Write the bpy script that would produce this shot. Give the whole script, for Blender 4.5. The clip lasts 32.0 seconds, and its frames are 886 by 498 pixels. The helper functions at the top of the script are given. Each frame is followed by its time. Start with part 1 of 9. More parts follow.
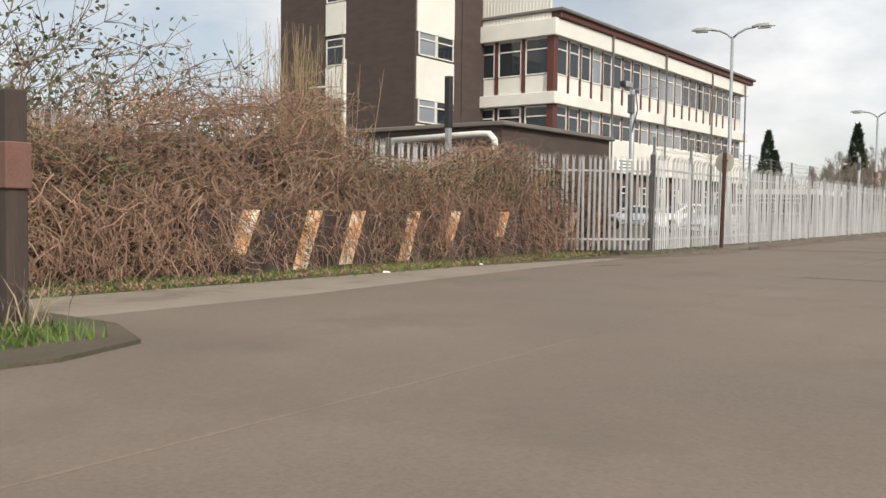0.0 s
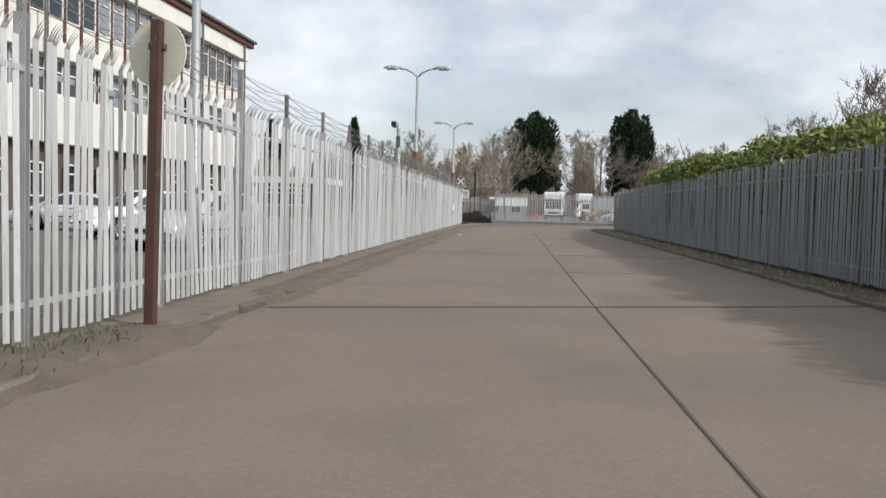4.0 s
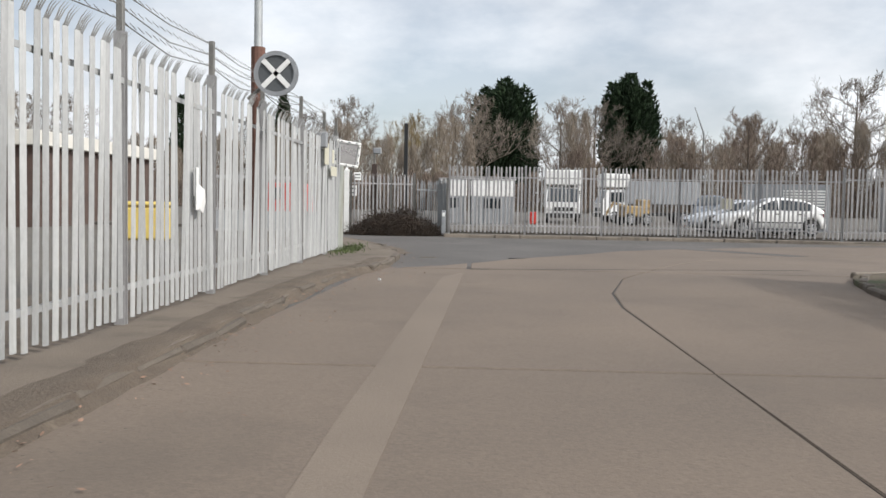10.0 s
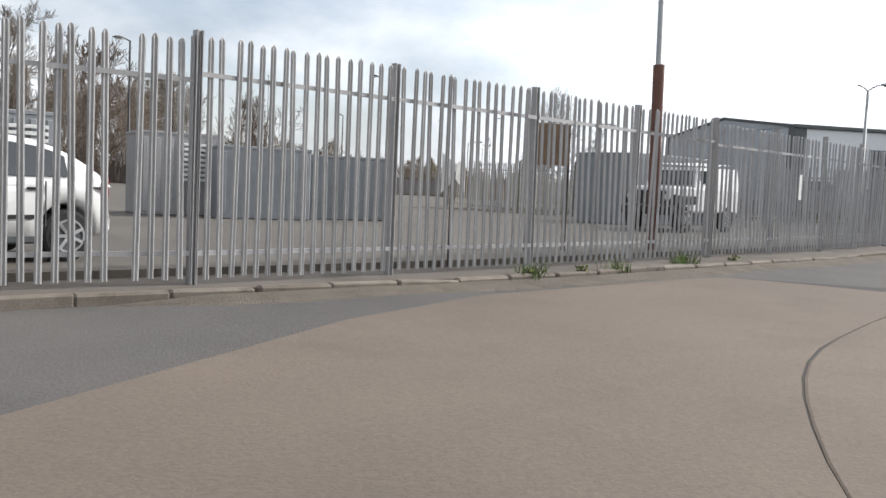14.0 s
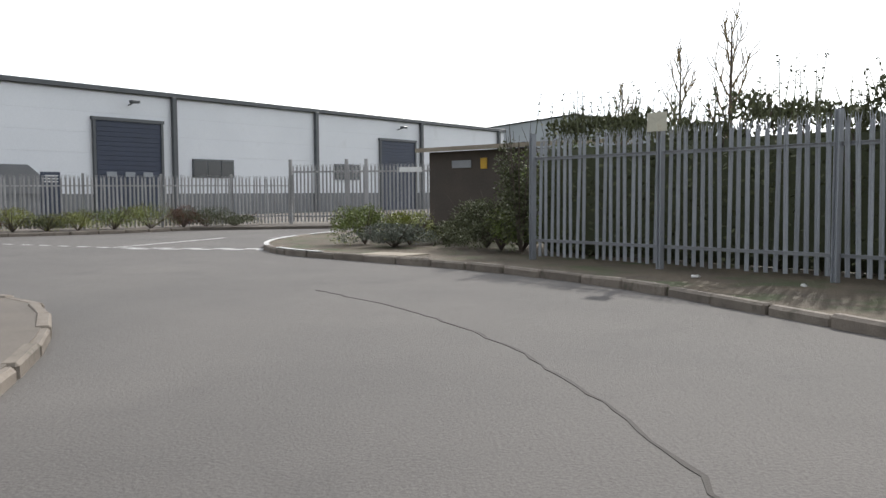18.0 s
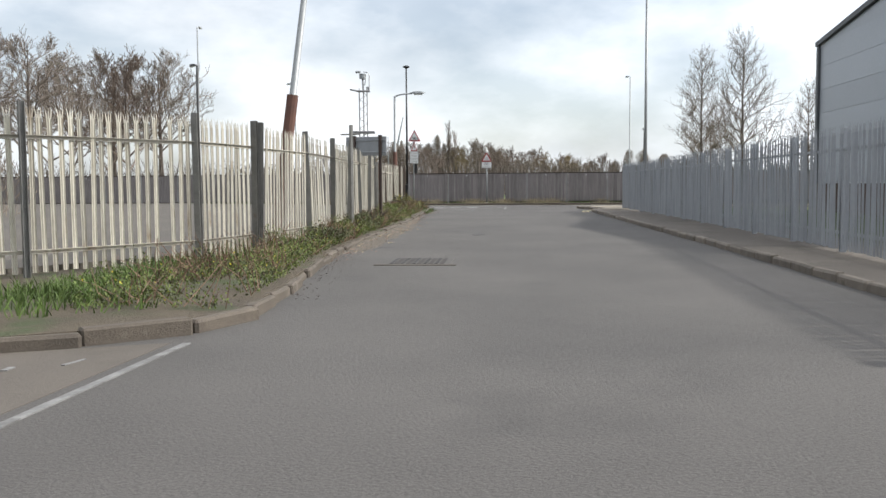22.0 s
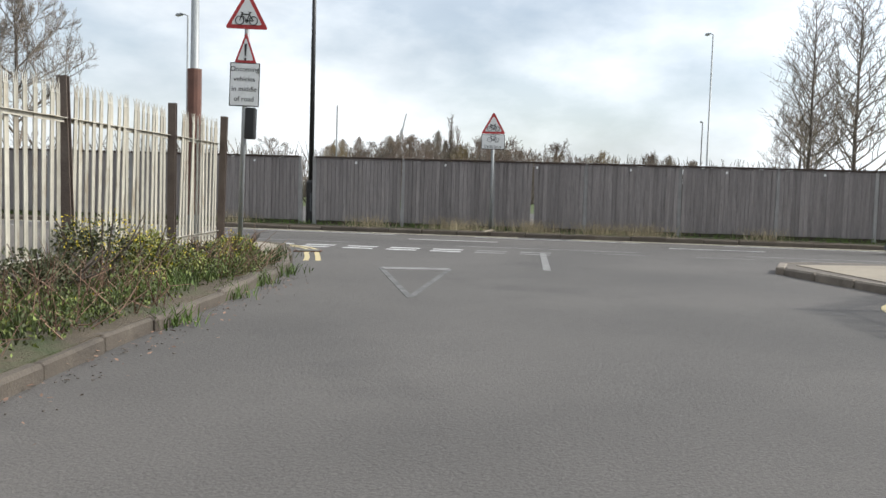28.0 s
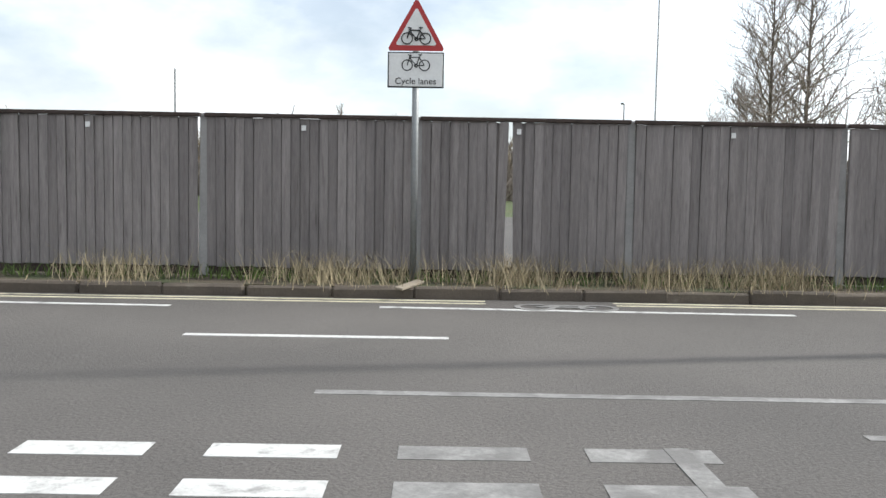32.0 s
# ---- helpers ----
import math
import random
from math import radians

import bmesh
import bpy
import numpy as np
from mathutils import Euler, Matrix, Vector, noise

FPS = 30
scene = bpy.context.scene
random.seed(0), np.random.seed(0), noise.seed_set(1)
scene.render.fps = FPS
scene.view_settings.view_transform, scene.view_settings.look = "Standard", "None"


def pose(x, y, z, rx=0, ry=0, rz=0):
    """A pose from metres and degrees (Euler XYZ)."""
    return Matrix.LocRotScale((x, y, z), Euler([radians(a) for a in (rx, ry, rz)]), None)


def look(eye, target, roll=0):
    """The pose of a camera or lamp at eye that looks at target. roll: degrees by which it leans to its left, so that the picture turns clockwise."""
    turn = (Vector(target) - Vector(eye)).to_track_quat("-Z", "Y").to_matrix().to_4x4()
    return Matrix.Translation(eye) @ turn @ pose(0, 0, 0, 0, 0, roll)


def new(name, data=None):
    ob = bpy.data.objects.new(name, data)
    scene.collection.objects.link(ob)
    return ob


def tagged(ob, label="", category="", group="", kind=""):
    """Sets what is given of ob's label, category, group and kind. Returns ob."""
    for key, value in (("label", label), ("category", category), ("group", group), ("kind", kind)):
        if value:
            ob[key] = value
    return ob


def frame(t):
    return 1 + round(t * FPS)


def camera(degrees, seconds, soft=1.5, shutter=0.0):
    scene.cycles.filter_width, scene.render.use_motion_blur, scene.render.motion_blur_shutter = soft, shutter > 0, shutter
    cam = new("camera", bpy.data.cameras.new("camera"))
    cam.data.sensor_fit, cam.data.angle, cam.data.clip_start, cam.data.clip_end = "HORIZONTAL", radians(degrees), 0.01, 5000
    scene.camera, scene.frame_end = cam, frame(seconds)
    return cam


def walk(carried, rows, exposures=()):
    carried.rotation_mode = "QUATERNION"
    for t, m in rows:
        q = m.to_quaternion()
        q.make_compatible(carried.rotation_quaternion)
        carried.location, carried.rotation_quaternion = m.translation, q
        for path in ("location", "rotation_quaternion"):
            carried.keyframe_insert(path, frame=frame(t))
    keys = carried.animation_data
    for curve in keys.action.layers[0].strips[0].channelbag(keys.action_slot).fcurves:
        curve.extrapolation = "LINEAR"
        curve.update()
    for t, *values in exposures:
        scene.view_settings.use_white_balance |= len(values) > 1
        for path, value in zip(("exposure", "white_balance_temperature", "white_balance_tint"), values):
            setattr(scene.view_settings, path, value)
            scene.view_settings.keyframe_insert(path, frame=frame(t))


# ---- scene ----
cam = camera(53.1, 32.0)
PATH = [
    (0, (-1.953, -1.056, 1.186), (-3.118, 0.567, 1.095), 0.7),
    (0.5, (-2.572, -0.221, 1.253), (-3.699, 1.429, 1.178), 0.8),
    (1, (-3.181, 1.036, 1.218), (-4.246, 2.729, 1.176), 1.0),
    (1.5, (-4.081, 2.876, 1.199), (-5.038, 4.632, 1.162), 1.0),
    (2, (-5.058, 5.29, 1.2), (-5.854, 7.124, 1.143), 1.2),
    (2.5, (-5.861, 7.884, 1.181), (-6.506, 9.776, 1.119), 1.3),
    (3, (-6.608, 11.11, 1.244), (-7.068, 13.055, 1.167), 1.8),
    (3.5, (-6.998, 14.145, 1.297), (-7.298, 16.12, 1.211), 1.9),
    (4, (-7.199, 17.051, 1.287), (-7.357, 19.043, 1.193), 1.4),
    (4.5, (-7.296, 19.76, 1.266), (-7.407, 21.755, 1.17), 1.3),
    (6.5, (-7.347, 35.045, 1.247), (-7.356, 37.043, 1.146), 0.6),
    (7, (-7.414, 38.973, 1.246), (-7.426, 40.97, 1.137), 0.7),
    (7.5, (-7.455, 42.851, 1.244), (-7.48, 44.848, 1.138), 0.6),
    (8, (-7.518, 46.803, 1.244), (-7.559, 48.8, 1.136), 0.5),
    (8.5, (-7.563, 50.69, 1.244), (-7.619, 52.687, 1.139), 0.5),
    (9, (-7.649, 54.693, 1.248), (-7.715, 56.689, 1.134), 0.6),
    (9.5, (-7.767, 58.43, 1.253), (-7.836, 60.425, 1.14), 0.8),
    (10, (-7.913, 62.165, 1.257), (-7.985, 64.161, 1.152), 1.0),
    (10.5, (-8.075, 65.604, 1.258), (-8.145, 67.599, 1.138), 1.1),
    (11, (-8.038, 69.063, 1.261), (-8.095, 71.059, 1.154), 1.3),
    (11.5, (-7.952, 72.332, 1.263), (-7.922, 74.329, 1.158), 1.5),
    (12, (-7.465, 75.684, 1.258), (-7.209, 77.665, 1.153), 1.8),
    (12.5, (-6.328, 78.704, 1.239), (-5.798, 80.629, 1.113), 2.1),
    (13, (-4.881, 81.456, 1.234), (-4.002, 83.246, 1.077), 2.3),
    (13.5, (-2.869, 84.1, 1.24), (-1.658, 85.685, 1.105), 2.3),
    (14, (-0.294, 86.208, 1.239), (1.236, 87.488, 1.099), 2.4),
    (14.5, (2.508, 87.447, 1.247), (4.237, 88.445, 1.126), 2.4),
    (15, (5.706, 88.562, 1.256), (7.594, 89.215, 1.15), 2.3),
    (15.5, (8.964, 89.139, 1.243), (10.924, 89.521, 1.131), 1.9),
    (16, (12.374, 89.325, 1.243), (14.366, 89.468, 1.134), 1.4),
    (16.5, (15.897, 89.254, 1.247), (17.894, 89.215, 1.144), 0.9),
    (17, (19.489, 89.062, 1.249), (21.481, 88.914, 1.15), 0.4),
    (17.5, (23.108, 88.883, 1.25), (25.098, 88.718, 1.146), -0.0),
    (18, (26.713, 88.851, 1.249), (28.708, 88.776, 1.126), -0.4),
    (18.5, (30.003, 89.013, 1.248), (31.996, 89.112, 1.114), -0.7),
    (19, (33.058, 89.725, 1.248), (35.01, 90.134, 1.108), -1.0),
    (19.5, (35.867, 90.991, 1.247), (37.724, 91.719, 1.095), -1.2),
    (20, (38.673, 92.9, 1.25), (40.349, 93.984, 1.112), -1.3),
    (20.5, (41.304, 95.055, 1.255), (42.77, 96.409, 1.125), -1.0),
    (21, (43.75, 97.554, 1.256), (45.017, 99.095, 1.117), -1.0),
    (21.5, (45.773, 100.343, 1.256), (46.925, 101.973, 1.126), -0.8),
    (22, (47.837, 103.061, 1.256), (48.913, 104.741, 1.112), -0.4),
    (22.5, (49.601, 105.699, 1.252), (50.672, 107.381, 1.097), 0.3),
    (23, (51.283, 108.073, 1.248), (52.358, 109.749, 1.062), 1.1),
    (23.5, (52.84, 110.255, 1.246), (53.923, 111.927, 1.069), 1.8),
    (24, (54.426, 112.454, 1.241), (55.518, 114.122, 1.082), 2.6),
    (24.5, (55.932, 114.608, 1.235), (57.007, 116.287, 1.08), 3.0),
    (25, (57.515, 116.89, 1.239), (58.629, 118.548, 1.141), 2.9),
    (25.5, (58.937, 118.96, 1.244), (60.053, 120.618, 1.156), 2.6),
    (26, (60.375, 120.969, 1.248), (61.49, 122.626, 1.151), 2.3),
    (26.5, (61.819, 122.929, 1.25), (62.93, 124.588, 1.134), 2.0),
    (27, (63.259, 124.855, 1.251), (64.361, 126.519, 1.115), 1.9),
    (27.5, (64.686, 126.761, 1.25), (65.775, 128.432, 1.103), 1.9),
    (28, (66.091, 128.66, 1.25), (67.162, 130.344, 1.11), 1.7),
    (28.5, (67.345, 130.45, 1.248), (68.41, 132.138, 1.116), 1.5),
    (29, (68.611, 132.261, 1.247), (69.669, 133.953, 1.121), 1.5),
    (29.5, (69.75, 134.064, 1.249), (70.818, 135.75, 1.111), 1.3),
    (30, (70.636, 135.816, 1.253), (71.757, 137.465, 1.105), 1.1),
    (30.5, (71.604, 137.14, 1.252), (72.75, 138.77, 1.09), 0.9),
    (31, (72.729, 138.384, 1.244), (73.904, 139.994, 1.081), 0.9),
    (31.5, (73.352, 139.186, 1.241), (74.564, 140.769, 1.079), 0.9),
    (32, (73.746, 139.985, 1.242), (75.01, 141.527, 1.092), 1.0),
]
walk(cam, [(t, look(eye, target, roll)) for t, eye, target, roll in PATH], [(0, 0.0, 6800, 10), (2, 0.0, 6500, 10), (4, -0.06, 6300, 10), (10, 0.0, 6400, 10), (14, 0.1, 6350, 10), (18, 0.22, 6400, 10), (22, 0.2, 6350, 9), (25, 0.18, 6300, 8), (28, 0.18, 6300, 8), (30, 0.22, 6300, 8), (32, 0.42, 6300, 8)])

# ---- light ----
SUN_AZ, SUN_EL = math.atan2(0.88, -0.475), radians(37)
sun_dir = Vector((math.sin(SUN_AZ) * math.cos(SUN_EL), math.cos(SUN_AZ) * math.cos(SUN_EL), math.sin(SUN_EL)))
sun = new("sun", bpy.data.lights.new("sun", "SUN"))
sun.data.energy, sun.data.angle, sun.data.color = 3.7, radians(1.4), (1.0, 0.95, 0.88)
sun.matrix_world = look(sun_dir * 100, (0, 0, 0))

world = bpy.data.worlds.new("sky")
scene.world = world
world.use_nodes = True
wt = world.node_tree
wt.nodes.clear()
w_out, w_bg = wt.nodes.new("ShaderNodeOutputWorld"), wt.nodes.new("ShaderNodeBackground")
w_sky = wt.nodes.new("ShaderNodeTexSky")
w_sky.sky_type, w_sky.sun_disc, w_sky.sun_elevation, w_sky.sun_rotation = "NISHITA", False, SUN_EL, SUN_AZ
w_sky.air_density, w_sky.dust_density, w_sky.ozone_density = 1.0, 1.5, 1.0
# clouds: broad banks and smaller billows laid over the clear sky
w_co = wt.nodes.new("ShaderNodeTexCoord")
w_map = wt.nodes.new("ShaderNodeMapping")
w_map.inputs["Scale"].default_value = (1.0, 1.0, 2.1)
w_n1 = wt.nodes.new("ShaderNodeTexNoise")
w_n1.inputs["Scale"].default_value, w_n1.inputs["Detail"].default_value, w_n1.inputs["Roughness"].default_value = 2.6, 9, 0.56
w_r1 = wt.nodes.new("ShaderNodeValToRGB")
w_r1.color_ramp.elements[0].color = (0.4, 0.4, 0.4, 1)
w_r1.color_ramp.elements[0].position, w_r1.color_ramp.elements[1].position = 0.38, 0.6
w_n2 = wt.nodes.new("ShaderNodeTexNoise")
w_n2.inputs["Scale"].default_value, w_n2.inputs["Detail"].default_value = 3.7, 7
w_r2 = wt.nodes.new("ShaderNodeValToRGB")
w_r2.color_ramp.elements[0].position, w_r2.color_ramp.elements[0].color = 0.36, (6.6, 6.9, 7.3, 1)
w_r2.color_ramp.elements[1].position, w_r2.color_ramp.elements[1].color = 0.62, (9.9, 10.05, 10.25, 1)
w_mix = wt.nodes.new("ShaderNodeMix")
w_mix.data_type = "RGBA"
w_cap = wt.nodes.new("ShaderNodeMath")
w_cap.operation, w_cap.inputs[1].default_value = "MULTIPLY", 0.96
wt.links.new(w_co.outputs["Generated"], w_map.inputs["Vector"])
for n in (w_n1, w_n2):
    wt.links.new(w_map.outputs["Vector"], n.inputs["Vector"])
wt.links.new(w_n1.outputs["Fac"], w_r1.inputs["Fac"])
wt.links.new(w_n2.outputs["Fac"], w_r2.inputs["Fac"])
wt.links.new(w_r1.outputs["Color"], w_cap.inputs[0])
wt.links.new(w_cap.outputs[0], w_mix.inputs["Factor"])
wt.links.new(w_sky.outputs["Color"], w_mix.inputs["A"])
# thin cloud glows towards the sun
w_dot = wt.nodes.new("ShaderNodeVectorMath")
w_dot.operation, w_dot.inputs[1].default_value = "DOT_PRODUCT", sun_dir
w_glow = wt.nodes.new("ShaderNodeMapRange")
w_glow.interpolation_type = "SMOOTHSTEP"
w_glow.inputs["From Min"].default_value, w_glow.inputs["From Max"].default_value = 0.1, 0.98
w_glow.inputs["To Min"].default_value, w_glow.inputs["To Max"].default_value = 1.0, 2.2
w_lit = wt.nodes.new("ShaderNodeVectorMath")
w_lit.operation = "SCALE"
wt.links.new(w_co.outputs["Generated"], w_dot.inputs[0])
wt.links.new(w_dot.outputs["Value"], w_glow.inputs["Value"])
wt.links.new(w_glow.outputs["Result"], w_lit.inputs["Scale"])
wt.links.new(w_r2.outputs["Color"], w_lit.inputs[0])
wt.links.new(w_lit.outputs["Vector"], w_mix.inputs["B"])
wt.links.new(w_mix.outputs["Result"], w_bg.inputs["Color"])
wt.links.new(w_bg.outputs["Background"], w_out.inputs["Surface"])
w_bg.inputs["Strength"].default_value = 0.11

# ---- materials ----


def material(name, c1, c2=None, rough=0.8, metal=0.0, scale=2.0, fine=45.0, bump=0.2, rand=0.0, stain=None, stretch=(1, 1, 1), island=False, spec=0.4, depth=0.02, grain=0.42):
    """A two-scale surface: broad tone drift, fine grain with relief, optional stains (colour, scale, threshold, strength)."""
    m = bpy.data.materials.new(name)
    m.use_nodes = True
    nt = m.node_tree
    b = nt.nodes["Principled BSDF"]
    co, mp = nt.nodes.new("ShaderNodeTexCoord"), nt.nodes.new("ShaderNodeMapping")
    mp.inputs["Scale"].default_value = stretch
    oi = nt.nodes.new("ShaderNodeObjectInfo")
    add = nt.nodes.new("ShaderNodeVectorMath")
    add.operation = "MULTIPLY_ADD"
    add.inputs[1].default_value = (1, 1, 1)
    sc = nt.nodes.new("ShaderNodeVectorMath")
    sc.operation = "SCALE"
    sc.inputs[0].default_value, sc.inputs["Scale"].default_value = (37.0, 53.0, 71.0), 1.0
    if rand:
        nt.links.new(oi.outputs["Random"], sc.inputs["Scale"])
        nt.links.new(sc.outputs[0], add.inputs[2])
    else:
        add.inputs[2].default_value = (0, 0, 0)
    nt.links.new(co.outputs["Object"], mp.inputs["Vector"])
    nt.links.new(mp.outputs["Vector"], add.inputs[0])
    vec = add.outputs[0]

    def noise_at(s, detail, rough_=0.55):
        n = nt.nodes.new("ShaderNodeTexNoise")
        n.inputs["Scale"].default_value, n.inputs["Detail"].default_value, n.inputs["Roughness"].default_value = s, detail, rough_
        nt.links.new(vec, n.inputs["Vector"])
        return n.outputs["Fac"]

    n1, n2 = noise_at(scale, 5), noise_at(fine, 3, 0.7)
    mx = nt.nodes.new("ShaderNodeMix")
    mx.inputs["Factor"].default_value = grain
    nt.links.new(n1, mx.inputs["A"])
    nt.links.new(n2, mx.inputs["B"])
    rp = nt.nodes.new("ShaderNodeValToRGB")
    rp.color_ramp.elements[0].position, rp.color_ramp.elements[1].position = 0.34, 0.66
    c2 = c2 or tuple(v * 0.72 for v in c1)
    rp.color_ramp.elements[0].color, rp.color_ramp.elements[1].color = (*c2, 1), (*c1, 1)
    nt.links.new(mx.outputs["Result"], rp.inputs["Fac"])
    col = rp.outputs["Color"]
    if stain:
        sc_, ss, th, amt = stain
        sr = nt.nodes.new("ShaderNodeValToRGB")
        sr.color_ramp.elements[0].position, sr.color_ramp.elements[1].position = th, min(th + 0.14, 1)
        sr.color_ramp.elements[1].color = (amt, amt, amt, 1)
        nt.links.new(noise_at(ss, 7, 0.62), sr.inputs["Fac"])
        sm = nt.nodes.new("ShaderNodeMix")
        sm.data_type = "RGBA"
        sm.inputs["B"].default_value = (*sc_, 1)
        nt.links.new(sr.outputs["Color"], sm.inputs["Factor"])
        nt.links.new(col, sm.inputs["A"])
        col = sm.outputs["Result"]
    if rand or island:
        src = oi.outputs["Random"]
        if island:
            src = nt.nodes.new("ShaderNodeNewGeometry").outputs["Random Per Island"]
        mr = nt.nodes.new("ShaderNodeMapRange")
        r = rand or 0.35
        mr.inputs["To Min"].default_value, mr.inputs["To Max"].default_value = 1 - r, 1 + r
        nt.links.new(src, mr.inputs["Value"])
        hs = nt.nodes.new("ShaderNodeHueSaturation")
        nt.links.new(mr.outputs["Result"], hs.inputs["Value"])
        nt.links.new(col, hs.inputs["Color"])
        col = hs.outputs["Color"]
    nt.links.new(col, b.inputs["Base Color"])
    rr = nt.nodes.new("ShaderNodeMapRange")
    rr.inputs["To Min"].default_value, rr.inputs["To Max"].default_value = max(rough - 0.12, 0.02), min(rough + 0.12, 1)
    nt.links.new(n1, rr.inputs["Value"])
    nt.links.new(rr.outputs["Result"], b.inputs["Roughness"])
    b.inputs["Metallic"].default_value, b.inputs["Specular IOR Level"].default_value = metal, spec
    if bump:
        bp = nt.nodes.new("ShaderNodeBump")
        bp.inputs["Strength"].default_value, bp.inputs["Distance"].default_value = bump, depth
        nt.links.new(n2, bp.inputs["Height"])
        nt.links.new(bp.outputs["Normal"], b.inputs["Normal"])
    return m


def glass_material(name, tint=(0.02, 0.025, 0.03)):
    """Window glass seen from outside: an opaque reflecting pane, the dark room put into its default tint."""
    m = bpy.data.materials.new(name)
    m.use_nodes = True
    b = m.node_tree.nodes["Principled BSDF"]
    b.inputs["Base Color"].default_value = (*tint, 1)
    b.inputs["Roughness"].default_value, b.inputs["IOR"].default_value, b.inputs["Specular IOR Level"].default_value = 0.04, 1.5, 0.6
    return m


asphalt = material("asphalt", (0.122, 0.112, 0.104), (0.056, 0.0515, 0.048), 0.9, scale=0.35, fine=42, bump=0.7, stain=((0.052, 0.049, 0.047), 0.5, 0.57, 0.45), depth=0.014, grain=0.55)
asphalt_new = material("asphalt_patch", (0.052, 0.05, 0.048), (0.032, 0.031, 0.03), 0.92, scale=1.5, fine=90, bump=0.5)
concrete_road = material("road_concrete", (0.168, 0.132, 0.102), (0.105, 0.083, 0.065), 0.88, scale=0.3, fine=36, bump=0.45, stain=((0.1, 0.08, 0.063), 0.55, 0.52, 0.5), depth=0.012, grain=0.5)
joint_mat = material("joint_sealant", (0.05, 0.043, 0.037), (0.025, 0.022, 0.02), 0.85)
dirty_kerb = material("dirt_caked_kerb", (0.13, 0.108, 0.085), (0.075, 0.062, 0.05), 0.95, scale=3, fine=50, bump=0.5, rand=0.15, stain=((0.2, 0.18, 0.15), 3, 0.62, 0.6))
kerb_mat = material("kerb_concrete", (0.22, 0.19, 0.155), (0.12, 0.1, 0.082), 0.9, scale=3, fine=60, bump=0.4, rand=0.18, stain=((0.07, 0.065, 0.045), 4, 0.56, 0.7))
pave_mat = material("footway", (0.14, 0.12, 0.1), (0.085, 0.073, 0.062), 0.92, scale=0.6, fine=50, bump=0.4, stain=((0.075, 0.065, 0.05), 0.9, 0.54, 0.75))
footway_dirt = material("silted_footway", (0.17, 0.138, 0.108), (0.1, 0.082, 0.065), 0.95, scale=0.9, fine=45, bump=0.55, stain=((0.085, 0.07, 0.052), 1.3, 0.52, 0.75))
silt = material("gutter_silt", (0.135, 0.106, 0.079), (0.08, 0.062, 0.047), 0.97, scale=2.2, fine=38, bump=0.9, depth=0.03, stain=((0.2, 0.165, 0.125), 3.5, 0.62, 0.5))
grey_silt = material("pale_gutter_silt", (0.165, 0.14, 0.112), (0.088, 0.074, 0.06), 0.97, scale=1.8, fine=40, bump=0.9, depth=0.03, stain=((0.07, 0.055, 0.04), 3, 0.56, 0.6))
# paler, bluer copy of the grey steel: glare is put into its colour
galv_glare = material("glare_paled_grey_steel", (0.34, 0.355, 0.375), (0.25, 0.262, 0.278), 0.5, 0.2, scale=3, fine=30, bump=0.06, rand=0.1, stretch=(1, 1, 0.4))
worn_strip = material("worn_concrete_strip", (0.245, 0.205, 0.162), (0.175, 0.145, 0.114), 0.93, scale=0.8, fine=45, bump=0.35, stain=((0.11, 0.09, 0.07), 0.9, 0.54, 0.75))
pave_light = material("footway_flags", (0.3, 0.26, 0.2), (0.21, 0.18, 0.14), 0.9, scale=0.8, fine=45, bump=0.3, stain=((0.12, 0.1, 0.08), 1.2, 0.58, 0.6))
earth = material("verge_earth", (0.12, 0.095, 0.065), (0.06, 0.048, 0.034), 0.95, scale=1.2, fine=30, bump=0.8, depth=0.04, stain=((0.05, 0.07, 0.025), 1.1, 0.5, 0.8))
grass_ground = material("grass_ground", (0.085, 0.115, 0.035), (0.05, 0.06, 0.025), 0.95, scale=0.5, fine=25, bump=0.7, depth=0.05, stain=((0.1, 0.08, 0.045), 0.3, 0.55, 0.7))
yard_mat = material("yard_surface", (0.13, 0.115, 0.098), (0.08, 0.072, 0.062), 0.93, scale=0.25, fine=40, bump=0.4, stain=((0.09, 0.08, 0.065), 0.3, 0.55, 0.7))
galv = material("galvanised_steel", (0.42, 0.425, 0.42), (0.3, 0.305, 0.3), 0.5, 0.25, scale=3, fine=30, bump=0.08, rand=0.16, stain=((0.30, 0.28, 0.24), 5, 0.6, 0.6), stretch=(1, 1, 0.4))
galv_grey = material("weathered_galvanised_steel", (0.4, 0.395, 0.39), (0.28, 0.275, 0.275), 0.55, 0.3, scale=3, fine=30, bump=0.08, rand=0.14, stain=((0.22, 0.15, 0.1), 5, 0.64, 0.5), stretch=(1, 1, 0.4))
galv_blue = material("dull_grey_steel", (0.25, 0.265, 0.275), (0.18, 0.19, 0.198), 0.5, 0.25, scale=3, fine=30, bump=0.06, rand=0.1, stretch=(1, 1, 0.4))
galv_cream = material("dirty_galvanised_steel", (0.55, 0.52, 0.44), (0.37, 0.34, 0.28), 0.62, 0.15, scale=3, fine=30, bump=0.1, rand=0.2, stain=((0.24, 0.17, 0.1), 4, 0.57, 0.7), stretch=(1, 1, 0.35))
post_steel = material("post_steel", (0.22, 0.215, 0.2), (0.12, 0.118, 0.11), 0.6, 0.4, scale=4, fine=40, bump=0.15, rand=0.2, stain=((0.12, 0.06, 0.03), 4, 0.62, 0.7))
lamp_grey = material("lamp_column_grey", (0.33, 0.34, 0.34), (0.24, 0.25, 0.25), 0.5, 0.4, scale=3, fine=30, bump=0.05)
rust = material("rusty_steel", (0.16, 0.07, 0.035), (0.07, 0.032, 0.02), 0.85, 0.2, scale=5, fine=40, bump=0.4)
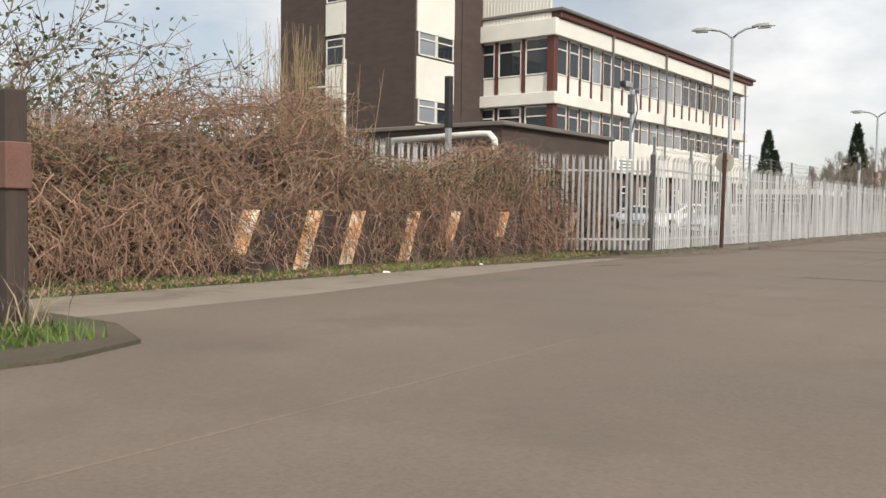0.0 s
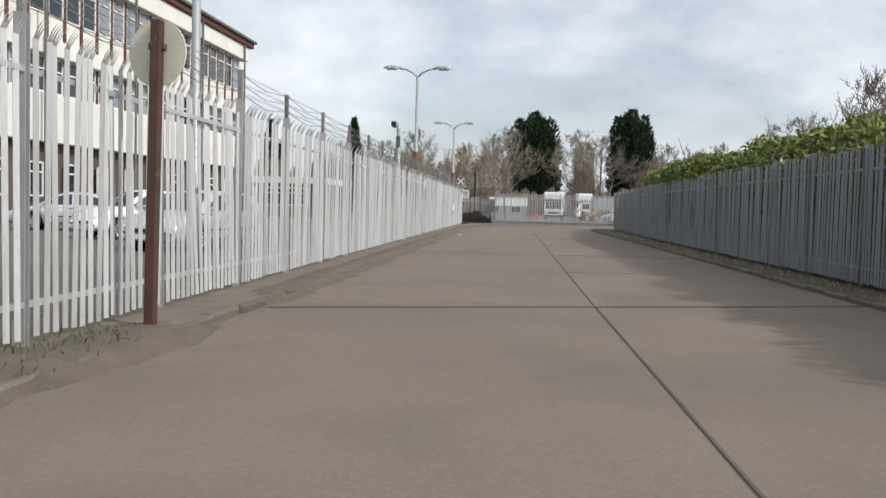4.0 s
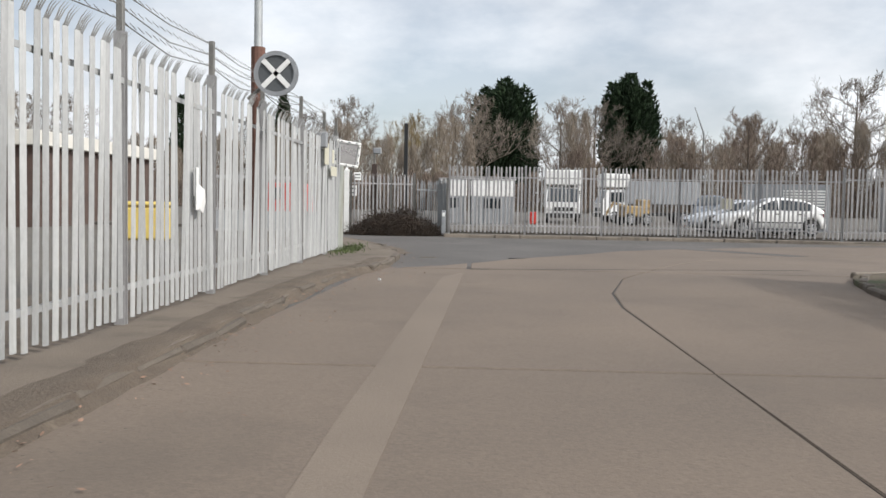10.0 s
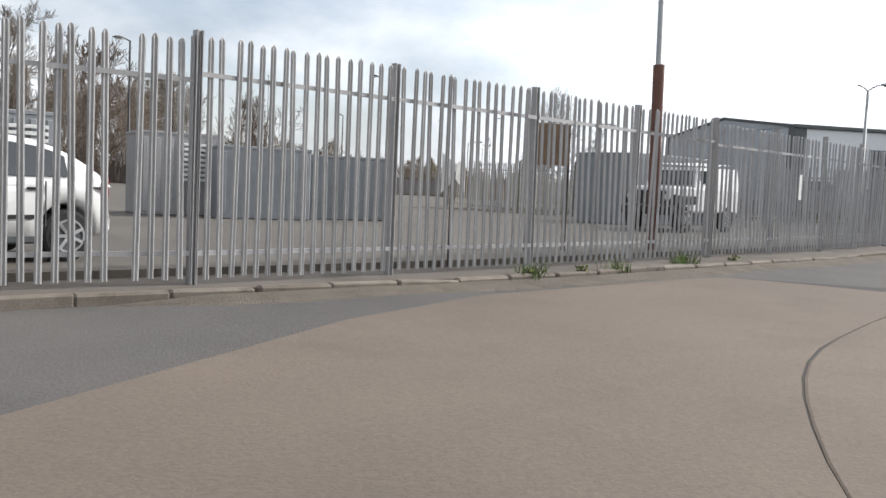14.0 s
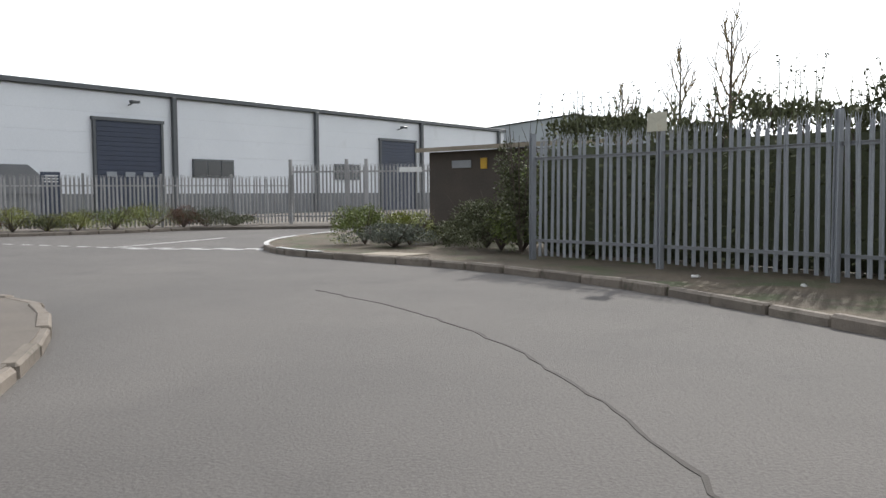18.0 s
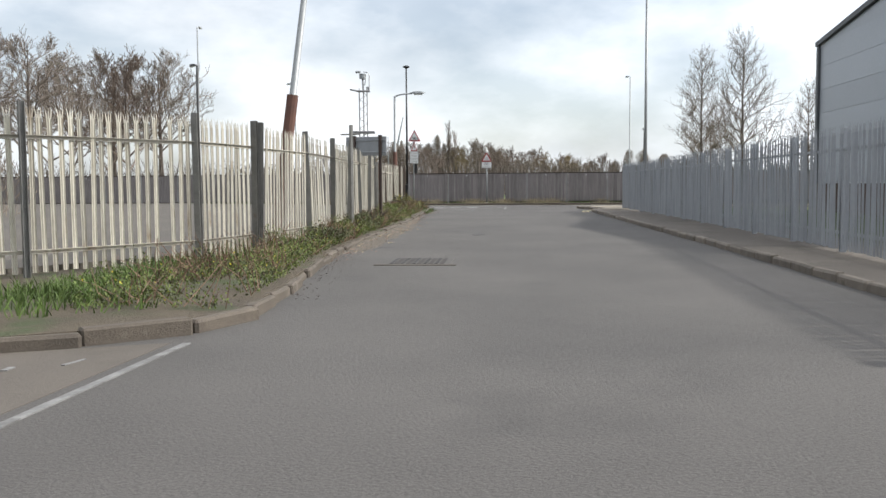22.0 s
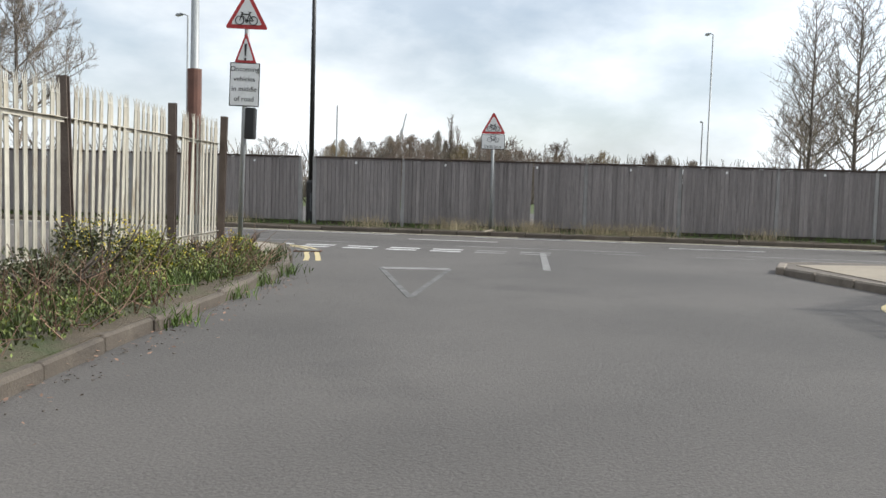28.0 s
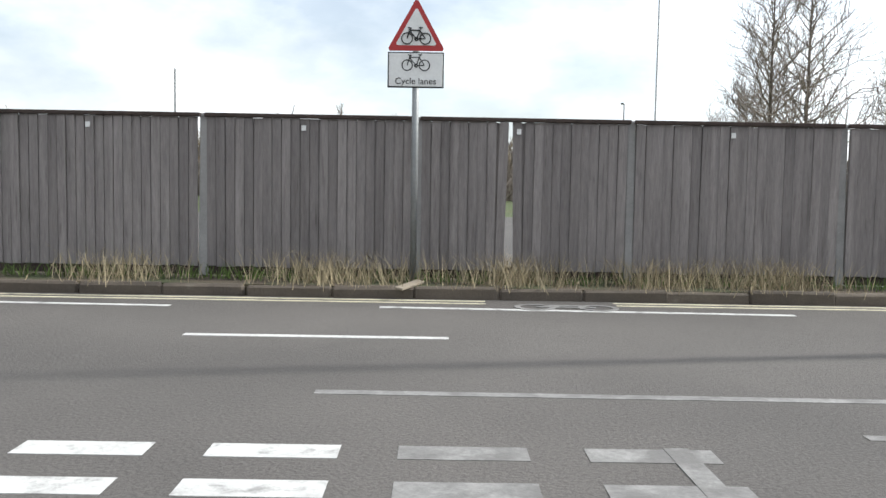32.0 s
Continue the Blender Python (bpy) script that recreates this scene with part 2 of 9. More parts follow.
rust_red = material("red_oxide_paint", (0.17, 0.085, 0.062), (0.105, 0.055, 0.042), 0.8, scale=5, fine=40, bump=0.3)
black_paint = material("black_paint", (0.02, 0.02, 0.021), (0.012, 0.012, 0.012), 0.45, scale=4, fine=40, bump=0.05)
wood_dark = material("tarred_timber", (0.07, 0.05, 0.042), (0.035, 0.026, 0.022), 0.9, scale=2, fine=25, bump=0.5, stretch=(4, 4, 0.4))
wood_grey = material("weathered_board", (0.27, 0.245, 0.235), (0.15, 0.135, 0.13), 0.9, scale=3, fine=24, bump=0.4, rand=0.17, stretch=(5, 5, 0.35), stain=((0.075, 0.066, 0.062), 4.5, 0.6, 0.75))
post_concrete = material("concrete_post", (0.32, 0.31, 0.3), (0.22, 0.215, 0.21), 0.9, scale=4, fine=50, bump=0.3, rand=0.1)
white_line = material("road_paint_white", (0.56, 0.56, 0.54), (0.36, 0.355, 0.345), 0.75, scale=3, fine=25, bump=0.2, stain=((0.14, 0.135, 0.13), 5, 0.53, 0.85))
worn_line = material("worn_road_paint", (0.26, 0.255, 0.245), (0.13, 0.127, 0.122), 0.8, scale=5, fine=30, bump=0.2, stain=((0.13, 0.125, 0.12), 4, 0.47, 0.95))
yellow_line = material("road_paint_yellow", (0.52, 0.43, 0.23), (0.37, 0.31, 0.17), 0.75, scale=3, fine=25, bump=0.2, stain=((0.2, 0.18, 0.14), 5, 0.6, 0.8))
cream_line = material("faded_yellow_paint", (0.6, 0.55, 0.38), (0.42, 0.39, 0.3), 0.75, scale=3, fine=25, stain=((0.17, 0.16, 0.14), 4, 0.55, 0.85))
sign_white = material("sign_white", (0.75, 0.75, 0.73), (0.62, 0.62, 0.6), 0.45, scale=4, fine=30, bump=0.02)
sign_red = material("sign_red", (0.42, 0.03, 0.03), (0.34, 0.03, 0.03), 0.45, scale=4, fine=30, bump=0.02)
sign_black = material("sign_black", (0.02, 0.02, 0.02), (0.012, 0.012, 0.012), 0.5, bump=0)
sign_back = material("sign_back_grey", (0.3, 0.31, 0.32), (0.23, 0.24, 0.25), 0.5, 0.3, scale=3, fine=30, bump=0.04)
sign_cream = material("sign_back_cream", (0.55, 0.53, 0.42), (0.42, 0.4, 0.32), 0.6, scale=5, fine=30, bump=0.05, stain=((0.3, 0.22, 0.13), 6, 0.6, 0.6))
yellow_paint = material("yellow_paint", (0.6, 0.36, 0.03), (0.42, 0.25, 0.03), 0.6, scale=4, fine=30, bump=0.1, stain=((0.15, 0.1, 0.05), 3, 0.6, 0.7))
brick_brown = material("brown_brick", (0.075, 0.054, 0.045), (0.045, 0.033, 0.028), 0.9, scale=0.8, fine=14, bump=0.5, stretch=(1, 1, 3))
brick_red = material("red_brick", (0.11, 0.075, 0.062), (0.065, 0.045, 0.038), 0.9, scale=0.8, fine=14, bump=0.4, stretch=(1, 1, 3))
white_panel = material("white_panel", (0.66, 0.64, 0.58), (0.55, 0.53, 0.48), 0.6, scale=0.7, fine=20, bump=0.05, stain=((0.48, 0.45, 0.38), 1.4, 0.62, 0.5))
brown_timber = material("red_brown_timber", (0.11, 0.035, 0.022), (0.06, 0.022, 0.016), 0.6, scale=2, fine=20, bump=0.2)
roof_grey = material("roof_felt", (0.16, 0.14, 0.125), (0.1, 0.09, 0.08), 0.85, scale=1, fine=20, bump=0.3)
clad_white = material("white_cladding", (0.66, 0.68, 0.7), (0.58, 0.6, 0.625), 0.45, scale=0.25, fine=12, bump=0.03, stain=((0.5, 0.51, 0.52), 0.5, 0.6, 0.5))
clad_silver = material("silver_cladding", (0.4, 0.42, 0.45), (0.33, 0.35, 0.38), 0.42, 0.25, scale=0.25, fine=12, bump=0.03, rand=0.05)
clad_dark = material("dark_grey_cladding", (0.1, 0.107, 0.112), (0.07, 0.075, 0.08), 0.5, 0.1, scale=0.5, fine=15, bump=0.04)
clad_mid = material("plinth_grey", (0.17, 0.175, 0.18), (0.12, 0.125, 0.13), 0.7, scale=0.8, fine=25, bump=0.15)
door_blue = material("dark_blue_shutter", (0.035, 0.045, 0.075), (0.025, 0.033, 0.055), 0.5, scale=1, fine=20, bump=0.05)
pane_dark = glass_material("window_glass")
# paler copy: reflected sky is put into the tint
pane_sky = glass_material("window_glass_pale", (0.2, 0.22, 0.24))
car_white = material("car_paint_white", (0.75, 0.75, 0.74), (0.7, 0.7, 0.69), 0.22, scale=0.8, fine=10, bump=0, spec=0.6)
car_silver = material("car_paint_silver", (0.5, 0.52, 0.55), (0.46, 0.48, 0.5), 0.25, 0.4, scale=0.8, fine=10, bump=0, spec=0.6)
car_grey = material("car_paint_grey", (0.16, 0.18, 0.21), (0.13, 0.15, 0.18), 0.28, 0.4, scale=0.8, fine=10, bump=0, spec=0.6)
plastic_black = material("black_plastic", (0.025, 0.025, 0.026), (0.015, 0.015, 0.015), 0.6, bump=0.05)
tyre_mat = material("tyre_rubber", (0.03, 0.03, 0.03), (0.018, 0.018, 0.018), 0.85, bump=0.2)
rim_mat = material("alloy_rim", (0.55, 0.55, 0.56), (0.45, 0.45, 0.46), 0.35, 0.7, bump=0)
lamp_glass = material("lamp_lens", (0.6, 0.6, 0.58), (0.5, 0.5, 0.48), 0.15, bump=0)
red_lens = material("red_lens", (0.35, 0.02, 0.02), (0.25, 0.02, 0.02), 0.2, bump=0)
bark = material("bark", (0.13, 0.105, 0.085), (0.07, 0.056, 0.046), 0.95, scale=3, fine=18, bump=0.6, stretch=(2, 2, 0.4))
twig = material("bare_twigs", (0.225, 0.19, 0.155), (0.14, 0.115, 0.094), 0.95, scale=0.4, fine=6, bump=0, island=True)
twig_red = material("brown_twigs", (0.215, 0.165, 0.13), (0.125, 0.096, 0.076), 0.95, scale=0.4, fine=6, bump=0, island=True)
twig_tan = material("yellowish_twigs", (0.24, 0.185, 0.1), (0.15, 0.115, 0.065), 0.95, scale=0.4, fine=6, bump=0, island=True)
wood_brown = material("thicket_twigs", (0.275, 0.23, 0.18), (0.165, 0.135, 0.107), 0.95, scale=0.4, fine=6, bump=0, island=True)
bramble_mat = material("dead_bramble_stems", (0.31, 0.195, 0.135), (0.14, 0.085, 0.062), 0.95, scale=0.8, fine=6, bump=0, island=True)
# near-black brown: shade deep in the brambles, also the dark brush by the gate
bramble_core = material("dark_brush_and_shade", (0.06, 0.042, 0.03), (0.035, 0.026, 0.02), 1.0, scale=2, fine=14, bump=1.0, depth=0.1)
leaf_dark = material("conifer_foliage", (0.026, 0.045, 0.02), (0.012, 0.022, 0.011), 0.8, scale=0.6, fine=6, bump=0, island=True, spec=0.2)
leaf_green = material("laurel_leaves", (0.17, 0.205, 0.05), (0.085, 0.11, 0.028), 0.72, scale=0.6, fine=6, bump=0, island=True)
leaf_olive = material("olive_leaves", (0.1, 0.11, 0.05), (0.055, 0.06, 0.03), 0.78, scale=0.6, fine=6, bump=0, island=True)
leaf_grey = material("grey_green_leaves", (0.13, 0.145, 0.11), (0.075, 0.085, 0.062), 0.7, scale=0.6, fine=6, bump=0, island=True)
leaf_lime = material("lime_leaves", (0.22, 0.24, 0.05), (0.13, 0.14, 0.03), 0.6, scale=0.6, fine=6, bump=0, island=True)
leaf_rust = material("russet_leaves", (0.14, 0.06, 0.035), (0.08, 0.035, 0.022), 0.7, scale=0.6, fine=6, bump=0, island=True)
flower_yellow = material("yellow_flowers", (0.6, 0.5, 0.03), (0.45, 0.36, 0.03), 0.7, bump=0, island=True)
blade_green = material("grass_blades", (0.11, 0.17, 0.035), (0.055, 0.085, 0.02), 0.75, scale=0.5, fine=5, bump=0, island=True)
blade_dull = material("dull_grass_blades", (0.085, 0.115, 0.035), (0.045, 0.06, 0.02), 0.8, scale=0.5, fine=5, bump=0, island=True)
blade_straw = material("dry_grass", (0.4, 0.335, 0.215), (0.25, 0.205, 0.13), 0.85, scale=0.5, fine=5, bump=0, island=True)
orange_render = material("flaking_orange_paint", (0.72, 0.45, 0.25), (0.55, 0.24, 0.09), 0.9, scale=5, fine=30, bump=0.6, stain=((0.78, 0.7, 0.56), 4, 0.5, 0.9))

# ---- mesh building ----


class Geo:
    """Collects vertices and faces; grows linearly, so large meshes stay quick."""

    def __init__(self):
        self.v, self.f = [], []

    def add(self, verts, faces):
        n = len(self.v)
        self.v += [tuple(p) for p in verts]
        self.f += [tuple(i + n for i in f) for f in faces]
        return self

    def box(self, c, s, ch=0.0, rz=0.0, m=None):
        c, h = Vector(c), Vector(s) / 2
        ch = min(ch, min(h) * 0.9)
        turn = m or Matrix.Rotation(radians(rz), 3, "Z")
        vs, fs, ix = [], [], {}
        signs = [(a, b, d) for a in (-1, 1) for b in (-1, 1) for d in (-1, 1)]
        if ch <= 0:
            for k, sg in enumerate(signs):
                vs.append(c + turn @ Vector([sg[i] * h[i] for i in range(3)]))
            fs = [(0, 1, 3, 2), (4, 6, 7, 5), (0, 4, 5, 1), (2, 3, 7, 6), (0, 2, 6, 4), (1, 5, 7, 3)]
            return self.add(vs, fs)
        for sg in signs:
            for k in range(3):
                ix[sg, k] = len(vs)
                vs.append(c + turn @ Vector([sg[i] * (h[i] - (0 if i == k else ch)) for i in range(3)]))
        for k in range(3):
            a, b = [i for i in range(3) if i != k]
            for s_ in (-1, 1):
                ring = []
                for p, q in ((-1, -1), (1, -1), (1, 1), (-1, 1)):
                    sg = [0, 0, 0]
                    sg[k], sg[a], sg[b] = s_, p, q
                    ring.append(ix[tuple(sg), k])
                fs.append(tuple(ring))
            for p in (-1, 1):
                for q in (-1, 1):
                    lo, hi = [0, 0, 0], [0, 0, 0]
                    lo[k], lo[a], lo[b] = -1, p, q
                    hi[k], hi[a], hi[b] = 1, p, q
                    fs.append((ix[tuple(lo), a], ix[tuple(hi), a], ix[tuple(hi), b], ix[tuple(lo), b]))
        fs += [tuple(ix[sg, k] for k in range(3)) for sg in signs]
        return self.add(vs, fs)

    def tube(self, pts, r, n=8, cap=True):
        pts = [Vector(p) for p in pts]
        rs = list(r) if isinstance(r, (list, tuple)) else [r] * len(pts)
        base, up = len(self.v), None
        for i, p in enumerate(pts):
            d = (pts[min(i + 1, len(pts) - 1)] - pts[max(i - 1, 0)]).normalized()
            if up is None:
                up = d.orthogonal().normalized()
            up = (up - d * up.dot(d)).normalized() if abs(up.dot(d)) < 0.999 else d.orthogonal().normalized()
            side = d.cross(up)
            for k in range(n):
                a = 2 * math.pi * k / n
                self.v.append(tuple(p + (up * math.cos(a) + side * math.sin(a)) * rs[i]))
        for i in range(len(pts) - 1):
            for k in range(n):
                q = (k + 1) % n
                self.f.append((base + i * n + k, base + i * n + q, base + (i + 1) * n + q, base + (i + 1) * n + k))
        if cap:
            self.f.append(tuple(base + k for k in reversed(range(n))))
            self.f.append(tuple(base + (len(pts) - 1) * n + k for k in range(n)))
        return self

    def prism(self, pts, z0, z1):
        n = len(pts)
        vs = [(x, y, z0) for x, y in pts] + [(x, y, z1) for x, y in pts]
        fs = [tuple(range(n, 2 * n)), tuple(reversed(range(n)))]
        fs += [(i, (i + 1) % n, n + (i + 1) % n, n + i) for i in range(n)]
        return self.add(vs, fs)

    def disc(self, c, r, t, axis, n=24):
        c, axis = Vector(c), Vector(axis).normalized()
        return self.tube([c - axis * t / 2, c + axis * t / 2], r, n)

    def ring(self, c, r0, r1, t, axis, n=24):
        c, axis = Vector(c), Vector(axis).normalized()
        up = axis.orthogonal().normalized()
        side = axis.cross(up)
        vs, fs = [], []
        for k in range(n):
            a = 2 * math.pi * k / n
            d = up * math.cos(a) + side * math.sin(a)
            vs += [c + d * r0 - axis * t / 2, c + d * r1 - axis * t / 2, c + d * r1 + axis * t / 2, c + d * r0 + axis * t / 2]
        for k in range(n):
            i, j = 4 * k, 4 * ((k + 1) % n)
            fs += [(i + q, i + (q + 1) % 4, j + (q + 1) % 4, j + q) for q in range(4)]
        return self.add(vs, fs)

    def mesh(self, name, mat, smooth=False):
        me = bpy.data.meshes.new(name)
        me.from_pydata(self.v, [], self.f)
        me.materials.append(mat)
        if smooth:
            me.polygons.foreach_set("use_smooth", [True] * len(me.polygons))
        me.validate()
        me.update()
        return me


def part(name, geo, mat, parent=None, label="", smooth=False, m=None):
    """Links a mesh as one object under a thing or a part."""
    me = geo if isinstance(geo, bpy.types.Mesh) else geo.mesh(name, mat, smooth)
    ob = new(name, me)
    if parent:
        ob.parent = parent
    if m is not None:
        ob.matrix_basis = m
    return tagged(ob, label)


def thing(name, label, category, m=None, group="", kind=""):
    ob = new(name)
    ob.empty_display_size = 0.2
    if m is not None:
        ob.matrix_basis = m
    return tagged(ob, label, category, group, kind)


def bend(pts, step=0.6):
    """A polyline rounded at its inner points (Catmull-Rom)."""
    p = [Vector((*q, 0)) if len(q) == 2 else Vector(q) for q in pts]
    out = []
    for i in range(len(p) - 1):
        a, b, c, d = p[max(i - 1, 0)], p[i], p[i + 1], p[min(i + 2, len(p) - 1)]
        n = max(2, int((c - b).length / step))
        for k in range(n):
            t = k / n
            out.append(0.5 * ((2 * b) + (c - a) * t + (2 * a - 5 * b + 4 * c - d) * t * t + (3 * b - a - 3 * c + d) * t ** 3))
    return out + [p[-1]]


def along(pts, step, start=0.0):
    """Places at even steps along a polyline: point and heading in degrees."""
    out, left = [], start
    for a, b in zip(pts, pts[1:]):
        a, b = Vector(a[:2]), Vector(b[:2])
        d = (b - a).length
        while left <= d + 1e-6:
            q = a + (b - a) * (left / d if d else 0)
            out.append((q.x, q.y, math.degrees(math.atan2(b.y - a.y, b.x - a.x))))
            left += step
        left -= d
    return out


def R2(u, v):
    """Second road: u along it, v to its right."""
    return 54.7 + 0.602 * u + 0.798 * v, 104.7 + 0.798 * u - 0.602 * v


def MR(s, w):
    """Main road: s along it, w across towards the board fence."""
    return 79.34 + 0.778 * s + 0.628 * w, 147.6 - 0.628 * s + 0.778 * w

# the first site, with its hedge, office and car park, as one plan turned into the common one
SITE = Matrix.Translation((-1.98, -1.06, 0)) @ Matrix.Rotation(radians(-1.5), 4, "Z") @ Matrix.Scale(1.026, 4)


def on_site(ob):
    ob.matrix_basis = SITE @ ob.matrix_basis
    return ob


def site_xy(x, y):
    return tuple((SITE @ Vector((x, y, 0)))[:2])


# ---- ground, roads and footways ----
def sheet(name, pts, z, mat, label="", category="", thick=0.06):
    ob = part(name, Geo().prism(pts, z - thick, z), mat)
    return tagged(ob, label, category, kind="structure")


sheet("ground", [(-900, -900), (1100, -900), (1100, 1100), (-900, 1100)], -0.03, grass_ground, "rough grass and bare earth reaching the horizon", "ground", 0.5)
sheet("road", [(-60, -30), (20, -30), (45, 70), (75, 80), (100, 100), (110, 112), (190, 60), (205, 78), (86, 172), (60, 192), (0, 240), (-16, 222), (48, 160), (20, 130), (-14, 104), (-14, 40), (-60, 26)], 0.0, asphalt,
      "grey asphalt road with worn aggregate and darker patches", "road")

left_kerb1 = [(-10.75, 20.6), (-10.45, 22.8), (-10.32, 27), (-10.3, 40), (-10.28, 48), (-10.25, 60), (-10.2, 74.5), (-9.75, 78.2), (-9.65, 81.8), (-10.5, 86), (-11.9, 89.6), (-13.6, 92)]
right_kerb1 = [(-2.05, 24), (-2.1, 32), (-2.1, 42), (-2.15, 50), (-2.2, 60), (-2.2, 71), (-2.0, 75.5), (-0.7, 78.6), (3, 80.2), (12, 81.4), (22, 82.6), (31.2, 83.9), (34.6, 84.9), (38.3, 86.1), (41.2, 87.8), (43.2, 89.5), (44.9, 91.0), (46.6, 91.95), (48.4, 92.3), (50.6, 92.2), (53.4, 91.4), (56.6, 89.6), (59.8, 87.4)]
far_kerb = [(-8.6, 94.2), (-5, 94.3), (0.5, 94.35), (3.1, 94.1), (6.1, 93.5), (10.1, 92.8), (12.2, 92.65), (14.4, 92.35), (18.1, 92.0), (22.8, 91.7), (28, 91.4), (31.0, 91.35), (33.4, 91.75), (35.6, 92.5), (36.9, 93.4), (37.9, 95), (38.2, 97.5), (37.6, 104)]
corner_kerb = [MR(26, -6.3), MR(16, -6.3), MR(9, -6.4), MR(5.6, -7.6), R2(37.4, -0.25), R2(35.2, -0.75), R2(30, -0.72), R2(24.3, -0.65), R2(11.3, -0.4), R2(4.1, -0.34), R2(2.4, -0.26), R2(0.8, -0.02), R2(-0.9, 0.66), R2(-1.75, 1.45), R2(-2.5, 2.9), R2(-3.2, 5.4), R2(-3.5, 9.5), R2(-3.7, 12)]
left_kerb2 = [(36, 112.2), (42, 111.4), (46.8, 110.9), (49.2, 110.5), (50.5, 110.9), (51.5, 112.2), R2(10.7, -7.65), R2(23, -7.9), R2(30, -8.2), R2(37, -8.45), R2(39.2, -8.78), R2(40.9, -9.24), (72.25, 143.62), (72.26, 144.35), MR(-5.35, -6.4), MR(-12, -6.3), MR(-40, -6.3)]
main_kerb = [MR(-46, 0.0), MR(-20, 0.0), MR(0, 0), MR(20, 0.0), MR(44, 0.0)]

kerb_meshes = [Geo().box((0, 0, 0), (0.905 - 0.01 * k, 0.14, 0.3), 0.02 + 0.006 * k).mesh("kerb_stone", kerb_mat) for k in range(3)]
dirty_meshes = [Geo().box((0, 0, 0), (0.905 - 0.01 * k, 0.14, 0.3), 0.02 + 0.006 * k).mesh("kerb_stone", dirty_kerb) for k in range(3)]


def kerb_line(owner, pts, z=0.115, step=0.915, smooth=True, rough=0.0, mat=None):
    line = bend(pts, 0.4) if smooth else [Vector((*p, 0)) for p in pts]
    for x, y, a in along([(p.x, p.y) for p in line], step):
        part("kerb_stone", random.choice(dirty_meshes if mat else kerb_meshes), mat or kerb_mat, owner,
             m=pose(x + random.gauss(0, 0.006 + rough), y + random.gauss(0, 0.006 + rough), z - 0.15 + random.gauss(0, 0.006 + rough * 0.6), random.gauss(0, 0.6 + rough * 40), random.gauss(0, 0.5 + rough * 25), a + random.gauss(0, 0.6 + rough * 40)))


def smooth_xy(pts):
    return [(p.x, p.y) for p in bend(pts, 0.6)]


def footway(name, kerb, back, mat, label, z=0.11):
    return sheet(name, smooth_xy(kerb) + list(reversed(back)), z, mat, label, "pavement", 0.16)


pave_1 = footway("pavement_1", left_kerb1, [(-13, 20.4), (-13, 40), (-13, 60), (-13, 83), (-15, 90), (-15.2, 92)], footway_dirt, "dirty eroded concrete footway beside the steel fence")
pave_2 = footway("pavement_2", right_kerb1, [(6, 24), (6, 60), (3, 72), (6, 76), (20, 77), (33, 79), (44, 84), (49, 84), (58, 84)], earth, "dark earth verge with leaf litter along the fence", 0.1)
pave_3 = footway("pavement_3", far_kerb, [(-8.6, 97), (0, 96.5), (10, 95.5), (20, 94.5), (33, 94), (34.4, 96), (34, 104)], pave_mat, "narrow brown footway under the steel fence")
pave_4 = footway("pavement_4", corner_kerb, [MR(26, -9), MR(12, -9), R2(39, 2.6), R2(25, 2.6), R2(10, 2.2), R2(1.4, 2.5), R2(0.2, 6), R2(-1.8, 9.5), R2(-2.6, 12)], pave_mat, "grey asphalt footway with concrete kerb")
pave_5 = footway("pavement_5", left_kerb2, [MR(-40, -9), MR(-14, -9), R2(40.5, -10.4), R2(30, -11), R2(20, -11), R2(9, -10), (48, 116), (36, 117)], earth, "weedy earth verge along the fence", 0.12)
pave_6 = sheet("pavement_6", [MR(-46, 0), MR(44, 0), MR(44, 2.2), MR(-46, 2.2)], 0.12, earth, "earth strip under the board fence", "pavement", 0.16)
sheet("pavement_7", [R2(39.2, -8.96), R2(40.85, -9.4), (72.1, 143.62), (72.1, 144.3), MR(-5.55, -6.58), MR(-12, -6.5), MR(-12, -8.6), R2(39.6, -10.1)], 0.128, pave_light, "pale footway at the road corner", "pavement", 0.1)
sheet("pavement_8", [R2(37.2, 0.0), R2(35.6, -0.4), R2(34.6, 1.3), R2(38.4, 1.4), MR(9, -8.6), MR(9, -6.6), MR(5.8, -7.7)], 0.122, pave_light, "pale footway at the road corner", "pavement", 0.1)
for owner, line, rough, km, kz in ((pave_1, left_kerb1[1:8], 0.012, dirty_kerb, 0.1), (pave_1, left_kerb1[7:], 0.01, dirty_kerb, 0.112), (pave_2, right_kerb1[:8], 0.012, dirty_kerb, 0.11), (pave_2, right_kerb1[7:], 0.004, None, 0.122), (pave_3, far_kerb, 0.006, None, 0.122), (pave_4, corner_kerb, 0.004, None, 0.122), (pave_5, left_kerb2, 0.012, dirty_kerb, 0.12), (pave_6, main_kerb, 0.002, dirty_kerb, 0.122)):
    kerb_line(owner, line, kz, 0.897 if owner is pave_6 else 0.915, rough=rough, mat=km)
sheet("access_cover", [(43.8, 89.86), (44.4, 89.42), (43.68, 88.48), (43.16, 88.99)], 0.116, pave_light, "pale concrete slab set in the footway", "slab", 0.03)

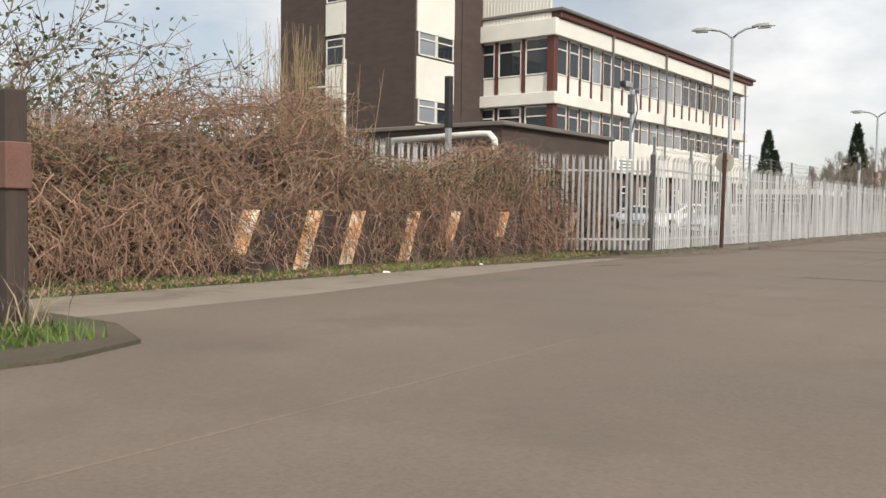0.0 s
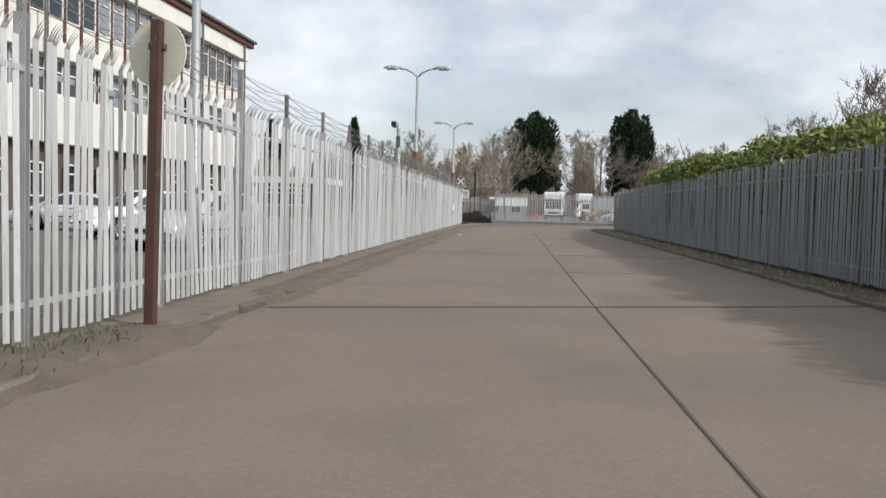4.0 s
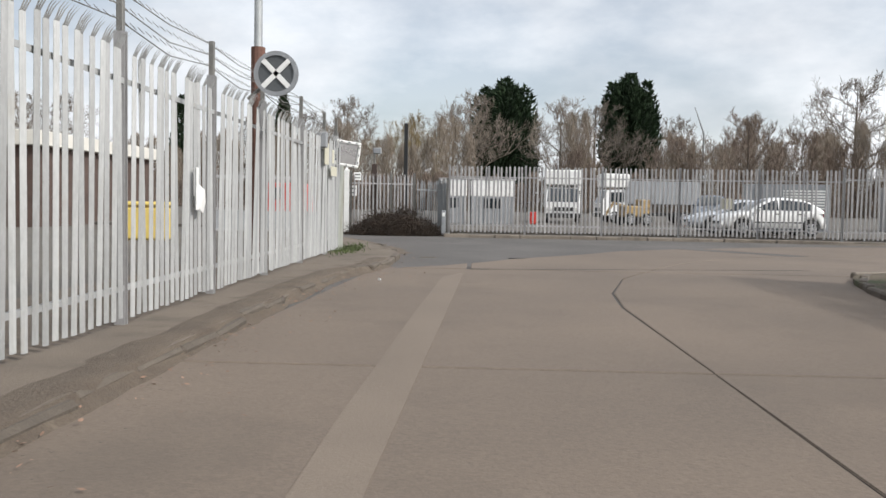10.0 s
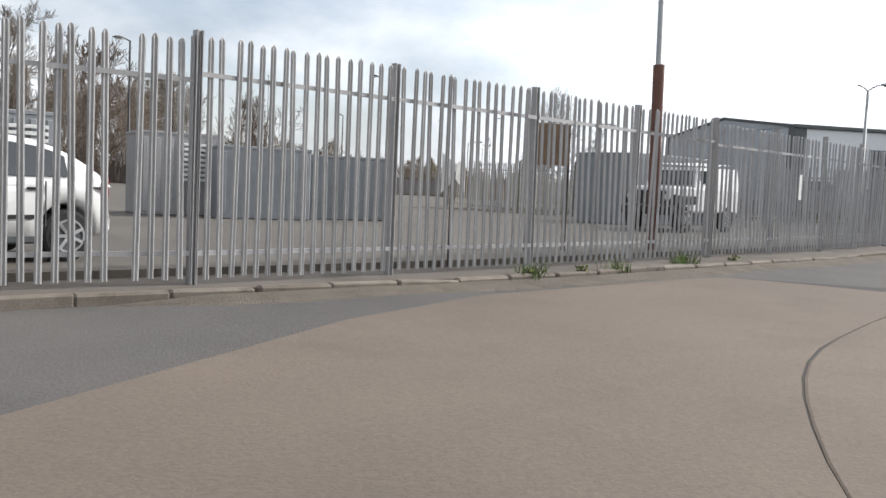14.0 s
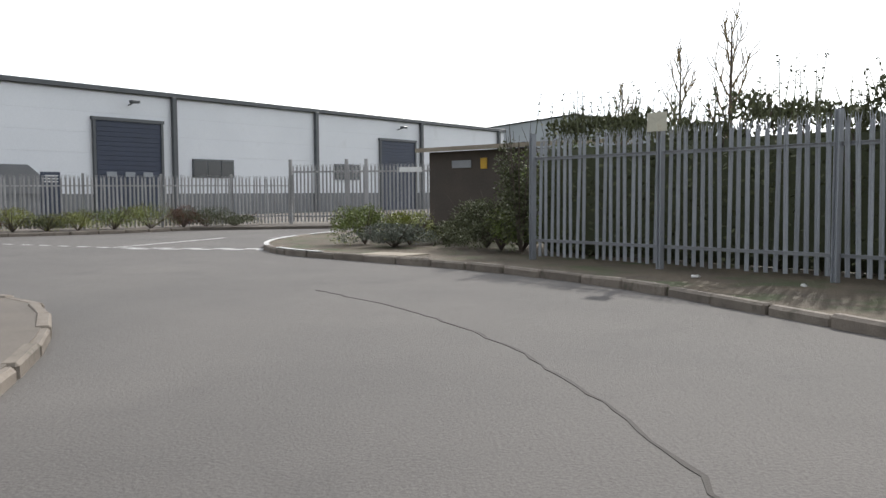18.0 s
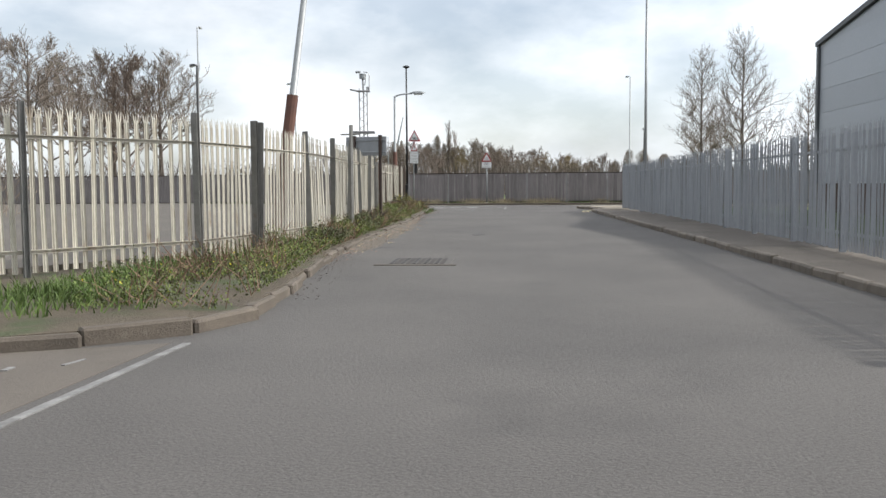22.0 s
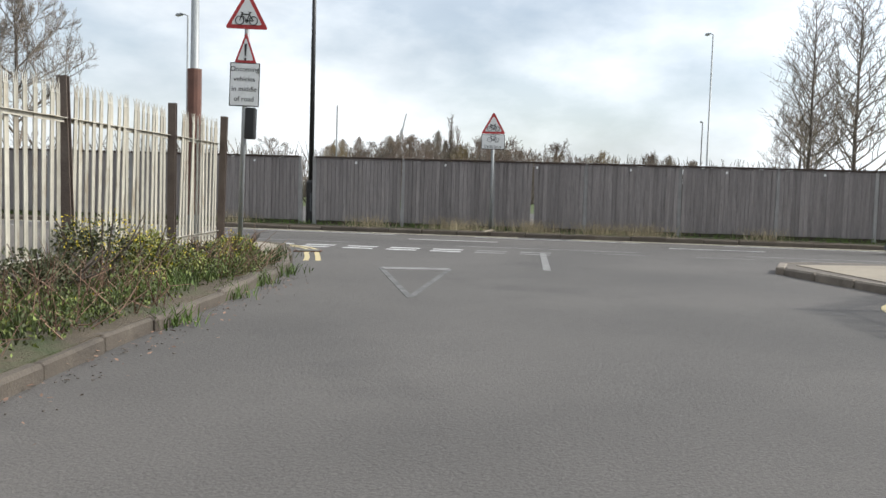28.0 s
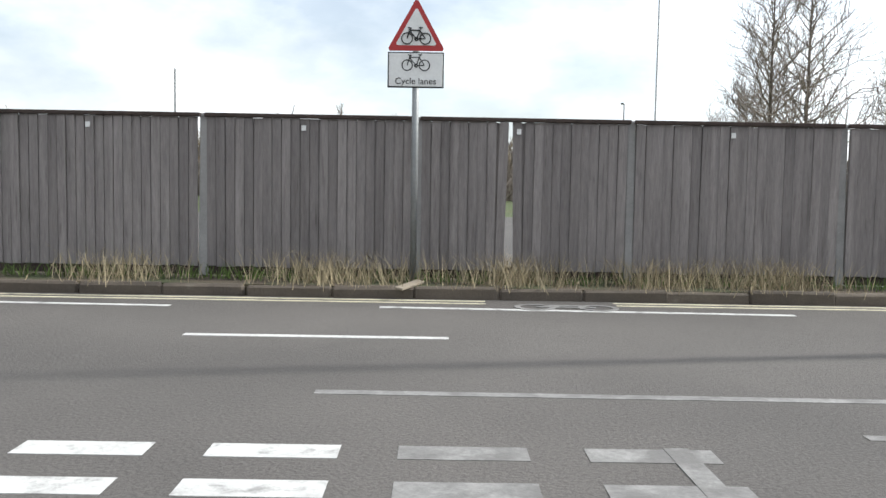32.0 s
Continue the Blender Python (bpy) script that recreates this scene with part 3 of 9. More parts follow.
# concrete carriageway slabs with sealed joints
concrete = thing("road_slabs", "worn brown-grey concrete road slabs with dark sealed joints", "road", kind="structure")
sheet("joint_bed", [(-12.4, -30), (16, -30), (16, 24), (-2.1, 24), (-2.15, 50), (-2.2, 74), (0, 78.6), (4, 80), (14, 81.5), (14.6, 88.2), (13.3, 91.6), (7.8, 92.4), (5, 91.9), (1.2, 90.5), (-2, 88.1), (-4, 86.4), (-5.4, 84.2), (-8, 80.4), (-9.3, 78.6), (-10.1, 70), (-10.2, 48), (-10.2, 34), (-10.5, 20), (-11.1, 14), (-11.8, 5)], 0.002, joint_mat, "dark joint sealant between concrete slabs", "road", 0.01)
mid = [(-5.3, -30), (-5.55, 4), (-5.72, 8), (-5.88, 11.6), (-6.03, 15.7), (-6.1, 28.9), (-6.1, 42.5), (-6.08, 48), (-6.12, 60), (-6.1, 73), (-5.95, 74.8), (-5.4, 77.3), (-4.25, 80)]


def x_on(line, y):
    for (xa, ya), (xb, yb) in zip(line, line[1:]):
        if ya <= y <= yb:
            return xa + (xb - xa) * (y - ya) / (yb - ya)
    return line[-1][0]


def slab(pts, inset=0.02):
    c = sum((Vector(p) for p in pts), Vector((0, 0))) / len(pts)
    small = [tuple(Vector(p) + (c - Vector(p)).normalized() * inset) for p in pts]
    n = len(pts)
    top = [(x, y, 0.014) for x, y in [tuple(Vector(p) + (c - Vector(p)).normalized() * (inset + 0.02)) for p in pts]]
    g = Geo().add([(x, y, -0.05) for x, y in small] + [(x, y, 0.006) for x, y in small] + top,
                  [tuple(range(2 * n, 3 * n))] + [(r * n + i, r * n + (i + 1) % n, (r + 1) * n + (i + 1) % n, (r + 1) * n + i) for r in (0, 1) for i in range(n)])
    part("slab", g, concrete_road, concrete)


lk = [(-12.5, -30), (-11.9, 5), (-11.2, 14), (-10.7, 20), (-10.4, 24), (-10.3, 29), (-10.3, 40), (-10.28, 48), (-10.25, 60), (-10.2, 74.5), (-9.75, 78.6)]
rk = [(16, -30), (16, 24), (-2.1, 24.2), (-2.1, 32), (-2.1, 42), (-2.15, 50), (-2.2, 60), (-2.2, 71), (-2.0, 75.5), (-0.7, 78.6)]
cuts = [-30, 15.8, 28.9, 42.2, 55.7, 68.8, 78.8]
for ya, yb in zip(cuts, cuts[1:]):
    ys = [ya] + [y for _, y in mid if ya < y < yb] + [yb]
    slab([(x_on(lk, ya), ya), *[(x_on(mid, y), y) for y in ys], (x_on(lk, yb), yb)])
    if yb <= 24:
        slab([(x_on(mid, ya), ya), (16, ya), (16, yb), *[(x_on(mid, y), y) for y in reversed(ys)]])
    elif ya < 24:
        slab([(x_on(mid, ya), ya), (16, ya), (16, 24), (-2.1, 24), (x_on(rk, yb), yb), *[(x_on(mid, y), y) for y in reversed(ys)]])
    else:
        rs = [ya] + [y for _, y in rk if ya < y < yb] + [yb]
        slab([*[(x_on(rk, y), y) for y in rs], *[(x_on(mid, y), y) for y in reversed(ys)]])
slab([(-9.3, 78.85), (-8.06, 78.85), (-8.06, 80.4), (-8.5, 79.7)])
slab([(-8.0, 78.85), (-4.7, 78.85), (-4.25, 80), (-3.2, 82), (-1.4, 84.3), (0.25, 85.3), (-2.0, 88.15), (-3.9, 86.5), (-5.4, 84.25), (-7.0, 82.2), (-8.0, 80.4)])
slab([(-4.7, 78.85), (-0.6, 78.85), (3, 80.4), (4.2, 83.5), (0.9, 85.7), (-1.4, 84.3), (-3.2, 82), (-4.25, 80)])
sweep = smooth_xy([(0.9, 85.68), (1.9, 86.25), (4.05, 87.43), (6.75, 88.38), (9.6, 88.66), (11.34, 88.68)])
slab([*sweep, (12.48, 88.76), (12.9, 88.84), (13.15, 88.97), (13.3, 89.15), (13.36, 89.4), (13.32, 90.03), (13.26, 91.05), (13.1, 91.6), (12.7, 91.85), (7.8, 92.4), (5.2, 91.95), (1.3, 90.55), (-1.25, 88.6)])
slab([(3, 80.4), (12, 81.6), (12.1, 83), (11.7, 86), (11.42, 87.7), (11.34, 88.62), *reversed(sweep[:-1]), (4.2, 83.5)])
sheet("road_patch", [(-2.05, 88.15), (0.2, 85.25), (0.82, 85.68), (-1.4, 88.52)], 0.017, asphalt, "grey asphalt strip let into the concrete", "patch", 0.02)
sheet("road_patch_2", [(-14, 92.5), (-10, 84), (-9.4, 78.9), (-7.9, 79.6), (-4.9, 84.0), (-3.5, 85.9), (-1.6, 87.6), (1.6, 90.0), (5.4, 91.3), (8.0, 91.6), (8.5, 92.7), (6, 93.6), (2, 94.2), (-8.6, 94.2), (-13, 94.2)], 0.004, asphalt, "darker asphalt turning area before the gates", "patch", 0.02)


def streak(name, pts, w, mat, z, label, category="crack"):
    """A flat ribbon on the road."""
    pts = [Vector((*p, 0)) for p in pts]
    vs, fs = [], []
    for i, p in enumerate(pts):
        d = (pts[min(i + 1, len(pts) - 1)] - pts[max(i - 1, 0)]).normalized()
        s = Vector((-d.y, d.x, 0)) * (w / 2 * (1 if not name.startswith("crack") else random.uniform(0.5, 1.4)))
        vs += [(*(p - s)[:2], z), (*(p + s)[:2], z)]
    for i in range(len(pts) - 1):
        fs.append((2 * i, 2 * i + 2, 2 * i + 3, 2 * i + 1))
    n = len(vs)
    vs += [(x, y, zz - 0.01) for x, y, zz in vs]
    fs += [tuple(i + n for i in reversed(f)) for f in fs]
    fs += [(2 * i, 2 * i + 2, 2 * i + 2 + n, 2 * i + n) for i in range(len(pts) - 1)] + [(2 * i + 1, 2 * i + 3, 2 * i + 3 + n, 2 * i + 1 + n) for i in range(len(pts) - 1)]
    return tagged(part(name, Geo().add(vs, fs), mat), label, category, kind="structure")


def jagged(pts, step=0.25, amp=0.04):
    return [(p.x + random.gauss(0, amp), p.y + random.gauss(0, amp)) for p in bend(pts, step)]


streak("crack", jagged([(25.5, 87.8), (27.6, 87.6), (30.5, 87.6), (33.9, 88.05), (36.5, 89.0), (38.4, 90.1)], 0.2, 0.02), 0.03, joint_mat, 0.004, "long dark crack in the asphalt")
streak("crack_2", jagged([(16.9, 88.22), (17.5, 88.16), (19.1, 88.04), (21.2, 88.08), (23.5, 88.04), (25.5, 87.95), (27.2, 87.83)], 0.22, 0.03), 0.05, joint_mat, 0.004, "long dark crack in the asphalt")


def blot(name, x, y, rx, ry, mat, label, z=0.004, n=22, turn=0.0, category="patch"):
    """A flat patch with a wandering edge."""
    pts, seed = [], random.uniform(0, 50)
    for k in range(2 * n):
        a = math.pi * k / n
        r = 1 + 0.28 * noise.noise(Vector((math.cos(a) * 1.3, math.sin(a) * 1.3, seed))) + 0.1 * noise.noise(Vector((math.cos(a) * 5, math.sin(a) * 5, seed)))
        px, py = rx * r * math.cos(a), ry * r * math.sin(a)
        pts.append((x + px * math.cos(turn) - py * math.sin(turn), y + px * math.sin(turn) + py * math.cos(turn)))
    return sheet(name, pts, z, mat, label, category, 0.012)


stain_mat = material("oily_asphalt", (0.085, 0.08, 0.075), (0.045, 0.042, 0.04), 0.85, scale=0.6, fine=42, bump=0.6, depth=0.014, grain=0.55)
blot("pothole", 13.95, 88.2, 0.62, 0.42, stain_mat, "broken pothole of loose dark stone", 0.003, turn=-0.5)
blot("pothole_rim", 12.6, 88.5, 0.75, 0.13, stain_mat, "dark broken edge beside the concrete", 0.005, turn=0.15)
rubble = Geo()
for _ in range(420):
    a_, d_ = random.uniform(0, 6.283), abs(random.gauss(0, 0.55))
    x_, y_ = (13.95 + math.cos(a_) * d_ * 1.25, 88.2 + math.sin(a_) * d_ * 0.75) if random.random() < 0.75 else (random.uniform(11.7, 13.3), 88.5 + random.gauss(0, 0.1))
    e_ = random.uniform(0.004, 0.013)
    rubble.box((x_, y_, 0.004 + e_ * 0.3), (e_ * 1.3, e_, e_ * 0.8), e_ * 0.2, random.uniform(0, 90))
tagged(part("loose_stones", rubble, stain_mat), "loose broken stones round the pothole", "debris", kind="stuff")
blot("pothole_2", 49.4, 101.2, 0.3, 0.07, asphalt_new, "small dark pothole")
blot("pothole_3", 52.2, 102.6, 0.5, 0.05, asphalt_new, "dark broken edge of a patch", turn=-0.6)
blot("drain_cover", -6.95, 82.4, 0.2, 0.13, asphalt_new, "sunken drain cover", 0.0175, category="drain")
blot("damp_patch", -9.0, 82.3, 0.2, 0.13, earth, "tuft of moss and earth on the asphalt", 0.007)
blot("oil_stain", *R2(17.05, -5.32), 0.34, 0.17, stain_mat, "dark oil stain in the lane", turn=0.9)
blot("oil_stain", MR(-5.6, -2.1)[0], MR(-5.6, -2.1)[1], 0.55, 0.3, stain_mat, "dark round patch in the road")
for k in range(4):
    blot("crack_patch", *site_xy(-8.7 + random.uniform(-0.6, 0.5), 10.5 + k * 2.1), random.uniform(0.2, 0.5), 0.05, asphalt_new, "dark broken edge of the concrete", 0.017, turn=1.5 + random.uniform(-0.4, 0.4))
grate = thing("gully_grating", "worn iron drain grating with dark slots set in the asphalt", "drain", pose(*R2(9.05, -5.95), 0.004, 0, 0, 53))
part("frame", Geo().box((0, 0, 0), (1.15, 1.0, 0.012), 0.004), asphalt, grate)
part("rim", Geo().box((-0.68, 0.05, 0.002), (0.1, 1.3, 0.016), 0.004), pave_mat, grate)
for k in range(5):
    part("slot", Geo().box((0, -0.36 + 0.18 * k, 0.005), (1.0, 0.075, 0.008), 0.002), joint_mat, grate)
    part("bar", Geo().box((0, -0.27 + 0.18 * k, 0.008), (1.02, 0.05, 0.012), 0.003), asphalt_new, grate)

pale_concrete = material("pale_concrete_strip", (0.182, 0.147, 0.115), (0.132, 0.105, 0.082), 0.9, scale=0.6, fine=50, bump=0.3)
sheet("slab_repair", [(-8.45, 76.9), (-8.1, 78), (-8.25, 71), (-8.36, 66), (-8.42, 61), (-8.7, 61), (-8.68, 67), (-8.58, 72)], 0.018, pale_concrete, "paler repair strip in the concrete", "patch", 0.01)
faint_line = material("ghost_road_paint", (0.15, 0.147, 0.142), (0.085, 0.083, 0.08), 0.85, scale=5, fine=30, bump=0.2, stain=((0.07, 0.068, 0.066), 4, 0.47, 0.95))

for y_, xa, xb, w_, sl in ((15.8, -6.0, 12, 0.05, 0.13), (28.9, -10.2, -2.1, 0.14, 0.31), (35.4, -6.1, -4.6, 0.03, 0.15), (42.2, -10.2, -2.1, 0.035, 0.05), (56.8, -6.1, -4.1, 0.04, -0.05), (79.2, -8.0, -1.2, 0.06, 0.2)):
    streak("cross_joint", [(xa + (xb - xa) * k / 12, y_ + sl * (xa + (xb - xa) * k / 12 + 6.1) + random.gauss(0, 0.012)) for k in range(13)], w_, joint_mat, 0.0165, "dark sealed joint across the slabs", "joint")

# ---- road markings ----
def mark(name, a, b, w, mat, label, z=0.003):
    return streak(name, [a, b], w, mat, z, label, "road marking")


for k in range(10):
    s0 = -3.06 + 0.45 + (k - 1) * 0.87
    mm = white_line if k < 5 else worn_line
    mark("give_way_dash", MR(s0 - 0.6, -5.95), MR(s0, -5.95), 0.2, mm, "worn white give-way dash") if s0 < 2.4 else None
    mark("give_way_dash", MR(s0 - 0.6, -5.45), MR(s0, -5.45), 0.2, mm, "worn white give-way dash") if s0 < 2.4 else None
mark("centre_line", (77.22, 142.46), (74.8, 139.33), 0.12, worn_line, "worn white centre line", 0.0048)
tri_a, tri_b, tri_c = (72.48, 140.44), (73.42, 139.97), (71.1, 137.2)
for a, b, w, z in ((tri_a, tri_b, 0.3, 0.002), (tri_b, tri_c, 0.08, 0.003), (tri_c, tri_a, 0.08, 0.004)):
    mark("give_way_triangle", a, b, w, worn_line if w > 0.2 else faint_line, "faded white give-way triangle side", z)
for k in range(-6, 6):
    mark("cycle_lane_dash", MR(-0.12 + 6.1 * k, -0.74), MR(3.95 + 6.1 * k, -0.86), 0.1, white_line, "white cycle lane dash")
    mark("lane_dash", MR(-1.57 + 6.0 * k, -2.44), MR(0.54 + 6.0 * k, -2.44), 0.1, white_line, "white lane dash")
    mark("near_lane_dash", MR(-0.27 + 6.0 * k, -4.3), MR(3.6 + 6.0 * k, -4.34), 0.1, worn_line, "worn white lane line")
    if k >= 0:
        mark("near_edge_dash", MR(2.6 + 2.0 * k, -5.1), MR(3.7 + 2.0 * k, -5.12), 0.09, worn_line, "worn white edge dash")
for w in (-0.2, -0.38):
    mark("yellow_line", MR(-40, w), MR(0.95, w), 0.07, cream_line, "faded yellow kerb line")
    mark("yellow_line", MR(2.3, w), MR(40, w), 0.07, cream_line, "faded yellow kerb line")
for c in ([(71.84, 141.8), (72.16, 142.46), (72.49, 143.25), (72.72, 143.7), (72.9, 144.2), (72.94, 144.6), (72.87, 144.97), (72.55, 145.6), (71.6, 146.55)],
          [(72.02, 141.72), (72.36, 142.47), (72.71, 143.3), (72.94, 143.8), (73.06, 144.2), (73.11, 144.6), (73.03, 145.05), (72.72, 145.72), (71.78, 146.7)]):
    streak("yellow_line", [(p.x, p.y) for p in bend(c, 0.2)], 0.085, yellow_line, 0.006, "yellow line round the corner kerb", "road marking")
for off in (0.0, 0.2):
    c = [R2(34.6, -0.98 - off), R2(36.4, -0.9 - off), R2(38.2, 0.0 - off * 0.6), MR(7.2, -6.9 + off), MR(11, -6.1 + off)]
    streak("yellow_line", [(p.x, p.y) for p in bend(c, 0.3)], 0.085, yellow_line, 0.006, "yellow line round the corner kerb", "road marking")
gully = thing("corner_gully", "rusty iron gully grating at the corner kerb", "drain", pose(72.7, 143.66, 0.01, 0, 0, 62))
part("frame", Geo().box((0, 0, 0), (0.44, 0.5, 0.012), 0.003), rust, gully)
for k in range(6):
    part("bar", Geo().box((-0.17 + 0.068 * k, 0, 0.009), (0.03, 0.44, 0.01), 0.002), post_steel, gully)
# cycle symbol on the lane
sym = thing("cycle_symbol", "white cycle symbol painted on the lane", "road marking", pose(*MR(1.75, -0.6), 0.006, 0, 0, -39))
for sx in (-0.32, 0.32):
    part("wheel_mark", Geo().ring((sx, 0, 0), 0.15, 0.21, 0.006, (0, 0, 1), 16), worn_line, sym)
part("frame_mark", Geo().box((0, 0.03, 0), (0.6, 0.07, 0.005)).box((0, 0.14, 0), (0.36, 0.06, 0.0052)).box((-0.1, 0.08, 0), (0.06, 0.2, 0.0048)), worn_line, sym)
# whitened kerb round the footway corner
for lo, hi in ((44.35, 46.2), (46.7, 51.6), (52.2, 54.0)):
    streak("kerb_paint", [(p.x, p.y) for p in bend(right_kerb1, 0.3) if lo < p.x < hi and p.y > 90.3], 0.11, white_line, 0.138, "worn white paint on the kerb", "kerb")
# junction by the warehouse
pa, pb = (52.0, 101.6), (48.75, 96.2)
for k in range(9):
    t0 = k / 8.6
    a = (pa[0] + (pb[0] - pa[0]) * t0, pa[1] + (pb[1] - pa[1]) * t0)
    t1 = t0 + 0.062
    b = (pa[0] + (pb[0] - pa[0]) * t1, pa[1] + (pb[1] - pa[1]) * t1)
    mark("edge_dash", a, b, 0.12, white_line, "short white junction dash")
mark("side_centre_line", (48.75, 96.15), (53.35, 94.36), 0.11, white_line, "white side-road centre line")
for k in range(5):
    for dx, dy, o in ((0, 0, 0.0), (-0.42, -0.3, 0.1)):
        x, y = 48.55 - 0.2 * k + dx, 95.6 - 0.78 * k + dy
        mark("give_way_dash", (x + 0.03, y + 0.24), (x - 0.1, y - 0.26), 0.2, white_line, "white give-way dash")
mark("side_line", (52.9, 93.0), (57.4, 91.6), 0.1, worn_line, "white edge line")
# apron at the yard entrance
streak("apron_edge", [(43.4, 102.0), (45.3, 104.5), (47.6, 107.3), (49.9, 110.1)], 0.065, worn_line, 0.008, "pale concrete edging across the entrance", "edging")
sheet("yard_apron", [(43.3, 102.1), (45.2, 104.6), (47.5, 107.4), (49.8, 110.2), (46.5, 111), (38, 112), (38.2, 98)], 0.004, pave_mat, "brown asphalt yard entrance strewn with white chips", "road", 0.02)
chips = Geo()
for _ in range(60):
    t = random.random()
    x, y = 43.4 + 6 * t - random.uniform(0.2, 2.4), 102.2 + 7.4 * t + random.uniform(0.1, 1.6)
    chips.box((x, y, 0.008), (random.uniform(0.06, 0.3), random.uniform(0.02, 0.06), 0.006), 0, random.uniform(20, 60))
tagged(part("paint_chips", chips, worn_line), "scattered worn white paint chips", "debris", kind="stuff")

# yards behind the fences
sheet("yard_1", [(-70, 22), (-11.2, 22), (-11.6, 84), (-14, 96), (-70, 110)], 0.09, yard_mat, "asphalt car park behind the fence", "ground", 0.2)
sheet("yard_2", [(-70, 110.1), (-14.1, 96.1), (-8.8, 95.7), (1, 95.6), (10, 94.1), (20, 93.2), (32.7, 92.9), (32, 113), (30, 114.6), (47.4, 115.2), R2(8.6, -9.2), R2(14, -10.3), R2(40, -10.6), (55, 190), (-70, 240)], 0.2, yard_mat, "gravelly storage yard behind the fence", "ground", 0.28)
sheet("yard_3", [R2(1.6, 1.7), R2(38, 2.2), MR(26, -9.4), (160, 60), (90, 66), (62.5, 86), (61.6, 93.6), (58.5, 99)], 0.1, grass_ground, "grass and hardstanding round the warehouse", "ground", 0.2)
sheet("yard_4", [R2(1.8, 3.0), R2(12.2, 5.0), R2(12.2, 80), R2(-10, 80), R2(-7, 12)], 0.106, pave_mat, "grey hardstanding before the warehouse", "ground", 0.1)

# ---- palisade fences ----
def pale_mesh(h, style, mat, lean=0.11):
    """A W-section pale with a splayed, curved-over or rounded head."""
    xs, ys = (-0.035, -0.019, 0.0, 0.019, 0.035), (0.0, 0.016, 0.004, 0.016, 0.0)
    if style == "curved":
        xs, ys = (-0.036, -0.019, 0.0, 0.019, 0.036), (0.0, 0.019, 0.004, 0.019, 0.0)
    g, t = Geo(), 0.004
    top = h - (0.16 if style != "round" else 0.05)
    vs = [(x, y + o, z) for o in (0, -t) for z in (0.0, top) for x, y in zip(xs, ys)]
    fs = [(i, i + 1, i + 6, i + 5) for i in range(4)] + [(10 + i + 1, 10 + i, 10 + i + 5, 10 + i + 6) for i in range(4)]
    fs += [(0, 5, 15, 10), (4, 14, 19, 9)]
    g.add(vs, fs)
    if style == "round":
        g.add([(x, y + o, top) for o in (0, -t) for x, y in zip(xs, ys)] + [(-0.022, 0.006, h - 0.012), (0, 0.004, h), (0.022, 0.006, h - 0.012)],
              [(0, 1, 10), (1, 2, 11, 10), (2, 3, 12, 11), (3, 4, 12), (6, 5, 10), (7, 6, 10, 11), (8, 7, 11, 12), (9, 8, 12)])
        return g.mesh("pale", mat)
    for x0, x1, tip in ((-0.035, -0.013, -0.05), (-0.01, 0.01, 0.0), (0.013, 0.035, 0.05)):
        k = lean if style == "curved" else (0.03 if tip else -0.02)
        mz, my = top + 0.09, (0.05 if style == "curved" else 0.008)
        g.add([(x0, 0.006, top), (x1, 0.006, top), ((x0 + tip) / 2, my, mz), ((x1 + tip) / 2, my, mz), (tip, k, h), (x0, 0.001, top), (x1, 0.001, top), ((x0 + tip) / 2, my - 0.005, mz), ((x1 + tip) / 2, my - 0.005, mz)],
              [(0, 1, 3, 2), (2, 3, 4), (6, 5, 7, 8), (8, 7, 4), (0, 2, 7, 5), (1, 6, 8, 3), (2, 4, 7), (3, 8, 4)])
    return g.mesh("pale", mat)


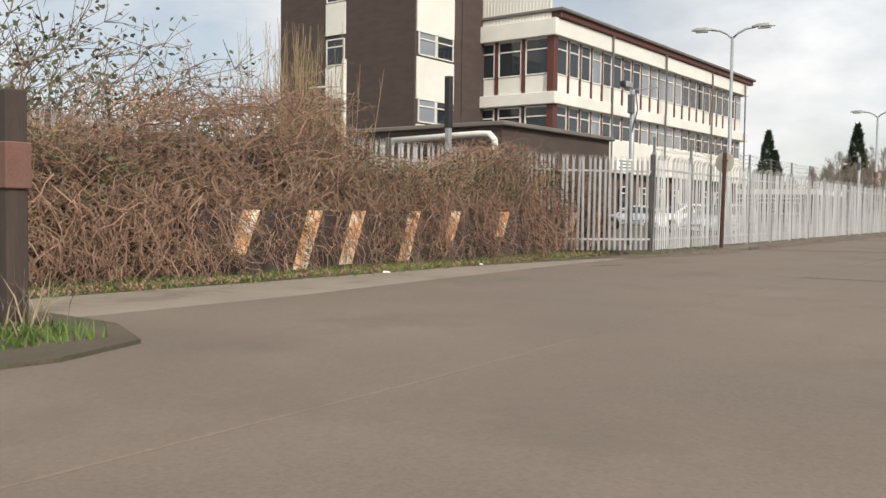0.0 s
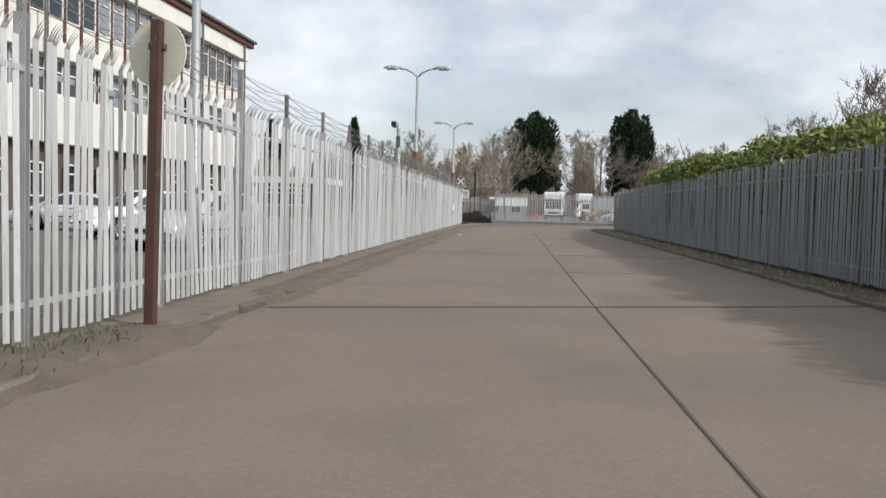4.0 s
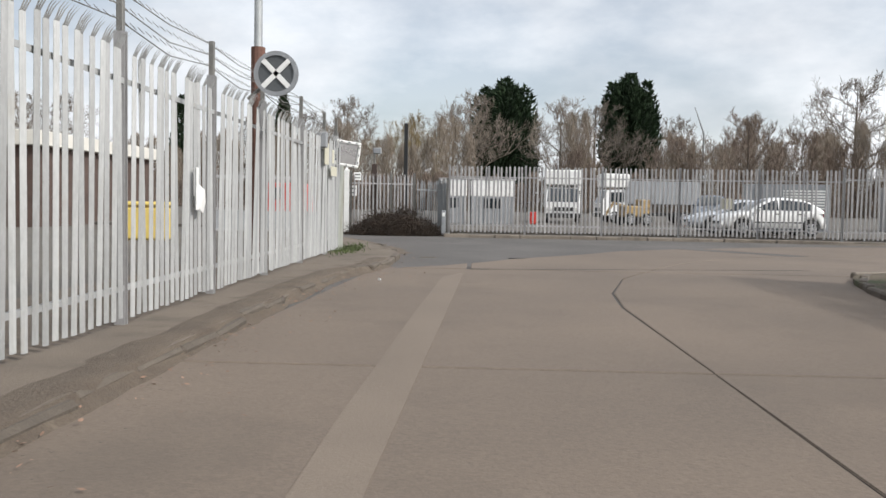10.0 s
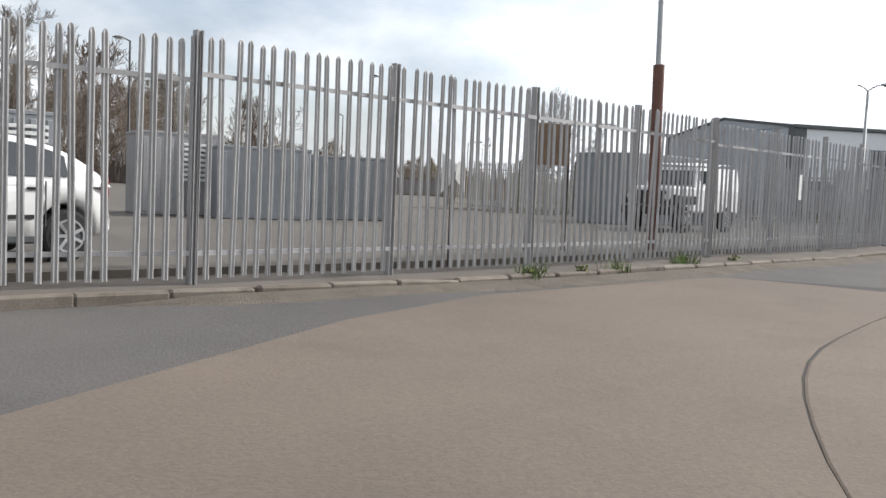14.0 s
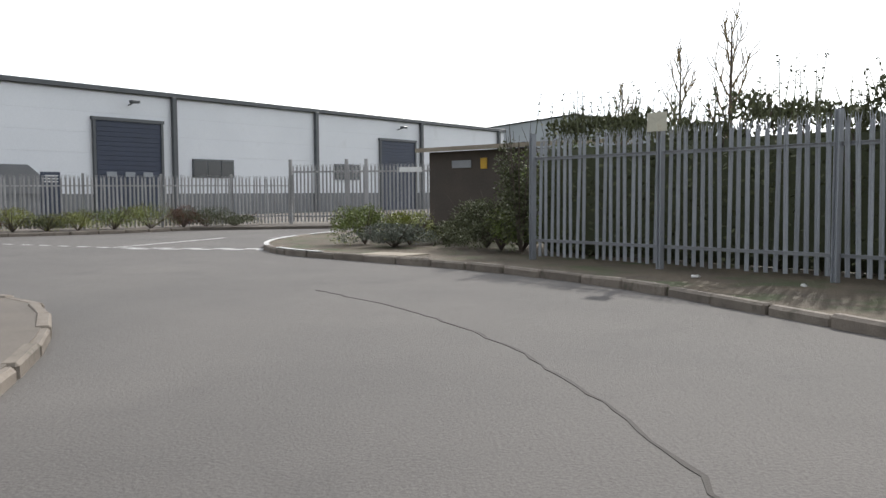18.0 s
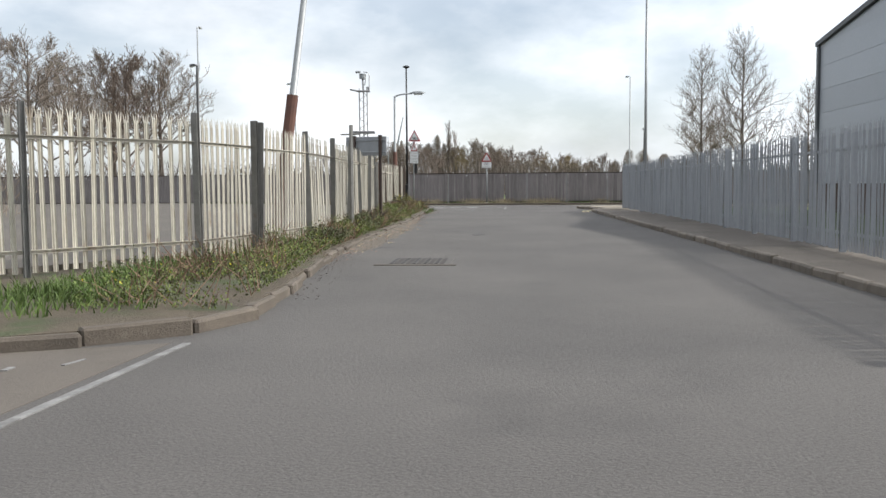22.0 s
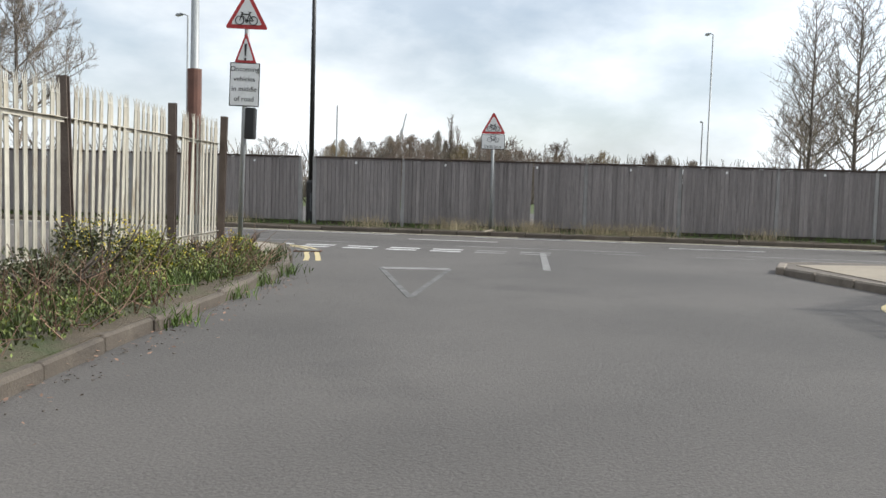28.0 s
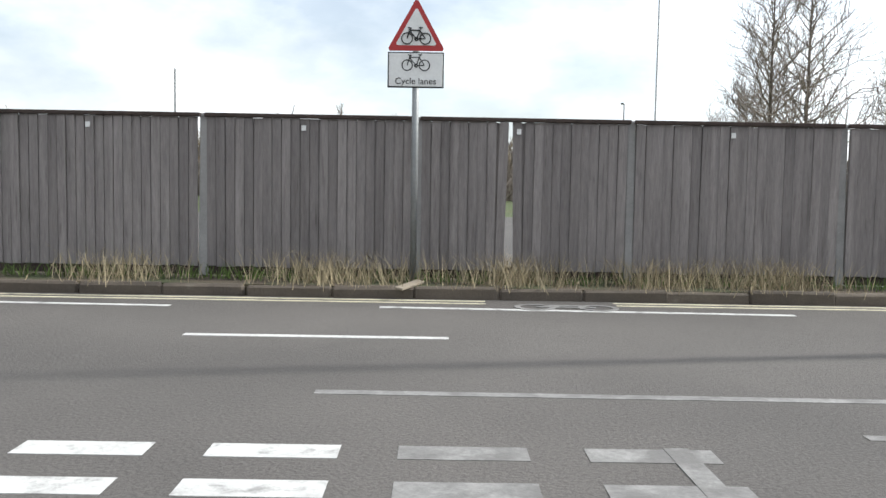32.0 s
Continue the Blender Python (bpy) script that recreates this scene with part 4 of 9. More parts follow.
def palisade(label, pts, h, mat, style="splay", base=0.12, pitch=0.152, bay=2.75, post_mat=None, post_h=None, ext=0.0, face=1, lean=0.0, group="steel palisade fences"):
    """A fence along pts; pales stand on the side `face` (1: to the right of the run)."""
    f = thing("palisade_fence", label, "fence", pose(pts[0][0], pts[0][1], base), group)
    inv = Vector((pts[0][0], pts[0][1], base))
    pm = pale_mesh(h - 0.06, style, mat)
    post_mat = post_mat or post_steel
    ph = post_h or h + 0.05
    pg = Geo().prism([(-0.037, -0.05), (-0.027, -0.05), (-0.027, -0.005), (0.027, -0.005), (0.027, -0.05), (0.037, -0.05), (0.037, 0.05), (0.027, 0.05), (0.027, 0.005), (-0.027, 0.005), (-0.027, 0.05), (-0.037, 0.05)], 0, ph)
    pmesh = pg.mesh("post", post_mat)
    xmesh = Geo().box((0, 0, ph + ext / 2), (0.06, 0.06, ext), 0.004).mesh("post_extension", post_steel) if ext else None
    fy = -face
    spots = along(pts, bay)
    if (Vector(pts[-1][:2]) - Vector(spots[-1][:2])).length > 0.5:
        a = spots[-1][2]
        spots.append((pts[-1][0], pts[-1][1], a))
    for (x, y, a) in spots:
        d = math.radians(a)
        tilt = random.gauss(0, 0.5 + lean)
        po = part("post", pmesh, post_mat, f, m=pose(x - inv.x, y - inv.y, -0.03, tilt, 0, a))
        if ext:
            part("extension", xmesh, post_steel, po)
    for (xa, ya, a), (xb, yb, _) in zip(spots, spots[1:]):
        d = Vector((xb - xa, yb - ya))
        L = d.length
        ang = math.degrees(math.atan2(d.y, d.x))
        n = Vector((-d.y, d.x)).normalized() * fy
        bl = random.gauss(0, 0.4 + lean * 1.2)
        for z in (0.32, h - 0.42):
            rail = Geo().box((L / 2, 0.0, z), (L - 0.06, 0.006, 0.05)).box((L / 2, -0.02 * fy, z + 0.022), (L - 0.06, 0.04, 0.006))
            part("rail", rail, mat, f, m=pose(xa + n.x * 0.045 - inv.x, ya + n.y * 0.045 - inv.y, 0, 0, 0, ang))
        k = max(2, round((L - 0.08) / pitch))
        for i in range(k):
            if random.random() < 0.004:
                continue
            q = 0.06 + (L - 0.12) * (i + 0.5) / k
            p = Vector((xa, ya)) + d * (q / L) + n * 0.05
            part("pale", pm, mat, f, m=pose(p.x - inv.x, p.y - inv.y, 0.05 + random.gauss(0, 0.008), bl * fy + random.gauss(0, 0.5), random.gauss(0, 0.45), ang + (0 if fy > 0 else 180)))
    return f

# ---- buildings ----
def window_unit(owner, x, y, z, w, h, turn, top=0.3, mat=None, sill=False):
    """A framed window with a top light, its face towards local -y."""
    m = pose(x, y, z, 0, 0, turn)
    g = Geo()
    for c, s in (((0, 0, 0.04), (w, 0.09, 0.08)), ((0, 0, h - 0.04), (w, 0.09, 0.08)), ((-w / 2 + 0.04, 0, h / 2), (0.08, 0.09, h)), ((w / 2 - 0.04, 0, h / 2), (0.08, 0.09, h)), ((0, 0, h * (1 - top)), (w, 0.09, 0.08))):
        g.box(c, s, 0.008)
    win = part("window", g, white_panel, owner, m=m)
    part("pane", Geo().box((0, 0.02, h * (1 - top) / 2), (w - 0.14, 0.012, h * (1 - top) - 0.1)), mat or pane_dark, win)
    part("pane", Geo().box((0, 0.02, h * (1 - top / 2)), (w - 0.14, 0.012, h * top - 0.1)), mat or pane_dark, win)
    if sill:
        part("sill", Geo().box((0, -0.06, -0.02), (w + 0.1, 0.2, 0.05), 0.01), white_panel, win)
    return win


office = thing("office_block", "three-storey brown brick office block with white panel bands and red-brown mullions", "building", pose(0, 0, 0))
fx, y0, y1 = -28.3, 48.4, 83.2
part("wall", Geo().box((fx - 7.2, (y0 + y1) / 2, 6.5), (14, y1 - y0 - 0.1, 13)), brick_red, office)
for z0, z1, o in ((3.8, 6.05, 0.35), (7.75, 8.5, 0.5), (11.95, 13.0, 0.5)):
    part("band", Geo().box((fx - 7.0, (y0 + y1) / 2, (z0 + z1) / 2), (14 + 2 * o, y1 - y0 + 2 * o, z1 - z0), 0.03), white_panel, office, "white horizontal panel band")
part("eave", Geo().box((fx - 6.9, (y0 + y1) / 2 + 0.5, 13.2), (15.2, y1 - y0 + 1.4, 0.36), 0.04), brown_timber, office)
part("roof", Geo().box((fx - 6.9, (y0 + y1) / 2 + 0.5, 13.5), (15.6, y1 - y0 + 1.8, 0.22), 0.05), roof_grey, office)
screen = part("roof_screen", Geo().box((fx - 2.9, y0 - 0.2, 13.9), (5.8, 0.12, 1.9)), white_panel, office, "white ribbed cladding over the end wall")
for k in range(24):
    part("rib", Geo().box((fx - 5.7 + k * 0.245, y0 - 0.27, 13.9), (0.05, 0.05, 1.88)), white_panel, screen)
nb = 22
bw = (y1 - y0 - 0.6) / nb
mull = Geo().box((0, 0, 0), (0.2, 0.22, 3.45)).mesh("mullion", brown_timber)
mull2 = Geo().box((0, 0, 0), (0.2, 0.22, 1.7)).mesh("mullion", brown_timber)
for k in range(nb):
    yc = y0 + 0.3 + bw * (k + 0.5)
    pm_ = random.choice((pane_dark, pane_dark, pane_sky))
    window_unit(office, fx + 0.06, yc, 9.65, bw - 0.24, 2.28, 90, mat=pm_)
    part("spandrel", Geo().box((fx + 0.03, yc, 9.07), (0.06, bw - 0.22, 1.12)), white_panel, office)
    window_unit(office, fx + 0.06, yc, 6.08, bw - 0.24, 1.66, 90, top=0.36, mat=pm_)
    part("mullion", mull, brown_timber, office, m=pose(fx + 0.02, yc - bw / 2, 10.22, 0, 0, 90))
    part("mullion", mull2, brown_timber, office, m=pose(fx + 0.02, yc - bw / 2, 6.9, 0, 0, 90))
    if k % 2 == 0:
        window_unit(office, fx + 0.04, yc, 1.3, bw - 0.4, 1.6, 90, top=0.3)
for k in range(3):
    xc = fx - 1.05 - 2.05 * k
    window_unit(office, xc, y0 - 0.06, 9.65, 1.75, 2.28, 0, mat=pane_dark)
    part("spandrel", Geo().box((xc, y0 - 0.03, 9.07), (1.75, 0.06, 1.12)), white_panel, office)
    window_unit(office, xc, y0 - 0.06, 6.1, 1.75, 1.6, 0, top=0.4)
    part("mullion", mull, brown_timber, office, m=pose(xc + 1.02, y0 - 0.02, 10.22))
part("corner_post", Geo().box((fx + 0.02, y0 - 0.02, 9.1), (0.5, 0.5, 6.0), 0.02), brown_timber, office)
for yy in (55.5, 64.5, 74.2, 82.5):
    part("downpipe", Geo().tube([(fx + 0.62, yy, 0.2), (fx + 0.62, yy, 13.2)], 0.07, 8), roof_grey, office)

tower = thing("stair_tower", "tall dark brown brick stair tower with white panel window strips", "building")
part("wall", Geo().box((-39.3, 47.4, 10), (11.6, 12.4, 20)), brick_brown, tower)
part("return_wall", Geo().box((-33.68, 47.2, 9.6), (0.5, 2.6, 19.2)), brick_brown, tower)
for zz in range(0, 20, 4):
    a = part("strip_panel", Geo().box((-39.95, 41.16, zz + 1.1), (1.7, 0.1, 2.0)), white_panel, tower)
    window_unit(tower, -39.95, 41.14, zz + 2.15, 1.6, 1.7, 0, top=0.3)
    part("strip_panel", Geo().box((-33.48, 43.2, zz + 0.95), (0.1, 3.7, 2.5)), white_panel, tower)
    window_unit(tower, -33.44, 42.35, zz + 2.3, 1.7, 1.45, 90, top=0.32, mat=pane_sky)
    window_unit(tower, -33.44, 44.1, zz + 2.3, 1.7, 1.45, 90, top=0.32)
part("coping", Geo().box((-39.3, 47.4, 20.1), (12, 12.8, 0.25), 0.03), roof_grey, tower)

low = thing("plant_house", "single-storey dark brick flat-roofed plant house", "building")
part("wall", Geo().box((-27.7, 29.3, 2.0), (22, 8.0, 4.0)), brick_brown, low)
part("roof", Geo().box((-27.7, 29.3, 4.08), (22.4, 8.3, 0.16), 0.03), roof_grey, low)
pipe = thing("service_pipe", "white-painted bent service pipe beside the plant house", "pipe")
part("pipe_run", Geo().tube([(-21.5, 24.9, 3.62), (-17.4, 24.9, 3.72), (-16.95, 24.9, 3.7), (-16.73, 24.9, 3.5), (-16.7, 24.9, 3.2), (-16.7, 24.9, 0.1)], 0.11, 10), white_panel, pipe, smooth=True)
mast = thing("steel_post", "dark square steel post with a pale lower sleeve", "post", pose(-16.8, 22.4, 0.1))
part("sleeve", Geo().box((0, 0, 1.8), (0.16, 0.16, 3.6), 0.01), lamp_grey, mast)
part("upper", Geo().box((0, 0, 4.4), (0.2, 0.2, 1.6), 0.01), black_paint, mast)
rack = thing("pipe_rack", "galvanised steel pipe rack with a white vent pipe", "frame", pose(-24.8, 24.4, 0.09))
for x in (-1.6, 0, 0.9):
    part("leg", Geo().box((x, 0, 2.6), (0.16, 0.16, 5.2), 0.01), lamp_grey, rack)
part("beam", Geo().box((-2.6, 0, 5.05), (8.2, 0.14, 0.16), 0.01), lamp_grey, rack)
part("beam", Geo().box((0.2, 0, 4.75), (2.6, 0.14, 0.14), 0.01), lamp_grey, rack)
part("vent_pipe", Geo().tube([(1.2, 0.4, 0), (1.2, 0.4, 6.7)], 0.09, 8), white_panel, rack)
part("vent_arm", Geo().tube([(1.2, 0.4, 5.7), (-0.6, 0.4, 5.75)], 0.04, 6), white_panel, rack)
shed = thing("store_shed", "pale cream low building behind the hedge", "building")
part("wall", Geo().box((-29, 15.5, 1.6), (9, 8, 3.3)), material("cream_wall", (0.72, 0.65, 0.44), (0.6, 0.54, 0.36), 0.8, scale=0.5), shed)
part("roof", Geo().box((-29, 15.5, 3.35), (9.6, 8.6, 0.24), 0.04), roof_grey, shed)
green = thing("green_container", "dark green steel container behind the brambles", "container", pose(-15.6, 17.6, 0.1, 0, 0, 70))
gm = material("green_paint", (0.02, 0.09, 0.06), (0.012, 0.06, 0.04), 0.6, scale=2, fine=20, bump=0.1)
part("body", Geo().box((0, 0, 1.15), (3.6, 1.6, 2.3), 0.03), gm, green)
for k in range(16):
    part("rib", Geo().box((-1.7 + k * 0.225, -0.82, 1.15), (0.09, 0.05, 2.1), 0.008), gm, green)
annex = thing("annex_building", "low flat-roofed building with a white fascia behind the fence", "building")
part("wall", Geo().box((-34, 100, 1.6), (20, 12, 3.2)), brick_red, annex)
part("fascia", Geo().box((-34, 100, 3.35), (20.6, 12.6, 0.55), 0.03), white_panel, annex)
for k in range(8):
    window_unit(annex, -43 + 2.4 * k, 93.96, 1.1, 1.9, 1.6, 0, top=0.3)

for ob in (office, tower, low, pipe, mast, rack, shed, green):
    on_site(ob)

# warehouse
wh = thing("warehouse", "large white and silver clad warehouse with blue shutter doors", "building", Matrix.Translation((0, 0, 0.1)))
WM = Matrix(((0.798, 0.602, 0, 54.7), (-0.602, 0.798, 0, 104.7), (0, 0, 1, 0), (0, 0, 0, 1)))  # local x: v, y: u


def wpart(name, geo, mat, parent=wh, label=""):
    geo.v = [tuple(WM @ Vector(p)) for p in geo.v]
    return part(name, geo, mat, parent, label)


eave, apex, v0, v1, u0, u1 = 6.75, 7.95, 8.24, 57.0, 12.3, 32.9
um = (u0 + u1) / 2
shell = Geo().add([(v, u, z) for v in (v0 + 0.12, v1) for u, z in ((u0 + 0.1, 0), (u0 + 0.1, eave), (um, apex), (u1, eave), (u1, 0))],
                  [(0, 1, 2, 3, 4), (9, 8, 7, 6, 5), (0, 5, 6, 1), (3, 8, 9, 4)])
wpart("wall", shell, clad_white)
for k in range(6):  # silver gable planks
    za, zb = 1.15 + k * 0.95, 1.15 + (k + 1) * 0.95 - 0.004
    wpart("cladding_sheet", Geo().box((v0 + 0.06, um, (za + zb) / 2), (0.08, u1 - u0 - 0.02, zb - za), 0.006), clad_silver)
gz = 1.15 + 6 * 0.95
wpart("gable_sheet", Geo().add([(v0 + o, u, z) for o in (0.02, 0.1) for u, z in ((u0, gz), (u0, eave), (um, apex), (u1, eave), (u1, gz))], [(0, 1, 2, 3, 4), (9, 8, 7, 6, 5)]), clad_silver)
wpart("plinth", Geo().box((v0 + 0.02, um, 0.56), (0.12, u1 - u0 + 0.1, 1.12), 0.01), brick_red)
wpart("corner_cladding", Geo().box((v0 + 0.47, u0 - 0.0, 3.5), (0.98, 0.14, 6.9), 0.01), clad_dark)
wpart("corner_cladding", Geo().box((v0 - 0.02, u0 + 0.35, 3.5), (0.12, 0.8, 6.9), 0.01), clad_dark)
wpart("end_trim", Geo().box((v0 - 0.01, u1 - 0.1, 3.4), (0.14, 0.24, 6.7), 0.01), clad_dark)
wpart("fascia", Geo().box(((v0 + v1) / 2, u0 - 0.05, eave + 0.12), (v1 - v0 + 0.3, 0.3, 0.26), 0.02), clad_dark)
for (ua, za), (ub, zb) in (((u0 - 0.1, eave + 0.12), (um, apex + 0.14)), ((um, apex + 0.14), (u1 + 0.1, eave + 0.1))):
    wpart("verge_trim", Geo().tube([(v0 - 0.02, ua, za), (v0 - 0.02, ub, zb)], 0.13, 4), clad_dark)
wpart("roof", Geo().add([(v, u, z) for v in (v0 - 0.05, v1) for u, z in ((u0 - 0.1, eave + 0.1), (um, apex + 0.1), (u1 + 0.1, eave + 0.1))], [(0, 1, 4, 3), (1, 2, 5, 4)]), clad_silver)
for k in range(4):  # front wall planks between the pipes
    va, vb = (9.25, 20.2, 32.0, 44.1, 57.0)[k], (9.25, 20.2, 32.0, 44.1, 57.0)[k + 1]
    for j in range(5):
        za = 1.32 + j * 1.07
        wpart("cladding_sheet", Geo().box(((va + vb) / 2, u0 + 0.02, za + 0.53), (vb - va - 0.02, 0.05, 1.067), 0.004), clad_white)
    wpart("plinth", Geo().box(((va + vb) / 2, u0 + 0.0, 0.65), (vb - va - 0.02, 0.1, 1.3), 0.01), clad_mid)
for v in (20.26, 32.05, 44.15, 55.9):
    wpart("downpipe", Geo().box((v, u0 - 0.14, 3.4), (0.3, 0.22, 6.8), 0.02), clad_dark)
wpart("shaped_panel", Geo().prism([(9.3, 12.14), (13.4, 12.14), (13.4, 12.2), (9.3, 12.2)], 1.3, 1.32).add([(v, u, z) for u in (12.14, 12.2) for v, z in ((8.3, 1.3), (13.2, 1.3), (11.4, 2.75), (8.3, 2.75))], [(0, 1, 2, 3), (7, 6, 5, 4), (1, 5, 6, 2), (2, 6, 7, 3)]), clad_mid)
for va, vb in ((15.12, 19.4), (38.97, 43.33)):
    d = wpart("shutter_door", Geo().box(((va + vb) / 2, u0 - 0.05, 2.6), (vb - va, 0.1, 5.2), 0.01), door_blue, label="dark blue roller shutter")
    for j in range(20):
        wpart("slat", Geo().box(((va + vb) / 2, u0 - 0.11, 0.14 + j * 0.255), (vb - va - 0.24, 0.03, 0.235), 0.01), door_blue, d)
    for v in (va, vb):
        wpart("door_jamb", Geo().box((v, u0 - 0.1, 2.65), (0.16, 0.16, 5.3), 0.01), clad_dark, d)
    wpart("door_head", Geo().box(((va + vb) / 2, u0 - 0.1, 5.28), (vb - va + 0.3, 0.18, 0.18), 0.01), clad_dark, d)
for j in range(3):
    wpart("vision_pane", Geo().box((16.1 + j * 1.15, u0 - 0.14, 2.35), (0.62, 0.03, 0.26), 0.005), pane_sky)
for va, vb in ((21.57, 24.7), (33.9, 36.6)):
    w = wpart("window", Geo().box(((va + vb) / 2, u0 - 0.04, 2.78), (vb - va, 0.12, 1.1), 0.01), clad_dark)
    for j in range(3):
        wpart("pane", Geo().box((va + (vb - va) * (j + 0.5) / 3, u0 - 0.11, 2.78), ((vb - va) / 3 - 0.1, 0.02, 0.92)), pane_dark, w)
for v in (17.3, 41.2):
    lamp = wpart("floodlight", Geo().box((v, u0 - 0.62, 6.25), (0.5, 0.34, 0.16), 0.03), clad_dark)
    wpart("bracket", Geo().tube([(v, u0 - 0.05, 6.1), (v, u0 - 0.5, 6.2)], 0.04, 6), clad_dark, lamp)
wh2 = thing("far_warehouse", "distant grey gabled warehouse with a round blue emblem", "building", pose(170, 62, 0, 0, 0, -85))
part("wall", Geo().add([(x, y, z) for y in (0, 40) for x, z in ((-26, 0), (-26, 10), (0, 13.8), (26, 10), (26, 0))], [(0, 1, 2, 3, 4), (9, 8, 7, 6, 5), (0, 5, 6, 1), (3, 8, 9, 4)]), clad_silver, wh2)
part("roof", Geo().add([(x, y, z) for y in (-0.6, 40) for x, z in ((-27, 9.9), (0, 14.1), (27, 9.9))], [(0, 1, 4, 3), (1, 2, 5, 4)]), clad_dark, wh2)
part("emblem", Geo().disc((-8.5, -0.15, 8.6), 1.0, 0.1, (0, 1, 0)), door_blue, wh2)

# substation
sub = thing("substation", "brown brick electricity substation with a pale sheet roof", "building", pose(50.0, 87.1, 0.1, 0, 0, 43))
part("wall", Geo().box((0, -1.6, 1.15), (3.5, 3.2, 2.3), 0.01), material("weathered_grp", (0.085, 0.068, 0.055), (0.05, 0.042, 0.035), 0.8, scale=1, fine=20, bump=0.2), sub)
part("side_panel", Geo().box((-1.78, -1.6, 1.15), (0.06, 3.1, 2.26), 0.01), sign_back, sub)
part("roof", Geo().add([(-2.0, -3.5, 2.55), (2.0, -3.5, 2.55), (2.0, 0.3, 2.3), (-2.0, 0.3, 2.3), (-2.0, -3.5, 2.66), (2.0, -3.5, 2.66), (2.0, 0.3, 2.41), (-2.0, 0.3, 2.41)], [(0, 1, 2, 3), (4, 7, 6, 5), (0, 4, 5, 1), (1, 5, 6, 2), (2, 6, 7, 3), (3, 7, 4, 0)]), pave_light, sub)
part("warning_sign", Geo().box((-0.3, 0.02, 1.95), (0.22, 0.02, 0.28), 0.004), yellow_paint, sub)
part("plate", Geo().box((0.5, 0.02, 1.95), (0.7, 0.02, 0.2), 0.004), sign_back, sub)

# ---- street furniture ----
def street_lamp(x, y, h, label, arms=2, turn=0.0, base_band=None, lean=0.0, arm=1.0, rise=0.35, mat=None):
    mat = mat or lamp_grey
    t = thing("street_lamp", label, "lamp post", pose(x, y, 0.1, 0, lean, turn), "street lamps")
    part("column", Geo().tube([(0, 0, 0), (0, 0, 1.6), (0, 0, 1.65), (0, 0, h)], [0.105, 0.105, 0.075, 0.05], 12), mat, t, smooth=True)
    if base_band:
        part("painted_band", Geo().tube([(0, 0, base_band[0]), (0, 0, base_band[1])], 0.108, 12), rust_red, t)
    for k in range(arms):
        s = 1 if k == 0 else -1
        a = part("arm", Geo().tube([(0, 0, h - 0.05), (s * 0.18, 0, h + rise * 0.4), (s * arm * 0.6, 0, h + rise * 0.85), (s * arm, 0, h + rise)], 0.035, 8), mat, t, smooth=True)
        part("lamp_head", Geo().add([(s * (arm - 0.1 + q * 0.75), yy, h + rise + zz) for q, wd, ht in ((0, 0.05, 0.05), (0.3, 0.11, 0.1), (0.75, 0.13, 0.1), (1, 0.05, 0.04)) for yy, zz in ((-wd, 0), (wd, 0), (wd * 0.6, ht), (-wd * 0.6, ht))],
                                    [(4 * i + j, 4 * i + (j + 1) % 4, 4 * i + 4 + (j + 1) % 4, 4 * i + 4 + j) for i in range(3) for j in range(4)] + [(3, 2, 1, 0), (12, 13, 14, 15)]), mat, a)
        part("lens", Geo().box((s * (arm + 0.3), 0, h + rise - 0.03), (0.45, 0.18, 0.08), 0.03), lamp_glass, a)
    return t


street_lamp(-12.07, 30.25, 7.2, "tall grey double-headed street lamp behind the fence", 2, 10, arm=0.75, rise=0.3)
street_lamp(-11.24, 52.9, 6.45, "tall grey double-headed street lamp with a red-brown base behind the fence", 2, 0, base_band=(0.2, 3.4), arm=0.75, rise=0.3)
street_lamp(-11.32, 75.9, 6.45, "tall grey double-headed street lamp with a red-brown base behind the fence", 2, 0, base_band=(0.2, 3.5), arm=0.75, rise=0.3)
stub = street_lamp(37.2, 96.2, 5.6, "grey street lamp with one head and a bare arm stub", 1, -35, arm=0.7, rise=0.25)
part("arm_stub", Geo().tube([(0, 0, 5.55), (-0.18, 0, 5.7), (-0.5, 0, 5.78)], 0.028, 8), lamp_grey, stub, smooth=True)
street_lamp(*R2(11.2, -9.0), 6.05, "leaning grey street lamp with a rusty brown base over the fence", 1, -37, base_band=(0.1, 2.9), lean=8.0, arm=0.75, rise=0.12)
street_lamp(15.2, 94.0, 7.2, "grey lamp column with a brown lower half behind the fence", 1, 60, base_band=(0.1, 3.6), lean=1.5)
street_lamp(*R2(39.5, -10.35), 5.65, "grey lamp column with a red base band", 1, -37, base_band=(0.6, 2.85), arm=0.9, rise=0.12)
for x, y, h in ((70.3, 174.5, 13.9), (115.7, 172.1, 12.4), (81.1, 180.2, 10.5)):
    street_lamp(x, y, h, "slender tall grey lamp column far behind the fence", 1, random.uniform(0, 180), arm=0.5, rise=0.1)
for x, y, h in ((63.8, 154.1, 8.1), (26.8, 132.4, 8.6), (37.9, 123.6, 7.5), (142, 196, 9)):
    street_lamp(x, y, h, "dark lamp post in the distance", 1, random.uniform(0, 180), arm=0.35, rise=0.05, mat=black_paint)
tp_ = thing("thin_mast", "thin grey mast far behind the board fence", "mast", pose(89.1, 177.0, 0.0))
part("mast", Geo().tube([(0, 0, 0), (0, 0, 5.9)], [0.06, 0.04], 8), lamp_grey, tp_)
bp = thing("black_lamp_post", "slim black lamp post standing in a gap of the board fence", "lamp post", pose(*MR(-4.86, 0.95), 0.12))
part("base", Geo().tube([(0, 0, 0), (0, 0, 1.15), (0, 0, 1.2)], [0.13, 0.13, 0.075], 12), black_paint, bp)
